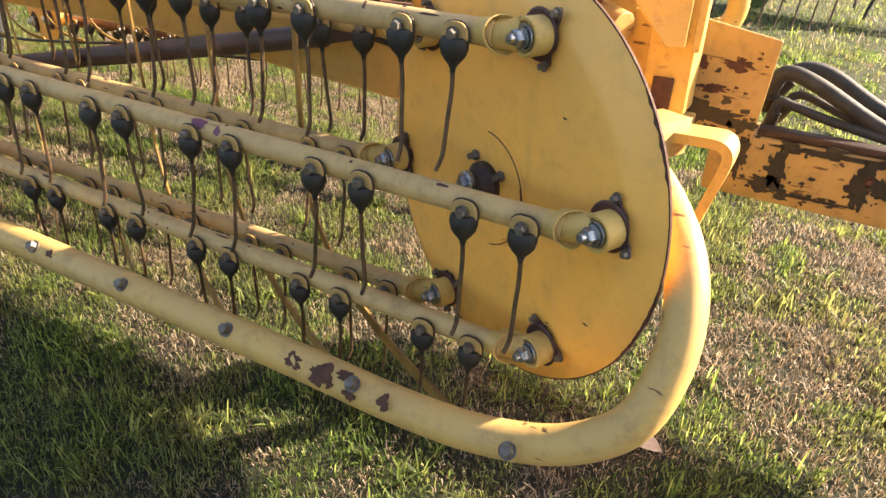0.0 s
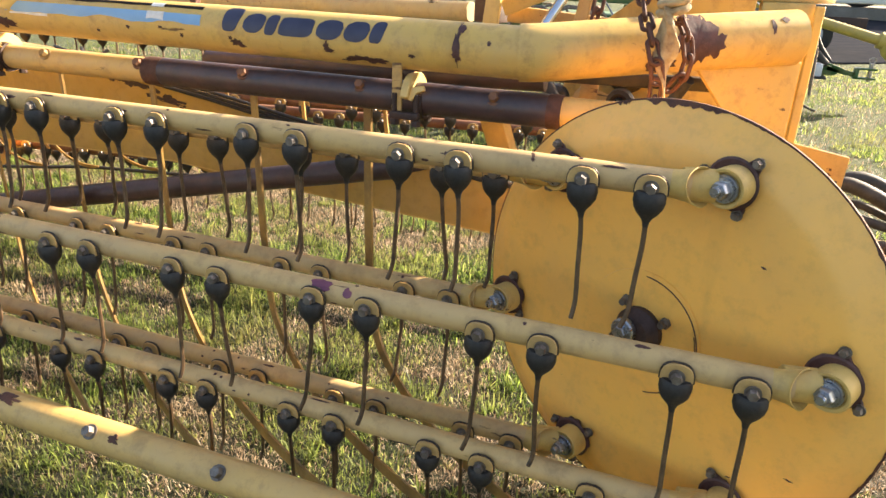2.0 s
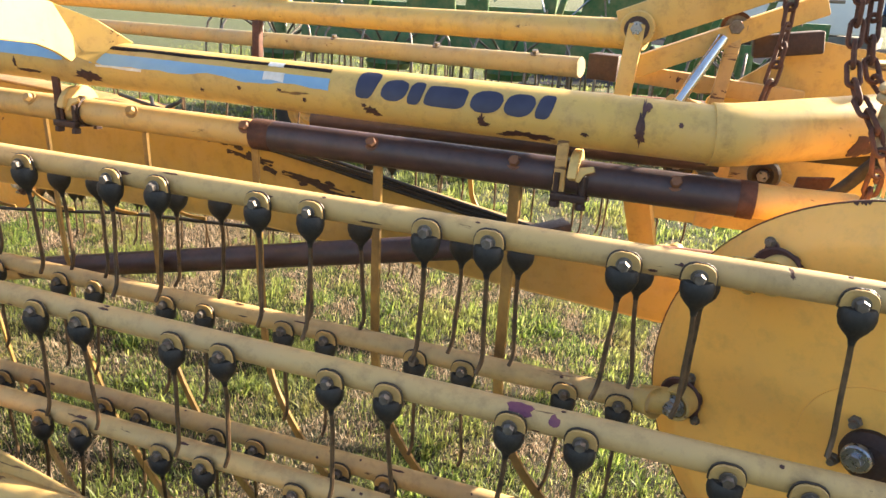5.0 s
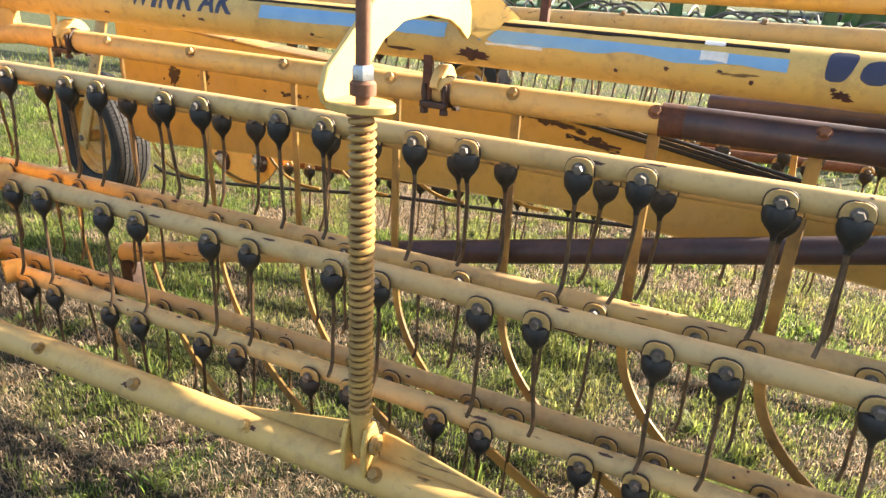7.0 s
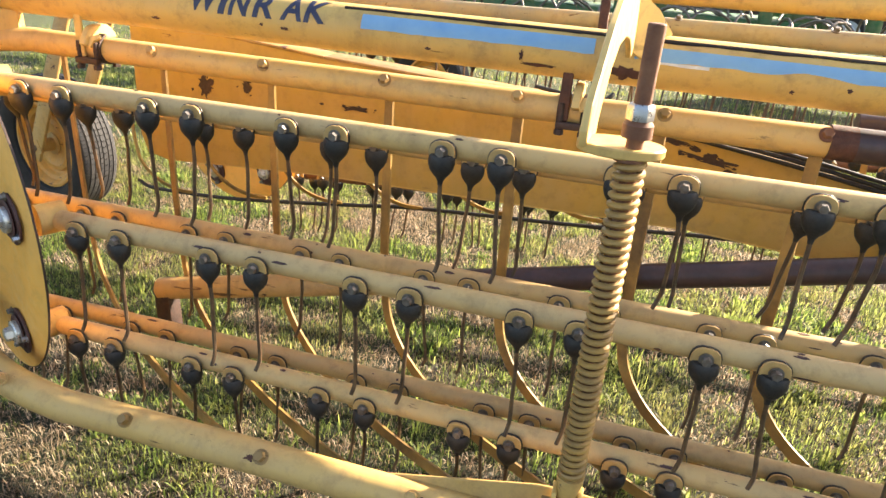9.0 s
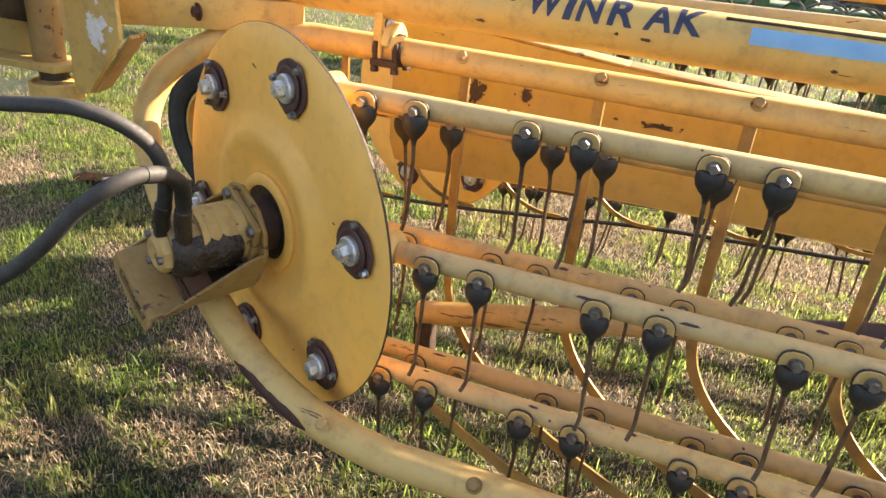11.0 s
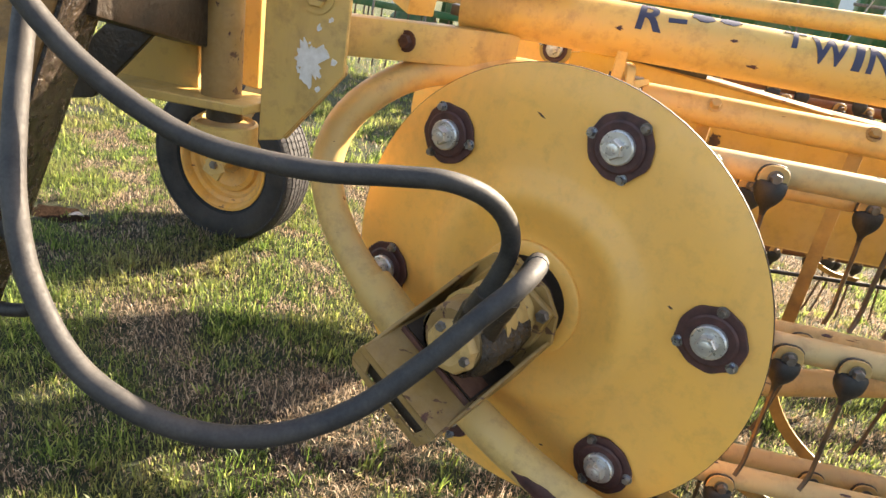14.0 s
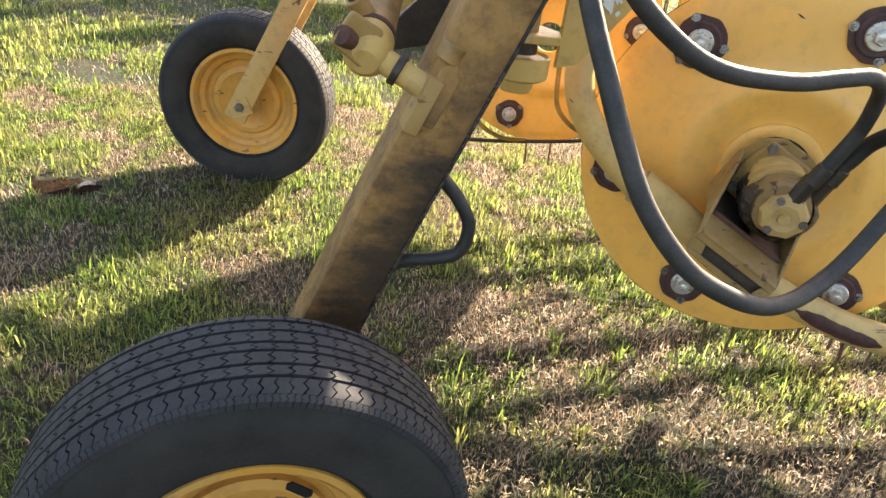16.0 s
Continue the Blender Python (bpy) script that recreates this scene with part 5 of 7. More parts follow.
for i, pts in enumerate([
    [(1.13, 1.90, 0.70), (1.135, 1.88, 0.77), (1.16, 1.87, 0.81), (1.24, 1.87, 0.79), (1.42, 1.88, 0.70), (1.62, 1.88, 0.63), (1.95, 1.90, 0.60)],
    [(1.14, 1.95, 0.74), (1.18, 1.96, 0.80), (1.26, 1.97, 0.80), (1.42, 1.97, 0.72), (1.65, 1.97, 0.65), (1.95, 1.97, 0.63)],
    [(1.15, 1.85, 0.67), (1.16, 1.845, 0.735), (1.20, 1.85, 0.73), (1.32, 1.86, 0.70), (1.60, 1.87, 0.66), (2.0, 1.87, 0.65)],
    [(1.16, 1.90, 0.67), (1.20, 1.90, 0.75), (1.34, 1.90, 0.71), (1.55, 1.92, 0.67), (2.0, 1.93, 0.65)]]):
    h = thing("hydraulic_hose", "black hydraulic hose lying along the tongue", "hose", pts[0], "hydraulic hoses")
    wpart("hose", sweep(catmull(pts, 6), [0.021, 0.021, 0.013, 0.011][i]), HOSE, h)
    wpart("fitting", rod(pts[0], Vector(pts[0]) + (Vector(pts[1]) - Vector(pts[0])) * 0.6, [0.026, 0.026, 0.018, 0.016][i]), GREASE, h, "greasy hose fitting")
wpart("bent_pipe", sweep(catmull([(0.84, 1.78, 1.06), (0.88, 1.90, 1.055), (0.945, 1.98, 1.03), (0.978, 2.0, 0.97), (0.972, 2.0, 0.90), (0.92, 1.96, 0.85), (0.86, 1.88, 0.84), (0.83, 1.76, 0.84)], 5), 0.03), YELLOW, head, "bent pipe bracket")


# ---- chains and a tied rag over the beam's end ----
def chain_run(points, label):
    line = catmull(points, 8)
    c = thing("chain", label, "chain", line[0], "chains on the beam")
    link_line = [(0.011 * math.cos(t), 0.0, 0.011 * math.sin(t) + (0.014 if math.sin(t) > 0 else -0.014)) for t in (2 * math.pi * j / 16 for j in range(16))]
    link = sweep(link_line + link_line[:1], [(0.0046 * math.cos(t), 0.0046 * math.sin(t)) for t in (2 * math.pi * j / 7 for j in range(7))], False, (0, 1, 0))
    me = to_mesh("link", link, RUST)
    step, acc, k = 0.038, 0.0, 0
    for a, b in zip(line, line[1:]):
        seg = (b - a).length
        while acc <= seg and seg > 1e-6:
            q = a + (b - a) * (acc / seg)
            m = along(q, q + (b - a))
            part("link", me, None, c, "", Matrix.Translation(-Vector(line[0])) @ m @ Matrix.Rotation(radians(90 * (k % 2) + 20), 4, "Z"))
            k += 1
            acc += step
        acc -= seg
    return c


chain_run([(0.60, 1.315, 1.44), (0.605, 1.30, 1.35), (0.615, 1.255, 1.275), (0.645, 1.18, 1.215), (0.665, 1.17, 1.15), (0.66, 1.20, 1.07), (0.64, 1.24, 1.00)], "rusty chain hanging in front of the beam end")
chain_run([(0.625, 1.33, 1.45), (0.635, 1.32, 1.36), (0.65, 1.29, 1.29), (0.70, 1.225, 1.235), (0.715, 1.215, 1.17), (0.69, 1.23, 1.12)], "rusty chain looped over the beam end")
chain_run([(0.50, 1.45, 1.46), (0.505, 1.45, 1.37), (0.50, 1.44, 1.28), (0.49, 1.44, 1.22)], "rusty chain hanging behind the beam end")
chain_run([(0.69, 1.36, 1.46), (0.695, 1.35, 1.38), (0.70, 1.32, 1.31)], "short rusty chain tied with a rag")
rag = thing("rag", "narrow frayed bleached rag twisted round the chain", "rag", (0.67, 1.2, 1.24))
rg = random.Random(3)
twist = [(0.690, 1.235, 1.320), (0.672, 1.215, 1.285), (0.668, 1.200, 1.250), (0.674, 1.185, 1.210), (0.672, 1.175, 1.170), (0.680, 1.170, 1.135), (0.684, 1.170, 1.10)]
line = catmull(twist, 8)
flat = [(0.021 * math.cos(t), 0.009 * math.sin(t)) for t in (2 * math.pi * j / 12 for j in range(12))]
body, n = [], len(line)
for i, q in enumerate(line):
    f = i / (n - 1)
    k = (0.75 + 0.5 * math.sin(math.pi * min(f * 1.3, 1.0))) * (1.0 - 0.85 * max(0.0, f - 0.55) / 0.45)
    a = 5.5 * f
    for x, y in flat:
        u, v = x * math.cos(a) - y * math.sin(a), x * math.sin(a) + y * math.cos(a)
        w = 1.0 + 0.25 * noise.noise((q.x * 70 + x * 200, y * 200, q.z * 60))
        body.append((q.x + u * k * w, q.y + v * k * w, q.z))
faces = [(i * 12 + j, i * 12 + (j + 1) % 12, (i + 1) * 12 + (j + 1) % 12, (i + 1) * 12 + j) for i in range(n - 1) for j in range(12)]
wpart("cloth", (body, faces + [tuple(range(12))[::-1], tuple(range((n - 1) * 12, n * 12))]), CLOTH, rag)
for dz in (1.288, 1.272):
    loop = [(0.675 + 0.026 * math.cos(t), 1.215 + 0.020 * math.sin(t), dz + 0.008 * math.sin(t + 1)) for t in (2 * math.pi * j / 14 for j in range(15))]
    wpart("wrap", sweep(loop, [0.0075 + 0.001 * math.sin(j * 1.7) for j in range(15)], False), CLOTH, rag, "wound turn of cloth")

# ---- drive motor on the outer disc ----
FACE_L = REEL_L + W * 0.065
motor = thing("hydraulic_motor", "greasy yellow hydraulic motor in a bent plate cradle", "motor", tuple(FACE_L + W * 0.12))
MF, MN = Vector(U) * 0.894 - UP * 0.447, Vector(U) * 0.447 + UP * 0.894


def mpt(s, f, n):
    return FACE_L + W * s + MF * f + MN * n


wpart("shaft_collar", xf(lathe([(0, 0), (0.062, 0), (0.062, 0.045), (0.05, 0.056), (0, 0.056)], 32), along(mpt(0.003, 0, 0), mpt(1, 0, 0))), RUST_DARK, motor, "rusted shaft collar")
wpart("mount_plate", plate([(-0.095, -0.08), (0.095, -0.08), (0.10, 0.015), (0.075, 0.06), (0.03, 0.085), (-0.045, 0.085), (-0.085, 0.055), (-0.10, 0.01)], 0.010, axes(mpt(0.062, 0, 0), MF, y=MN)), OCHRE, motor, "motor mounting plate")
wpart("flange", plate([(-0.072, -0.066), (0.072, -0.066), (0.078, 0.0), (0.068, 0.068), (-0.066, 0.070), (-0.078, 0.0)], 0.016, axes(mpt(0.075, 0, 0), MF, y=MN), 0.004), OCHRE, motor, "oil-dusted motor flange")
wpart("body", xf(lathe([(0, 0), (0.064, 0), (0.065, 0.02), (0.0635, 0.024), (0.065, 0.028), (0.065, 0.055), (0.0635, 0.059), (0.065, 0.063), (0.065, 0.085), (0.067, 0.088), (0.067, 0.10), (0, 0.10)], 36), along(mpt(0.08, 0, 0), mpt(1, 0, 0))), YELLOW_WORN, motor)
wpart("port_housing", xf(lathe([(0, 0), (0.060, 0), (0.062, 0.006), (0.060, 0.048), (0.054, 0.060), (0, 0.060)], 14), along(mpt(0.18, 0, 0), mpt(1, 0, 0))), OILY, motor, "oily port housing")
wpart("end_cap", xf(lathe([(0, 0), (0.047, 0), (0.047, 0.010), (0.042, 0.018), (0.028, 0.024), (0.014, 0.020), (0.012, 0.026), (0, 0.027)], 9), axes(mpt(0.238, 0.008, -0.004), MF, z=W)), YELLOW_WORN, motor, "chipped ochre end cap")
cake_v, cake_f, cn = [], [], 20
for i in range(13):
    s_ = 0.085 + 0.155 * i / 12
    for j in range(cn + 1):
        a_ = radians(-190 + 252 * j / cn + 9 * noise.noise((i * 0.9, 3.0, j * 0.1)))
        edge = min(1.0, min(j, cn - j) / 3) * min(1.0, min(i, 12 - i) / 1.5)
        r_ = 0.058 + 0.016 * edge + 0.006 * edge * noise.noise((s_ * 60, a_ * 3, 1.0))
        cake_v.append(mpt(s_ + 0.004 * noise.noise((a_ * 4, i, 2)), r_ * math.cos(a_), r_ * math.sin(a_)))
for i in range(12):
    for j in range(cn):
        k = i * (cn + 1) + j
        cake_f.append((k, k + 1, k + cn + 2, k + cn + 1))
wpart("oil_cake", (cake_v, cake_f), GLINT, motor, "black oil and dirt caked under the motor")
for f_, n_ in ((0.058, 0.055), (-0.056, 0.056), (0.060, -0.055), (-0.060, -0.055)):
    q = mpt(0.083, f_, n_)
    wpart("flange_bolt", xf(hexbolt(0.012, 0.011), along(q, q + W)), STEEL_OLD, motor)
for a in (20, 140, 260):
    q = mpt(0.258, 0.006 + 0.038 * math.cos(radians(a)), -0.004 + 0.036 * math.sin(radians(a)))
    wpart("cap_bolt", xf(hexbolt(0.0085, 0.009), along(q, q + W)), STEEL_OLD, motor)
floor_line = [mpt(0.066, 0, -0.082), mpt(0.215, 0, -0.095), mpt(0.29, 0, -0.116)]
wpart("cradle_floor", sweep(floor_line, [(-0.092, -0.004), (0.092, -0.004), (0.092, 0.004), (-0.092, 0.004)], True, MN), OCHRE, motor, "bent plate cradle floor")
for s in (-1, 1):
    poly = [(0.0, -0.004), (0.0, 0.098), (0.03, 0.088), (0.155, 0.004), (0.215, -0.034), (0.215, -0.04), (0.148, -0.018)]
    wpart("cradle_side", plate(poly, 0.007, axes(mpt(0.066, s * 0.094, -0.082), W, y=MN), 0.0015), OCHRE, motor, "tapered cradle side")
wpart("oily_bed", sweep([mpt(0.07, 0.0, -0.0765), mpt(0.205, 0.0, -0.0885)], [(-0.085, -0.0015), (0.085, -0.0015), (0.085, 0.0015), (-0.085, 0.0015)], True, MN), GREASE, motor, "oil-soaked cradle bed")
wpart("rust_bed", sweep([mpt(0.15, 0.045, -0.0825), mpt(0.202, 0.045, -0.0868)], [(-0.036, -0.0012), (0.036, -0.0012), (0.036, 0.0012), (-0.036, 0.0012)], True, MN), RUST_RED, motor, "reddish worn metal in the cradle bed")
wpart("bed_edge", bar_box(mpt(0.216, -0.085, -0.088), mpt(0.216, 0.085, -0.088), 0.006, 0.012, MN, 0.002), RUST, motor, "rusty folded edge")
ED2 = (W * 0.08 - MN).normalized()
for nm, poly in (("channel_lip", [(-0.098, -0.004), (0.092, -0.004), (0.095, 0.010), (-0.1, 0.010)]), ("channel_lip", [(-0.1, 0.034), (0.088, 0.034), (0.085, 0.046), (0.03, 0.050), (-0.05, 0.047), (-0.09, 0.044)]),
                 ("channel_web", [(-0.1, 0.0105), (-0.070, 0.0105), (-0.062, 0.0335), (-0.1, 0.0335)]), ("channel_web", [(0.072, 0.0105), (0.095, 0.0105), (0.089, 0.0335), (0.066, 0.0335)])):
    wpart(nm, plate(poly, 0.006, axes(mpt(0.2865, 0, -0.119), MF, y=ED2), 0.0012), OCHRE, motor, "bent channel end of the cradle")
# black plate set back in the channel colours in its inner shade
wpart("channel_inside", plate([(-0.09, 0.0), (0.085, 0.0), (0.08, 0.044), (-0.088, 0.042)], 0.003, axes(mpt(0.272, 0, -0.119), MF, y=ED2), 0.0), GREASE, motor, "black backing plate for the shade inside the open channel")
wpart("pipe_saddle", xf(lathe([(GUARD_R + 0.001, 0), (GUARD_R + 0.006, 0), (GUARD_R + 0.006, 0.16), (GUARD_R + 0.001, 0.16), (GUARD_R + 0.001, 0)], 24), along((-2.79, 0.875, 0.66), (-2.60, 0.765, 0.545))), YELLOW_PIPE, motor, "saddle welded on the guard pipe")

# ---- the two long drive hoses ----
for pts, r in (
    ([(-3.21, 0.44, 1.235), (-3.16, 0.435, 1.17), (-3.09, 0.44, 1.098), (-3.0, 0.45, 1.041), (-2.92, 0.458, 1.015), (-2.8, 0.477, 1.006), (-2.70, 0.498, 1.013), (-2.64, 0.515, 1.014), (-2.588, 0.545, 0.993), (-2.555, 0.578, 0.952), (-2.545, 0.598, 0.90), (-2.562, 0.612, 0.835), (-2.583, 0.619, 0.785)], 0.0140),
    ([(-3.19, 0.515, 1.235), (-3.178, 0.49, 1.17), (-3.163, 0.45, 1.10), (-3.14, 0.40, 1.02), (-3.113, 0.355, 0.94), (-3.073, 0.32, 0.86), (-3.007, 0.292, 0.788), (-2.93, 0.286, 0.746), (-2.85, 0.302, 0.720), (-2.77, 0.335, 0.718), (-2.69, 0.370, 0.752), (-2.62, 0.400, 0.818), (-2.565, 0.425, 0.882), (-2.525, 0.460, 0.918), (-2.507, 0.508, 0.926), (-2.505, 0.56, 0.910), (-2.510, 0.598, 0.878), (-2.524, 0.618, 0.83), (-2.538, 0.626, 0.785)], 0.0140)):
    h = thing("drive_hose", "dusty black rubber hose looping to the motor", "hose", pts[0], "drive hoses")
    wpart("hose", sweep(catmull(pts, 8), r), HOSE, h)
    wpart("ferrule", rod(Vector(pts[-2]) * 0.75 + Vector(pts[-1]) * 0.25, pts[-1], r + 0.0025), GREASE, h, "crimped greasy ferrule")
    wpart("elbow_fitting", rod(Vector(pts[-1]) + Vector((0.002, 0, 0.012)), Vector(pts[-1]) + Vector((-0.012, 0.014, -0.045)), 0.0165, 8), GREASE, h, "black swivel fitting")
sleeve = thing("hose_sleeve", "black tape wrapped round the hose bend", "tape", (-2.505, 0.55, 0.915))
wpart("wrap", sweep(catmull([(-2.507, 0.508, 0.926), (-2.505, 0.56, 0.910), (-2.510, 0.598, 0.878), (-2.524, 0.618, 0.83)], 6), 0.0153), RUBBER, sleeve)

# ---- caster side of the frame ----
cast = thing("caster_bracket", "yellow caster bracket with a vertical pivot tube", "bracket", (-3.1, 0.9, 0.95))
wpart("pivot_tube", xf(lathe([(0, 0), (0.036, 0), (0.036, 0.55), (0, 0.55)], 32), Matrix.Translation((-3.117, 0.885, 0.965))), OCHRE, cast)
wpart("pivot_head", xf(lathe([(0, 0), (0.06, 0), (0.062, 0.01), (0.06, 0.03), (0, 0.03)], 28), Matrix.Translation((-3.117, 0.885, 1.205))), GREASE, cast, "greasy pivot cap")
wpart("lower_plate", plate([(-0.27, -0.07), (0.06, -0.055), (0.075, 0.0), (0.05, 0.06), (-0.27, 0.075)], 0.016, Matrix.Translation((-3.11, 0.885, 0.965))), YELLOW, cast)
wpart("pivot_neck", xf(lathe([(0, 0), (0.033, 0), (0.033, 0.03), (0, 0.03)], 28), Matrix.Translation((-3.110, 0.885, 0.93))), GREASE, cast)
wpart("lower_block", xf(lathe([(0, 0), (0.055, 0), (0.06, 0.004), (0.06, 0.042), (0.055, 0.045), (0.05, 0.040), (0, 0.040)], 32), Matrix.Translation((-3.108, 0.885, 0.881))), YELLOW, cast)
wpart("pivot_tail", xf(lathe([(0, 0), (0.03, 0), (0.034, 0.01), (0.034, 0.03), (0, 0.03)], 24), Matrix.Translation((-3.108, 0.885, 0.853))), YELLOW, cast)
wpart("web_plate", plate([(-3.37, 0.965), (-3.17, 0.972), (-3.17, 1.56), (-3.34, 1.56), (-3.26, 1.30)], 0.014, axes((0, 0.905, 0), (1, 0, 0), z=(0, -1, 0))), YELLOW, cast)
wpart("web_plate", plate([(-0.30, 0.0), (0.0, 0.0), (0.0, 0.30), (-0.12, 0.30)], 0.014, axes((-3.10, 1.02, 0.965), (0.8, -0.35, 0), y=(0, 0, 1))), YELLOW, cast)
wpart("chip_plate", plate([(-3.037, 0.905), (-2.993, 0.915), (-2.888, 1.05), (-2.886, 1.58), (-3.033, 1.58)], 0.014, axes((0, 0.878, 0), (1, 0, 0), z=(0, -1, 0))), YELLOW, cast)
wpart("chip_flange", plate([(0, 0), (0.07, 0), (0.075, 0.17), (0, 0.17)], 0.010, axes((-2.993, 0.885, 0.915), (-0.28, 1, 0), y=(0.105, 0, 0.135))), YELLOW_WORN, cast)
wpart("paint_patch", scuff(0.062, 0.088, 21, axes((-2.95, 0.870, 1.065), (1, 0.0, 0.15), z=(0, -1, 0))), DECAL_WHITE, cast, "flaked white sticker remains")
bolt_at(cast, (-2.945, 0.870, 1.175), (0, -1, 0), 0.02, YELLOW)
# drawn larger than its seen part; the unseen rest keeps sun off the tyre
wpart("beam_box", bar_box((-2.90, 1.12, 1.275), (-2.54, 1.20, 1.34), 0.15, 0.16), YELLOW, cast)
wpart("side_arm", bar_box((-3.02, 0.98, 1.10), (-2.62, 1.20, 1.105), 0.05, 0.075), YELLOW, cast)
bolt_at(cast, (-2.82, 1.055, 1.105), (-0.4, -0.9, 0), 0.014, RUST)

wpart("greasy_web", plate([(-3.438, 0.919), (-3.311, 0.947), (-3.09, 1.19), (-3.0, 1.50), (-3.10, 1.50), (-3.20, 1.16)], 0.014, axes((0, 0.80, 0), (1, 0, 0), z=(0, -1, 0))), GREASE, cast, "black greasy slanted plate")

# ---- leaning leg with its black grab loop ----
leg = thing("wheel_leg", "greasy brown-yellow box leg leaning down to the wheel", "frame leg", (-3.36, 0.56, 0.8))
LB = Vector((-3.50, 0.575, 0.46))
LA = LB + (Vector((-3.16, 0.575, 1.30)) - LB) * 1.5
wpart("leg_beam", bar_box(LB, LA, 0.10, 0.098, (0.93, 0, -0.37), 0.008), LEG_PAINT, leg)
side = bar_box(LB + Vector((0.048, 0, -0.019)), LA + Vector((0.048, 0, -0.019)), 0.09, 0.006, (0.93, 0, -0.37), 0.0)
wpart("greasy_side", side, GLINT, leg, "grease-caked side face")
wpart("lug", bar_box((-3.338, 0.532, 0.962), (-3.372, 0.532, 0.880), 0.05, 0.024, (0.93, 0, -0.37)), OCHRE, leg, "grimy welded lug")
wpart("lug_plate", plate([(-0.02, -0.05), (0.014, -0.05), (0.018, 0.03), (0.0, 0.055), (-0.016, 0.04)], 0.012, axes((-3.330, 0.528, 0.935), (0.93, 0, -0.37), z=(0, -1, 0))), YELLOW_DIRTY, leg, "dirty lug plate")
wpart("lug_cap", rod((-3.325, 0.535, 0.985), (-3.313, 0.535, 1.01), 0.02), YELLOW_DIRTY, leg)
loop = sweep(catmull([(-3.31, 0.555, 0.80), (-3.275, 0.55, 0.76), (-3.252, 0.545, 0.715), (-3.262, 0.545, 0.665), (-3.30, 0.55, 0.648), (-3.35, 0.555, 0.640), (-3.385, 0.56, 0.62)], 5), 0.0115)
wpart("grab_loop", loop, RUBBER, leg, "bent black grab rod")
wpart("cross_arm", bar_box((-3.20, 0.60, 1.17), (-3.17, 0.90, 1.10), 0.09, 0.10), GREASE, leg, "greasy black cross arm")
wpart("axle", rod((-3.545, 0.56, 0.335), (-3.58, 0.36, 0.335), 0.028), GREASE, leg)
wpart("leg_foot", bar_box((-3.50, 0.575, 0.48), (-3.555, 0.575, 0.30), 0.09, 0.085, (0.93, 0, -0.3)), GREASE, leg)

cyl = thing("hydraulic_cylinder", "dusty yellow hydraulic cylinder pinned to the leg", "cylinder", (-3.42, 0.56, 0.97))
CA, CB = Vector((-3.435, 0.565, 0.985)), Vector((-3.34, 1.02, 1.17))
wpart("barrel", rod(CA, CB, 0.034, 28), YELLOW_DIRTY, cyl)
wpart("end_cup", xf(lathe([(0, -0.034), (0.020, -0.033), (0.031, -0.024), (0.036, -0.008), (0.0365, 0.024), (0.034, 0.030), (0, 0.030)], 28), along(CA, CB)), YELLOW_WORN, cyl, "worn rounded cylinder end")
wpart("rust_gap", rod(CA + (CB - CA).normalized() * 0.026, CA + (CB - CA).normalized() * 0.037, 0.0375, 28), RUST, cyl, "rusty groove behind the end")
wpart("clevis_cheek", plate([(-0.035, -0.026), (0.02, -0.030), (0.034, 0.0), (0.016, 0.032), (-0.035, 0.028)], 0.012, axes(CA + Vector((-0.012, -0.022, 0.014)), (0.75, 0.1, -0.5), z=(-0.3, -1, 0.3)), 0.003), OCHRE, cyl, "chipped clevis cheek")
wpart("pin_tube", rod((-3.415, 0.553, 0.975), (-3.335, 0.53, 0.935), 0.019, 24), YELLOW_WORN, cyl)
wpart("pin_collar", rod((-3.396, 0.548, 0.966), (-3.386, 0.545, 0.961), 0.025, 20), GREASE, cyl)
wpart("port", rod((-3.425, 0.60, 1.01), (-3.455, 0.59, 1.05), 0.016, 18), YELLOW_DIRTY, cyl)
wpart("port_mouth", rod((-3.46, 0.545, 1.0), (-3.475, 0.53, 1.01), 0.015, 18), RUST, cyl, "open rusty port")
wpart("elbow", rod((-3.45, 0.592, 1.045), (-3.468, 0.60, 1.075), 0.013, 14), GREASE, cyl)
hz = thing("cylinder_hose", "black hose on the cylinder's port", "hose", (-3.46, 0.6, 1.07))
wpart("hose", sweep(catmull([(-3.465, 0.60, 1.07), (-3.45, 0.62, 1.11), (-3.41, 0.66, 1.15), (-3.36, 0.72, 1.22)], 5), 0.014), HOSE, hz)
wpart("sleeve", rod((-3.466, 0.60, 1.068), (-3.447, 0.625, 1.117), 0.017), ZINC, hz)


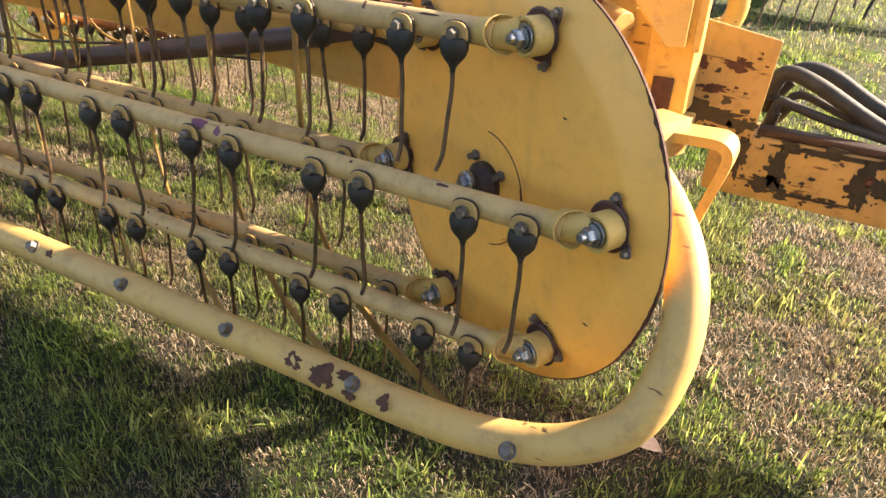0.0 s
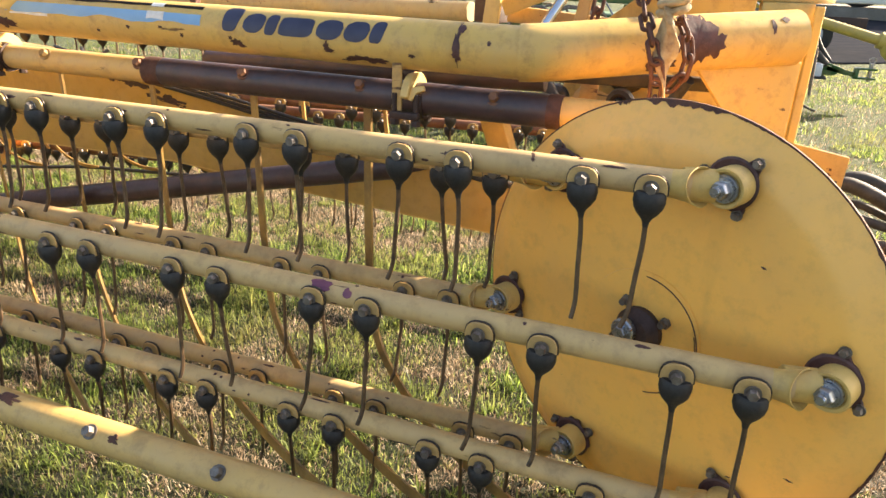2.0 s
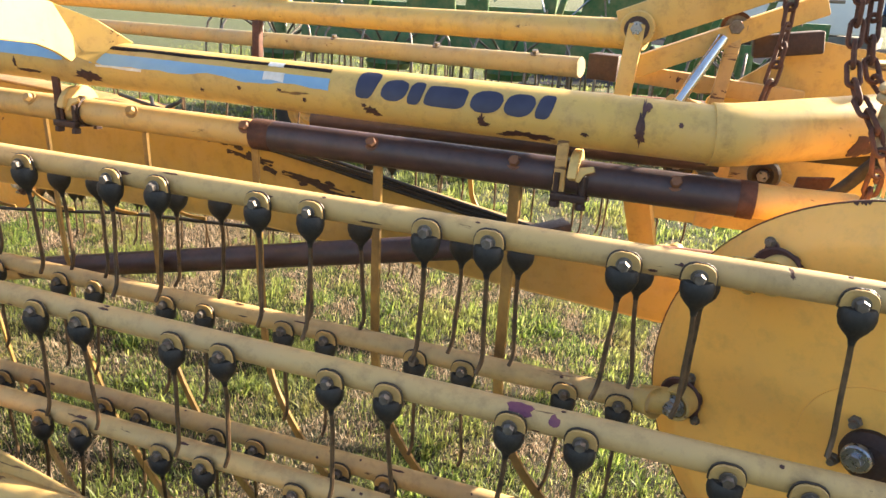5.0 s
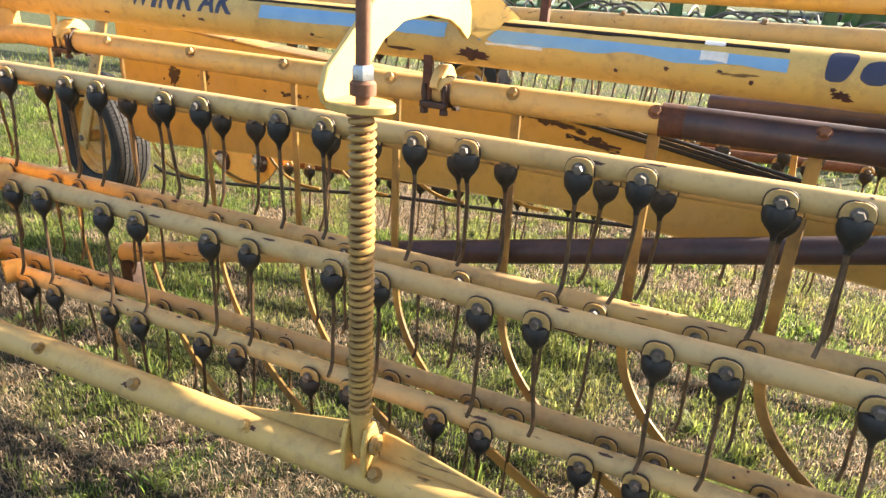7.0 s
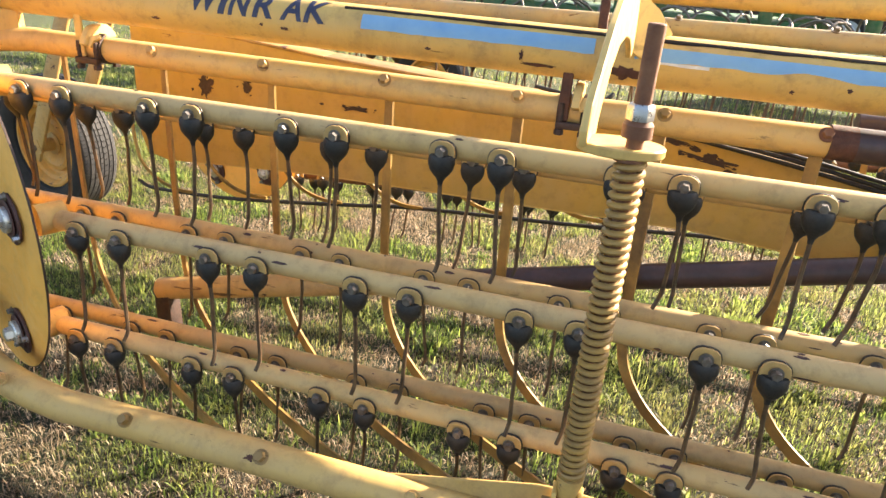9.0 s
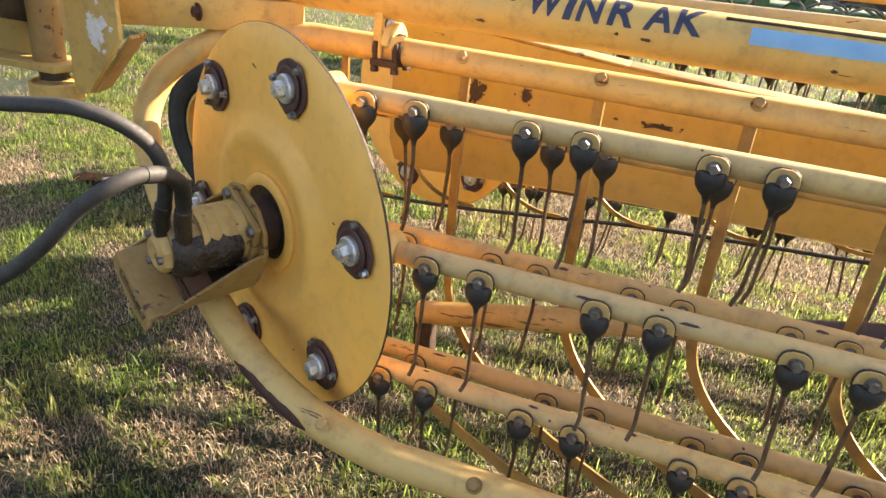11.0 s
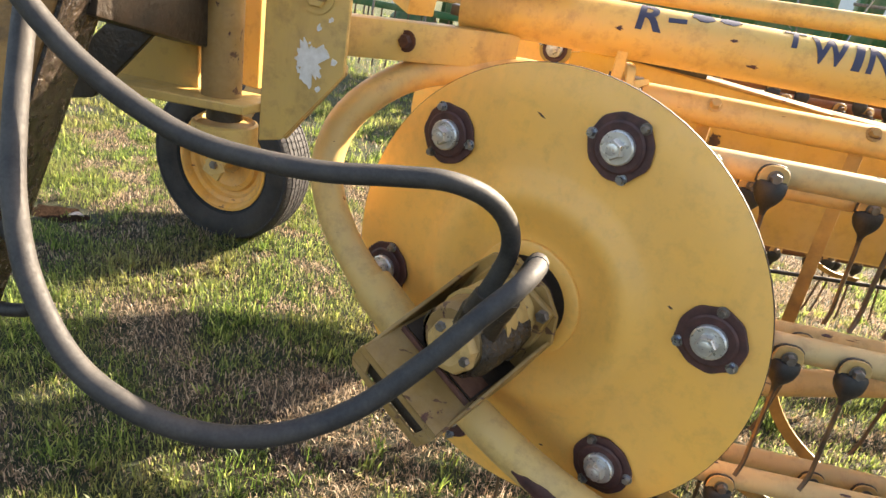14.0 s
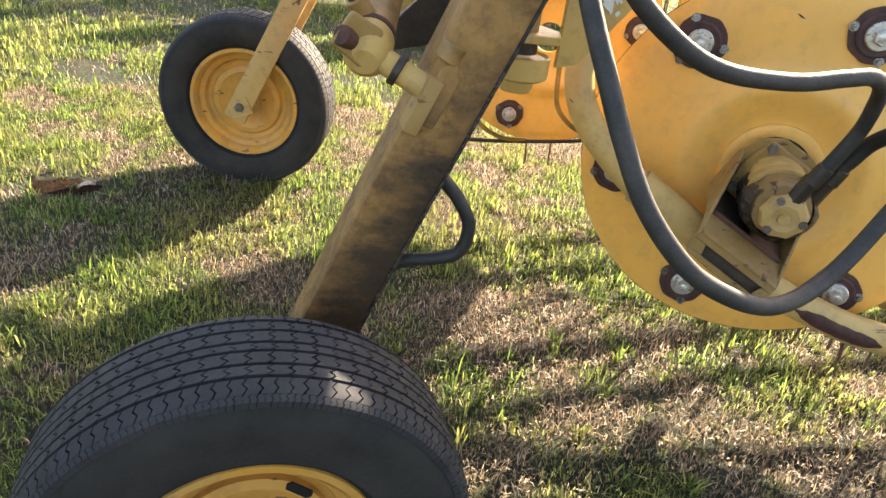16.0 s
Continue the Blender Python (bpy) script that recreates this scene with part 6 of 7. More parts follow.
# ---- wheels ----
def wheel(name, label, at, axis, r, width, rim_r, tread, tyre_name="tyre", rim_steel=None):
    """A pneumatic wheel; z of its own pose is the axle, out towards the walk."""
    a = Vector(axis).normalized()
    m = axes(at, a.cross(UP).normalized(), z=a)
    wh = thing(name, label, "wheel", m)
    h = width / 2
    prof = [(rim_r + 0.004, -h * 0.62), (rim_r + 0.02, -h * 0.82), (r * 0.80, -h), (r * 0.91, -h * 0.99), (r * 0.965, -h * 0.90), (r * 0.988, -h * 0.74)]
    crown = 7
    for i in range(crown):
        f = -0.72 + 1.44 * i / (crown - 1)
        prof.append((r * (0.990 + 0.010 * (1 - f * f)), h * f))
    prof += [(r * 0.988, h * 0.74), (r * 0.965, h * 0.90), (r * 0.91, h * 0.99), (r * 0.80, h), (rim_r + 0.02, h * 0.82), (rim_r + 0.004, h * 0.62), (rim_r - 0.01, 0), (rim_r + 0.004, -h * 0.62)]
    # under a tread the carcass takes the groove-shade colour
    ty = part(tyre_name, lathe(prof, 96), GROOVE_SHADE if tread else TYRE, wh)
    part("sidewall", lathe([(rim_r + 0.006, h * 0.64), (rim_r + 0.024, h * 0.84), (r * 0.80, h * 1.015), (r * 0.90, h * 1.01), (r * 0.955, h * 0.935), (r * 0.94, h * 0.90), (r * 0.80, h * 0.97), (rim_r + 0.03, h * 0.76), (rim_r + 0.006, h * 0.64)], 96), SIDEWALL, ty)
    if tread:
        verts, faces = [], []
        rngt = random.Random(2)
        ribs = [(-0.97, -0.68, 0.019, -0.03), (-0.61, -0.42, 0.027, 0.5), (-0.36, -0.13, 0.029, 0.1), (-0.07, 0.07, 0.027, 0.4), (0.13, 0.36, 0.029, 0.2), (0.42, 0.61, 0.027, 0.7), (0.68, 0.90, 0.019, 0.0), (0.905, 0.985, 0.0095, 0.3)]
        for b0, b1, pitch, ph in ribs:
            n = int(2 * math.pi * r / pitch)
            for i in range(n):
                t0 = 2 * math.pi * (i + ph) / n
                t1 = t0 + 2 * math.pi / n * (0.88 if abs(b0) < 0.62 else 0.86)
                zig = 2 * math.pi / n * rngt.uniform(0.22, 0.34)
                k = len(verts)
                for lay in (0.0, 1.0):
                    cells = []
                    for j in range(4):
                        f = b0 + (b1 - b0) * j / 3
                        dz = zig if j % 2 else 0.0
                        rr = r * (0.990 + 0.010 * (1 - f * f)) if abs(f) < 0.72 else r * (0.9875 - (abs(f) - 0.72) ** 2 * 0.55)
                        rr = rr - 0.004 + lay * 0.0095
                        cells += [(rr, t0 + dz, f), (rr, t1 + dz, f)]
                    verts += [(q * math.cos(t), q * math.sin(t), h * f) for q, t, f in cells]
                for j in range(3):
                    a0 = k + 8 + 2 * j
                    faces.append((a0, a0 + 1, a0 + 3, a0 + 2))
                    for e in (0, 1):
                        b_, c_ = k + 2 * j + e, k + 2 * j + 2 + e
                        faces.append((b_, c_, c_ + 8, b_ + 8) if e == 0 else (c_, b_, b_ + 8, c_ + 8))
                faces.append((k, k + 8, k + 9, k + 1))
                faces.append((k + 6, k + 7, k + 15, k + 14))
        part("tread", (verts, faces), TYRE, ty, "ribbed tread with zigzag sipes")
    rimp = [(rim_r + 0.012, h * 0.70), (rim_r + 0.010, h * 0.76), (rim_r - 0.002, h * 0.76), (rim_r - 0.012, h * 0.66), (rim_r - 0.018, h * 0.45), (rim_r - 0.035, h * 0.38), (rim_r - 0.045, h * 0.20), (rim_r - 0.06, h * 0.16),
            (rim_r * 0.66, h * 0.30), (rim_r * 0.56, h * 0.34), (rim_r * 0.40, h * 0.20), (0.05, h * 0.20), (0.05, h * 0.10), (rim_r * 0.40, h * 0.10), (rim_r * 0.7, h * 0.08), (rim_r - 0.02, 0.0), (rim_r - 0.01, -h * 0.7), (rim_r + 0.012, -h * 0.72)]
    part("rim", lathe(rimp, 64), rim_steel or RIM_PAINT, wh, "" if rim_steel else "yellow pressed steel rim")
    hubq = part("hub", lathe([(0, h * 0.9), (0.026, h * 0.88), (0.032, h * 0.8), (0.034, h * 0.3), (0.055, h * 0.26), (0.055, h * 0.1), (0, h * 0.1)], 28), YELLOW_WORN, wh)
    for i in range(5 if tread == "ribs" else 0):
        t = 2 * math.pi * i / 5 + 0.3
        part("wheel_nut", hexbolt(0.012, 0.016), STEEL_OLD, wh, "", Matrix.Translation((0.07 * math.cos(t), 0.07 * math.sin(t), h * 0.2)))
    # no holes are cut: black plates give the dark of the hand slots
    for i in range(4 if tread == "ribs" else 0):
        t = 2 * math.pi * i / 4 + 0.9
        part("rim_slot", plate([(-0.02, -0.008), (0.02, -0.008), (0.024, 0.0), (0.02, 0.008), (-0.02, 0.008), (-0.024, 0)], 0.003, Matrix.Translation((rim_r * 0.62 * math.cos(t), rim_r * 0.62 * math.sin(t), h * 0.325)) @ Matrix.Rotation(t + math.pi / 2, 4, "Z"), 0.0), GROOVE_SHADE, wh, "black plate drawn for the dark of a hand slot")
    return wh


wheel("transport_wheel", "black ribbed road tyre on a yellow steel rim", (-3.588, 0.325, 0.298), (0.10, -0.995, 0), 0.332, 0.19, 0.176, "ribs")
wheel("transport_wheel", "black smooth-worn tyre on a yellow steel rim standing in the grass", (-3.757, 2.365, 0.334), (-0.22, -0.975, 0), 0.336, 0.19, 0.203, True)
fork = thing("caster_fork", "flat yellow fork arm bolted to the caster wheel's axle", "fork", (-3.757, 2.24, 0.334))
FD = Vector((-0.22, -0.975, 0)).normalized()
for s in (0.105, -0.12):
    a, b = Vector((-3.757, 2.365, 0.332)) + FD * s, Vector((-3.425, 2.323, 1.02)) + FD * s
    wpart("fork_arm", bar_box(a + (a - b).normalized() * 0.06, b, 0.016, 0.085, (b - a).cross(FD), 0.004), YELLOW_WORN, fork)
wpart("fork_crown", bar_box(Vector((-3.425, 2.323, 1.01)) + FD * 0.13, Vector((-3.425, 2.323, 1.01)) - FD * 0.14, 0.08, 0.06), YELLOW, fork)
wpart("axle_nut", xf(hexbolt(0.018, 0.02), along(Vector((-3.757, 2.365, 0.332)) + FD * 0.113, Vector((-3.757, 2.365, 0.332)) + FD)), STEEL_OLD, fork)
wpart("axle_tab", xf(plate([(-0.04, -0.04), (0.04, -0.04), (0.04, 0.03), (-0.04, 0.03)], 0.006), axes(Vector((-3.757, 2.365, 0.332)) + FD * 0.115, (0.9, -0.2, 0.4), z=FD)), YELLOW_WORN, fork)
wpart("fork_stem", rod((-3.425, 2.323, 1.02), (-3.43, 2.35, 1.34), 0.035), YELLOW, fork)
wpart("stem_arm", bar_box((-3.43, 2.35, 1.31), (-2.90, 1.62, 1.15), 0.08, 0.09), YELLOW, fork)


# ---- the far half of the rake ----
FAR_MOVE = Matrix.Translation((-2.392, 2.146, 0.0)) @ Matrix.Rotation(radians(8.5), 4, "Z") @ Matrix.Translation((2.274, -0.812, 0.0))
for k in range(6):
    tine_bar(k, 31 + k, RUST_RED, FAR_MOVE)
far_disc = reel_disc(REEL_L, 0.069, "yellow steel end disc of the far reel with rusted flanges", 0.034, True)
far_disc.matrix_basis = FAR_MOVE @ far_disc.matrix_basis
# the disc face stands in shadow, so it gets the shaded yellow
far_disc.children[0].data.materials[0] = YELLOW_SHADED
side_beam = thing("side_beam", "long yellow plate beam with a tapered top edge and black scuffs", "frame beam", (-1.0, 1.5, 0.8))
poly = [(-2.49, 0.76), (-2.47, 0.70), (-2.40, 0.685), (-1.9, 0.715), (-0.8, 0.73), (-0.4, 0.70), (0.52, 0.645), (0.52, 0.755), (-0.36, 0.90), (-1.1, 1.015), (-1.85, 1.061), (-2.42, 1.115), (-2.49, 1.10), (-2.49, 0.88)]
wpart("web", plate(poly, 0.012, axes((0, 1.465, 0), (1, 0, 0), z=(0, -1, 0))), YELLOW_SHADED, side_beam)
wpart("top_flange", join(bar_box((-2.44, 1.50, 1.118), (-1.85, 1.50, 1.063), 0.09, 0.010), bar_box((-1.85, 1.50, 1.063), (-1.1, 1.50, 1.018), 0.09, 0.010), bar_box((-1.1, 1.485, 1.018), (0.52, 1.485, 0.758), 0.05, 0.010)), OCHRE, side_beam, "worn top flange")
wpart("bottom_flange", sweep([(-2.40, 1.50, 0.688), (-1.9, 1.50, 0.716), (-0.8, 1.50, 0.73), (-0.4, 1.50, 0.70), (0.52, 1.50, 0.645)], [(-0.04, -0.004), (0.04, -0.004), (0.04, 0.004), (-0.04, 0.004)], True, (0, 0, 1)), YELLOW, side_beam)
for x, z, sx, sz, seed in ((-2.235, 0.945, 0.05, 0.06, 31), (-2.10, 0.955, 0.03, 0.035, 32), (-0.92, 0.965, 0.20, 0.014, 33), (-0.78, 0.92, 0.14, 0.018, 34), (-0.60, 0.88, 0.18, 0.022, 35), (-0.45, 0.845, 0.16, 0.016, 36), (-1.75, 0.93, 0.10, 0.012, 38)):
    wpart("scuff", scuff(sx, sz, seed, axes((x, 1.4585, z), (1, 0, -0.16 if x > -1.2 else 0), z=(0, -1, 0))), RUST_DARK, side_beam, "ragged dark scuff")
# black bar stands for the shadowed hollow over the flange
wpart("rubber_strip", bar_box((-2.80, 1.475, 1.150), (-2.16, 1.475, 1.106), 0.05, 0.026), RUBBER, side_beam, "black strip drawn for the shaded hollow above the top flange")
for i in range(3):
    c = thing("cable", "thin black hose lying along the beam", "cable", (-1.1, 1.44, 1.0), "cables on the beam")
    wpart("hose", sweep(catmull([(-1.25 + 0.1 * i, 1.49 + 0.012 * i, 1.048), (-1.05, 1.44 + 0.012 * i, 1.030 - 0.012 * i), (-0.6, 1.44, 0.965 - 0.012 * i), (-0.1, 1.445, 0.875 - 0.01 * i), (0.35, 1.45, 0.80), (0.6, 1.5, 0.80)], 6), 0.0055), RUBBER, c)
rear_pipe = thing("rear_pipe", "dark maroon pipe lying behind the guard pipe", "pipe", (-0.1, 1.32, 1.09))
wpart("pipe", rod((-0.52, 1.335, 1.078), (0.42, 1.31, 1.102), 0.024, 24), MAROON, rear_pipe)
brace = thing("brace_pipe", "dark maroon brace pipe with a yellow foot end", "brace pipe", (-1.0, 1.25, 0.6))
wpart("pipe", rod((-1.42, 1.225, 0.555), (0.03, 1.331, 0.847), 0.032, 24), MAROON, brace)
wpart("upper_end", bar_box((-0.02, 1.325, 0.838), (0.12, 1.42, 0.868), 0.05, 0.05), RUST_DARK, brace, "rusty pinned upper end")
wpart("foot_end", rod((-2.24, 1.165, 0.392), (-1.42, 1.225, 0.555), 0.0325, 24), YELLOW_WORN, brace, "yellow painted end")
wpart("foot", bar_box((-2.22, 1.165, 0.39), (-2.215, 1.165, 0.26), 0.05, 0.05, (1, 0, 0)), RUST_DARK, brace, "short rusty foot")

upper = thing("lift_beam", "long round yellow lift beam with a welded lug", "lift beam", (-1.0, 2.0, 1.29))
UA, UB = Vector((0.22, 1.655, 1.318)), Vector((-4.2, 3.20, 1.200))
wpart("tube", rod(UB, UA, 0.037, 28), YELLOW, upper)
ud = (UA - UB).normalized()
wpart("lug", plate([(-0.12, 0.02), (0.12, 0.02), (0.05, 0.13), (0.0, 0.15), (-0.04, 0.14)], 0.02, axes(Vector((-1.12, 2.128, 1.282)), ud, y=(0, 0, 1))), YELLOW, upper)
wpart("hanger", bar_box((-1.14, 2.07, 1.25), (-1.135, 2.05, 1.12), 0.03, 0.03, (1, 0, 0)), RUST, upper, "rusty hanger strap")
wpart("pivot_eye", xf(lathe([(0, -0.02), (0.040, -0.02), (0.043, -0.016), (0.043, 0.016), (0.040, 0.02), (0, 0.02)], 28), along((0.199, 1.655, 1.332), (0.199, 1.0, 1.332))), YELLOW, upper, "round pivot eye")
wpart("pivot_ring", xf(lathe([(0.018, 0.020), (0.030, 0.020), (0.030, 0.025), (0.018, 0.026), (0.018, 0.020)], 24), along((0.199, 1.655, 1.332), (0.199, 1.0, 1.332))), RUST_DARK, upper, "dark greasy ring")
bolt_at(upper, (0.199, 1.633, 1.332), (0, -1, 0), 0.015, ZINC)
wpart("rising_arm", bar_box((0.16, 1.668, 1.325), (1.30, 1.72, 1.80), 0.04, 0.096), YELLOW, upper)
wpart("lower_arm", bar_box((0.20, 1.700, 1.235), (0.62, 1.755, 1.415), 0.04, 0.052), YELLOW, upper)
wpart("far_eye", xf(lathe([(0, -0.02), (0.034, -0.02), (0.036, 0.018), (0, 0.02)], 24), along((0.428, 1.738, 1.350), (0.428, 1.0, 1.350))), RUST, upper, "rusty pivot eye")
bolt_at(upper, (0.428, 1.716, 1.350), (0, -1, 0), 0.018, STEEL_OLD)
wpart("drop_link", bar_box((0.199, 1.640, 1.345), (0.188, 1.615, 1.165), 0.022, 0.042, (1, 0, 0)), YELLOW, upper)
wpart("side_post", bar_box((0.432, 1.725, 1.335), (0.412, 1.690, 1.160), 0.022, 0.034, (1, 0, 0)), YELLOW_WORN, upper)
wpart("rust_block", box(0.16, 0.06, 0.055, 0.006, Matrix.Translation((0.56, 1.80, 1.315)) @ Matrix.Rotation(-0.15, 4, "Y")), RUST_DARK, upper, "dark rusty slide block")
wpart("cross_rail", bar_box((0.20, 1.76, 1.215), (0.62, 1.78, 1.185), 0.03, 0.045), YELLOW_WORN, upper)

tie = thing("far_tube", "weathered pale yellow tube of the far basket", "tube", (-1.0, 2.3, 1.1))
wpart("tube", rod((-4.0, 3.24, 1.065), (0.045, 1.89, 1.205), 0.030, 24), WEATHERED, tie)
wpart("clamp", bar_box((0.075, 1.88, 1.215), (0.16, 1.86, 1.215), 0.07, 0.07), RUST_DARK, tie, "greasy dark clamp")
for x in (-0.9, -0.45, -0.1):
    bolt_at(tie, (x, 1.89 - (x - 0.045) * 0.334 - 0.008, 1.205 + (x - 0.045) * 0.0346 + 0.027), (0, -0.3, 1), 0.010)
lift_cyl = thing("lift_cylinder", "hydraulic lift cylinder with a bright chrome rod", "cylinder", (0.4, 1.75, 1.15))
wpart("rod", rod((0.322, 1.615, 1.170), (0.402, 1.695, 1.325), 0.014), CHROME, lift_cyl, "bright chrome piston rod")
wpart("barrel", rod((0.30, 1.74, 1.14), (0.82, 1.95, 1.02), 0.035), YELLOW, lift_cyl)
rear = thing("rear_plate", "yellow rear frame plate with a dark greasy hub", "frame plate", (0.55, 1.85, 1.1))
wpart("plate", plate([(0.30, 0.80), (0.85, 0.80), (0.85, 1.30), (0.62, 1.33), (0.40, 1.16)], 0.014, axes((0, 1.86, 0), (1, 0, 0), z=(0, -1, 0))), YELLOW, rear)
wpart("hub", xf(lathe([(0, 0), (0.055, 0), (0.06, 0.02), (0.04, 0.05), (0, 0.052)], 28), along((0.545, 1.85, 1.07), (0.545, 1.0, 1.07))), GREASE, rear, "greasy dark hub")
wpart("side_bracket", bar_box((0.26, 1.44, 1.0), (0.30, 1.50, 0.83), 0.05, 0.06, (1, 0, 0)), YELLOW, rear)
# dark bar added to draw the shadow under the beam
wpart("cross_bar", bar_box((0.28, 1.62, 1.072), (0.80, 1.63, 1.082), 0.03, 0.034), GREASE, rear, "near-black bar drawn for the shadow under the beam")
for hx, hy, hz, hr in ((0.357, 1.79, 0.986, 0.040), (0.557, 1.66, 1.012, 0.036)):
    wpart("bearing", xf(lathe([(0.014, 0.0), (hr, 0.0), (hr + 0.004, 0.012), (hr, 0.026), (hr - 0.010, 0.030), (0.014, 0.020), (0.014, 0.0)], 28), along((hx, hy, hz), (hx - 0.25, hy - 1, hz))), GREASE, rear, "greasy bearing")
    bolt_at(rear, Vector((hx, hy, hz)) + Vector((-0.25, -1, 0)).normalized() * 0.012, (-0.25, -1, 0), 0.016, ZINC, 0.02)
wpart("rusty_bracket", plate([(-0.06, -0.03), (0.05, -0.04), (0.07, 0.0), (0.02, 0.012), (0.03, 0.04), (-0.05, 0.035)], 0.012, axes((0.66, 1.55, 1.005), (1, 0.2, 0), z=(0, -1, 0))), RUST, rear, "rusty bent bracket")
wpart("drop_arm", bar_box((0.46, 1.72, 1.06), (0.44, 1.70, 0.84), 0.014, 0.05, (1, 0, 0)), YELLOW_WORN, rear)
h = thing("hydraulic_hose", "black hose hanging behind the disc", "hose", (0.55, 1.48, 1.05), "hydraulic hoses")
wpart("hose", sweep(catmull([(0.72, 1.40, 1.12), (0.66, 1.46, 1.02), (0.55, 1.50, 0.96), (0.42, 1.50, 1.02), (0.35, 1.55, 1.12)], 6), 0.014), HOSE, h)
wire = thing("far_guard_rod", "thin dark guard rod with curved strippers under the far tines", "guard rod", (-1.5, 2.0, 0.5))
wpart("rod", sweep(catmull([(-2.98, 2.0, 0.366), (-2.9, 2.0, 0.342), (-2.6, 2.0, 0.350), (-2.35, 2.0, 0.373), (-2.0, 2.0, 0.415), (-1.74, 2.0, 0.447), (-1.3, 2.0, 0.475), (-1.016, 2.0, 0.494), (-0.62, 2.0, 0.526), (0.1, 2.0, 0.55)], 6), 0.0075), RUBBER, wire)
for i in range(-2, 7):
    x, z = -2.28 + 0.333 * i, 0.402 + 0.033 * i
    line = catmull([(x - 0.01, 1.97, z + 0.33), (x, 1.97, z + 0.20), (x + 0.02, 1.97, z + 0.125), (x + 0.085, 1.975, z + 0.06), (x + 0.165, 1.985, z + 0.025), (x + 0.25, 1.995, z + 0.018)], 4)
    wpart("stripper_strap", sweep(line, [(-0.0025, -0.009), (0.0025, -0.009), (0.0025, 0.009), (-0.0025, 0.009)], True, (0.9, -0.3, 0.3)), STRAP, wire, "thin curved stripper strap")


# ---- machines standing beyond ----
def hay_machine():
    g = thing("green_tedder", "parked green hay tedder with steel tines", "farm machine", (-1.0, 7.0, 0.8))
    wpart("main_frame", bar_box((-8.6, 6.8, 1.06), (1.6, 7.3, 1.18), 0.16, 0.16), GREEN, g)
    wpart("deck", bar_box((-3.6, 7.1, 0.80), (0.4, 7.2, 0.82), 0.8, 0.25, (0, 0, 1), 0.03), GREEN, g)
    for i, x in enumerate((-3.9, -2.6, -1.3, 0.0, 0.9)):
        wpart("gear_case", xf(lathe([(0, 0), (0.22, 0), (0.24, 0.06), (0.16, 0.16), (0.07, 0.22), (0.06, 0.5), (0, 0.5)], 20), Matrix.Translation((x, 6.8, 0.55))), GREEN, g)
        wpart("upright", bar_box((x + 0.3, 7.0, 0.6), (x + 0.35, 7.05, 1.75), 0.10, 0.14 + 0.1 * (i % 2), (1, 0, 0)), GREEN, g)
        for j in range(10):
            t = 2 * math.pi * j / 10 + i
            c = Vector((x, 6.8, 0.75))
            d = Vector((math.cos(t), math.sin(t), 0))
            wpart("tine_arm", sweep(catmull([c + d * 0.1, c + d * 0.5 + Vector((0, 0, 0.25)), c + d * 0.75 + Vector((0, 0, 0.15)), c + d * 0.8 - Vector((0, 0, 0.35))], 3), 0.012), STEEL_OLD, g)
    for i in range(44):
        x = -4.4 + 0.13 * i
        wpart("tine", sweep([(x, 6.4, 0.70), (x, 6.38, 0.45), (x - 0.02, 6.30, 0.16)], 0.008), WIRE, g)
    wpart("tine_rail", bar_box((-4.5, 6.42, 0.72), (1.4, 6.42, 0.74), 0.06, 0.06), GREEN, g)
    rg = random.Random(21)
    for i in range(70):
        x, z = rg.uniform(-5.6, 1.2), rg.uniform(1.05, 1.9)
        a, ln = rg.gauss(1.1, 0.5) * rg.choice((-1, 1)), rg.uniform(0.3, 0.7)
        p = Vector((x, 7.0 + rg.uniform(-0.4, 0.5), z))
        wpart("spring_wire", sweep(catmull([p, p + Vector((math.cos(a) * ln * 0.5, 0.05, math.sin(a) * ln * 0.5 + 0.04)), p + Vector((math.cos(a) * ln, 0.0, math.sin(a) * ln))], 3), [(0.009 * math.cos(t), 0.009 * math.sin(t)) for t in (2 * math.pi * j / 5 for j in range(5))]), ZINC if i % 3 else STEEL_OLD, g)
    for x, w in ((-4.3, 0.5), (-3.4, 0.3), (-2.2, 0.55), (-1.7, 0.25), (-0.3, 0.72)):
        wpart("hood_panel", plate([(-w / 2, 0), (w / 2, 0), (w * 0.42, 0.75), (-w * 0.38, 0.8)], 0.05, axes((x, 6.95, 1.05), (1, 0.05, 0), z=(0, -1, 0)), 0.01), GREEN, g)
    for x in (-0.95, 0.15, 0.5, 0.9, -3.0):
        wpart("strut", bar_box((x, 6.9, 0.8), (x + 0.28, 7.0, 1.95), 0.06, 0.06, (1, 0, 0)), GREEN, g)
    wpart("hand_rail", bar_box((0.1, 6.8, 1.42), (1.6, 6.85, 1.46), 0.03, 0.03), STEEL_OLD, g)


hay_machine()
# a parked implement's tongue with its drive shaft
tongue = thing("implement_tongue", "green implement tongue with a pin hitch at its tip", "drawbar", (1.5, 8.3, 0.4))
wpart("side_plate", plate([(0.15, -0.03), (0.45, -0.03), (0.6, 0.18), (1.0, 0.25), (1.63, 0.34), (2.08, 0.385), (2.12, 0.44), (2.02, 0.47), (1.46, 0.70), (1.01, 0.84), (0.2, 1.10)], 0.05, axes((0, 8.3, 0), (1, 0, 0), z=(0, -1, 0)), 0.006), GREEN, tongue)
wpart("top_edge", bar_box((0.2, 8.27, 1.10), (2.14, 8.27, 0.45), 0.07, 0.022), GREEN, tongue, "bright upper edge flange")
wpart("hitch_bar", bar_box((1.98, 8.3, 0.455), (2.26, 8.3, 0.405), 0.05, 0.05), GREEN, tongue)
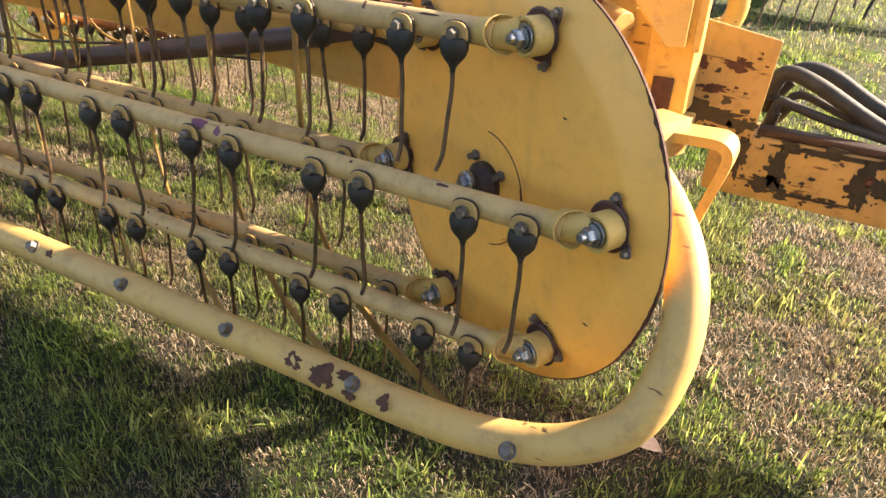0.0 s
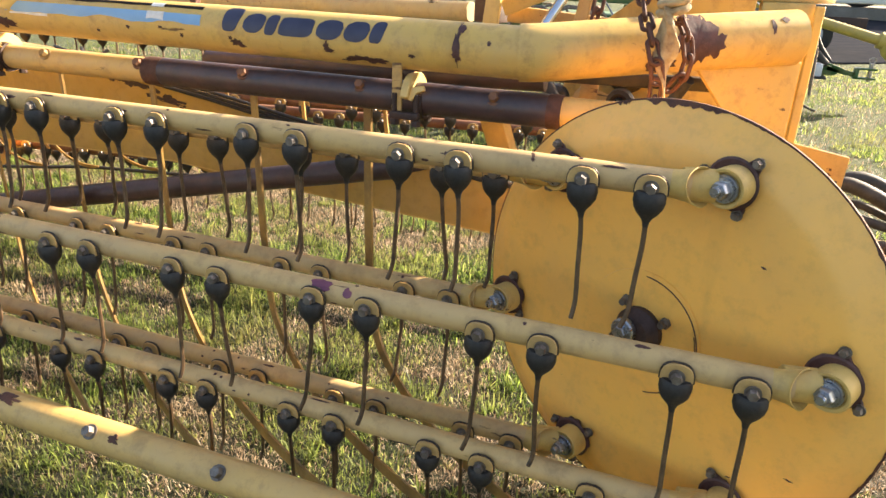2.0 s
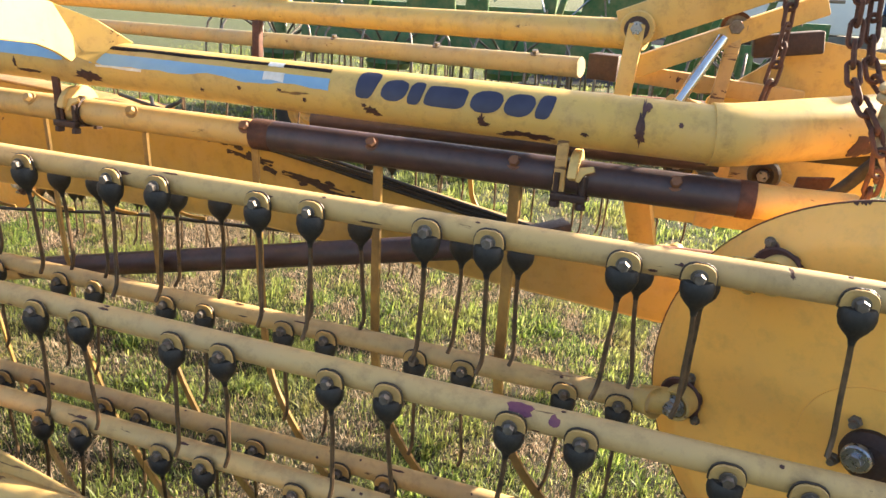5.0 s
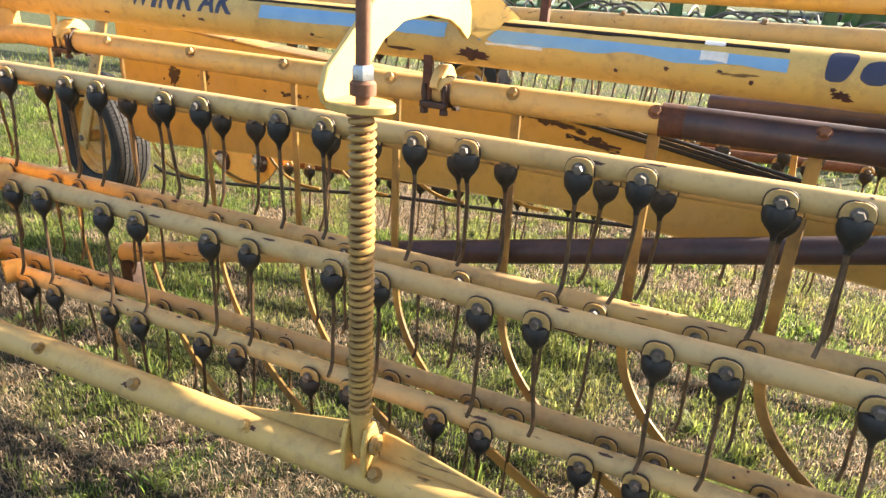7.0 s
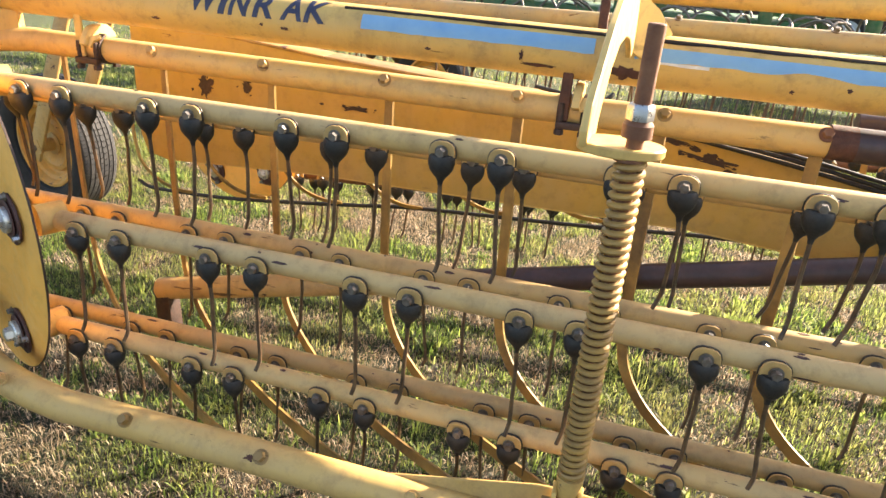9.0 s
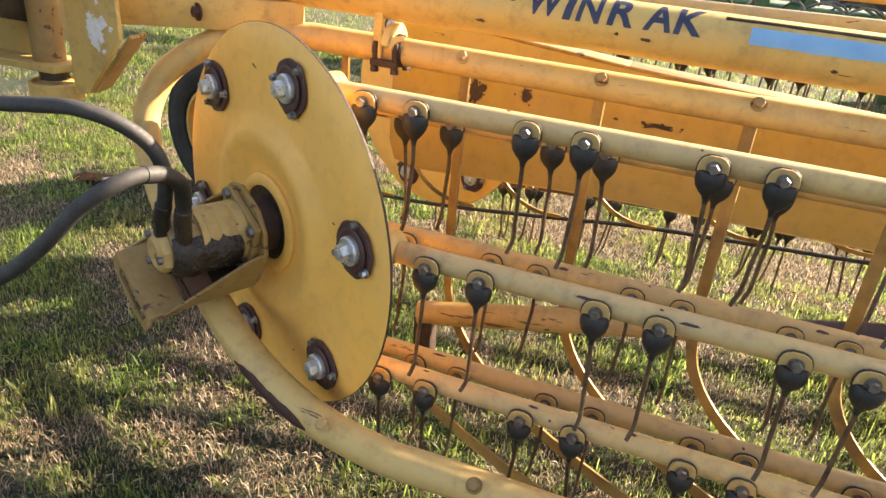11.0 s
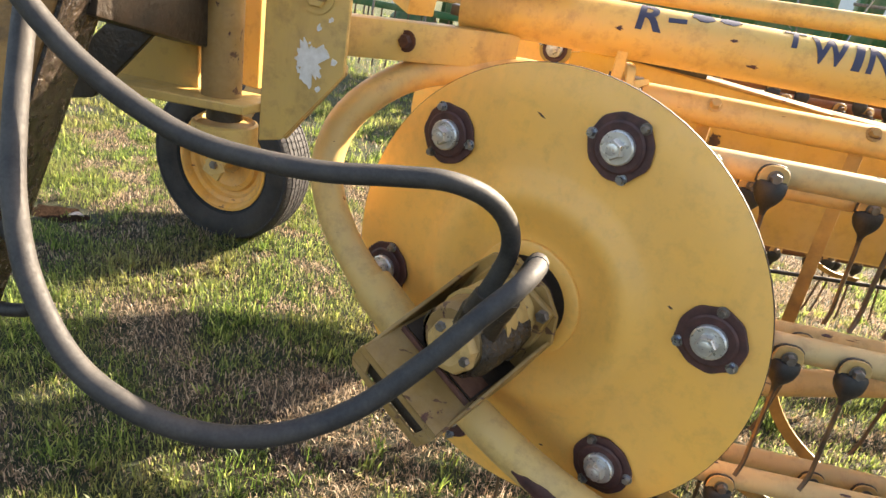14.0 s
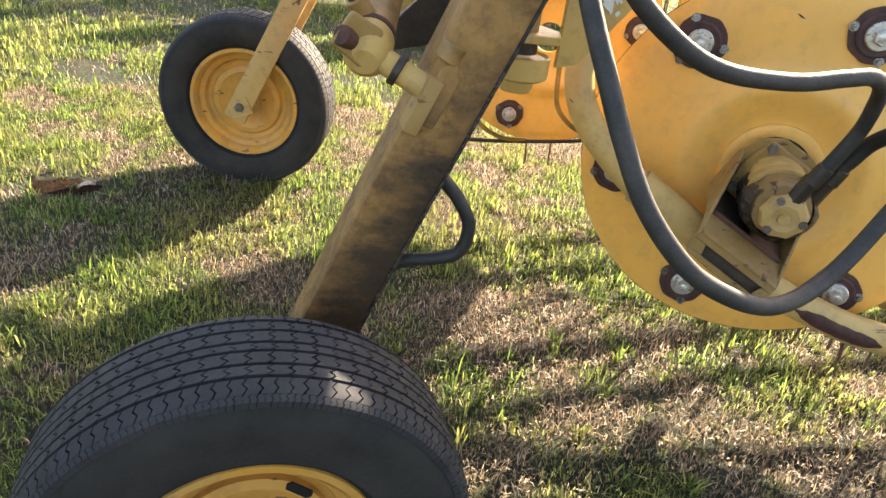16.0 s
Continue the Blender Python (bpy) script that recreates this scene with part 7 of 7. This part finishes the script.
wpart("clevis", join(box(0.22, 0.10, 0.018, 0.003, Matrix.Translation((2.35, 8.3, 0.375))), box(0.20, 0.10, 0.018, 0.003, Matrix.Translation((2.36, 8.3, 0.47))), box(0.04, 0.10, 0.11, 0.003, Matrix.Translation((2.27, 8.3, 0.42)))), GREEN, tongue, "forked hitch clevis")
wpart("hitch_pin", rod((2.40, 8.3, 0.34), (2.40, 8.3, 0.53), 0.022), ZINC, tongue)
wpart("pin_ring", xf(lathe([(0.025, -0.004), (0.036, -0.004), (0.036, 0.004), (0.025, 0.004), (0.025, -0.004)], 16), axes((2.40, 8.3, 0.555), (1, 0, 0), z=(0, -1, 0))), ZINC, tongue)
wpart("step_box", box(0.33, 0.16, 0.13, 0.012, Matrix.Translation((1.755, 8.17, 0.445))), PALE, tongue, "grey box on a ledge")
wpart("ledge", box(0.42, 0.18, 0.02, 0.004, Matrix.Translation((1.765, 8.17, 0.365))), DARK_STEEL, tongue)
wpart("brace", bar_box((1.24, 8.22, 0.84), (1.05, 8.22, 0.43), 0.035, 0.05), GREEN, tongue)
wpart("guard_bar", bar_box((0.85, 8.2, 0.37), (1.34, 8.2, 0.47), 0.03, 0.035), PALE, tongue, "pale steel bar")
for nm, pts, r in (("coupling_hose", [(1.50, 8.15, 0.40), (1.49, 8.13, 0.25), (1.46, 8.12, 0.10), (1.45, 8.11, 0.02)], 0.016),
                   ("coupling_hose", [(1.76, 8.12, 0.36), (1.73, 8.10, 0.26), (1.74, 8.09, 0.16), (1.82, 8.08, 0.07), (1.94, 8.07, 0.02)], 0.013),
                   ("coupling_hose", [(1.64, 8.2, 1.05), (1.70, 8.18, 0.84), (1.80, 8.17, 0.66), (1.96, 8.17, 0.50)], 0.035),
                   ("coupling_hose", [(1.70, 8.22, 1.05), (1.77, 8.2, 0.86), (1.86, 8.2, 0.68), (1.99, 8.2, 0.52)], 0.028)):
    wpart(nm, sweep(catmull(pts, 5), r), HOSE, tongue)
wpart("drive_shaft", rod((0.3, 8.45, 1.30), (2.52, 8.6, 0.735), 0.055, 20), SHIELD, tongue, "dusty yellow drive shaft shield")
wpart("collar", rod((2.46, 8.6, 0.752), (2.53, 8.6, 0.733), 0.085, 20), SHIELD, tongue)
wpart("cone_guard", xf(lathe([(0, 0), (0.085, 0.0), (0.12, 0.05), (0.165, 0.20), (0.175, 0.27), (0.15, 0.272), (0.10, 0.10), (0, 0.09)], 24), along((2.53, 8.6, 0.72), (2.82, 8.58, 0.575))), SHIELD, tongue, "bell-shaped plastic guard")
wpart("yoke", rod((2.73, 8.58, 0.58), (2.75, 8.58, 0.39), 0.06, 14), GREASE, tongue, "greasy black yoke")

# the yard beyond the grass
road = plate([(-2.0, 10.6), (3.0, 13.5), (4.0, 14.2), (5.6, 15.4), (9.0, 16.6), (16.0, 19.0), (34.0, 24.0), (34.0, 46.0), (14.0, 38.0), (8.0, 31.5), (2.0, 28.0), (-2.0, 26.0)], 0.03, Matrix.Translation((0, 0, 0.0)), 0.0)
road_ob = new("road", to_mesh("road", xf(road, Matrix.Translation((0, 0, 0.012))), ASPHALT_SHADED))
tagged(road_ob, "worn asphalt yard beyond the grass, coloured dark for the shade on it", "road", kind="structure")
apron = new("pavement", to_mesh("pavement", box(6.0, 3.0, 0.42, 0.02, Matrix.Translation((4.6, 31.5, 0.21)) @ Matrix.Rotation(-0.3, 4, "Z")), CONCRETE))
tagged(apron, "pale raised concrete slab under the vehicle", "pavement", kind="structure")
truck = thing("tank_truck", "dark work truck carrying blue cylindrical tanks", "truck", (7.2, 29.0, 1.0))
TD = Vector((0.90, -0.43, 0)).normalized()
TO = Vector((7.0, 29.0, 0))
wpart("chassis", bar_box(TO - TD * 5 + UP * 1.05, TO + TD * 7 + UP * 1.05, 0.9, 0.35), DARK_STEEL, truck)
wpart("body", bar_box(TO - TD * 5 + Vector((0.6, 1.4, 2.3)), TO + TD * 7 + Vector((0.6, 1.4, 2.3)), 1.2, 2.6, (0, 0, 1), 0.05), DARK_STEEL, truck)
for k in (-0.75, 0.35):
    c = TO + TD * k + Vector((-0.1, -0.2, 1.75))
    wpart("tank", xf(lathe([(0, -0.5), (0.40, -0.5), (0.47, -0.45), (0.48, -0.2), (0.465, -0.19), (0.465, 0.19), (0.48, 0.2), (0.47, 0.45), (0.40, 0.5), (0, 0.5)], 28), along(c, c + TD)), TANK_BLUE, truck, "blue ribbed tank")
wheel("truck_wheel", "large dusty black truck tyre on the yard", (8.75, 27.7, 0.95), (-0.43, -0.90, 0), 0.95, 0.55, 0.48, False, rim_steel=DARK_STEEL)
wheel("truck_wheel", "large dusty black truck tyre on the concrete slab", (5.75, 30.4, 1.33), (-0.43, -0.90, 0), 0.92, 0.55, 0.48, False, rim_steel=DARK_STEEL)
tr2 = thing("pale_trailer", "pale blue-grey trailer body parked far off", "trailer", (1.0, 15.0, 1.0))
wpart("body", bar_box((0.3, 15.0, 1.45), (3.6, 15.4, 1.5), 1.6, 1.1, (0, 0, 1), 0.06), PALE, tr2)
wpart("axle_beam", bar_box((0.4, 14.6, 0.6), (3.4, 14.8, 0.6), 0.1, 0.2), RUST_DARK, tr2)
wheel("trailer_wheel", "dusty black trailer tyre", (2.4, 14.1, 0.4), (-0.1, -1, 0), 0.40, 0.22, 0.22, False, rim_steel=PALE)
wheel("transport_wheel", "black tyre of the far basket standing in the grass", (-2.66, 5.2, 0.33), (-0.2, -0.98, 0), 0.33, 0.19, 0.19, False)
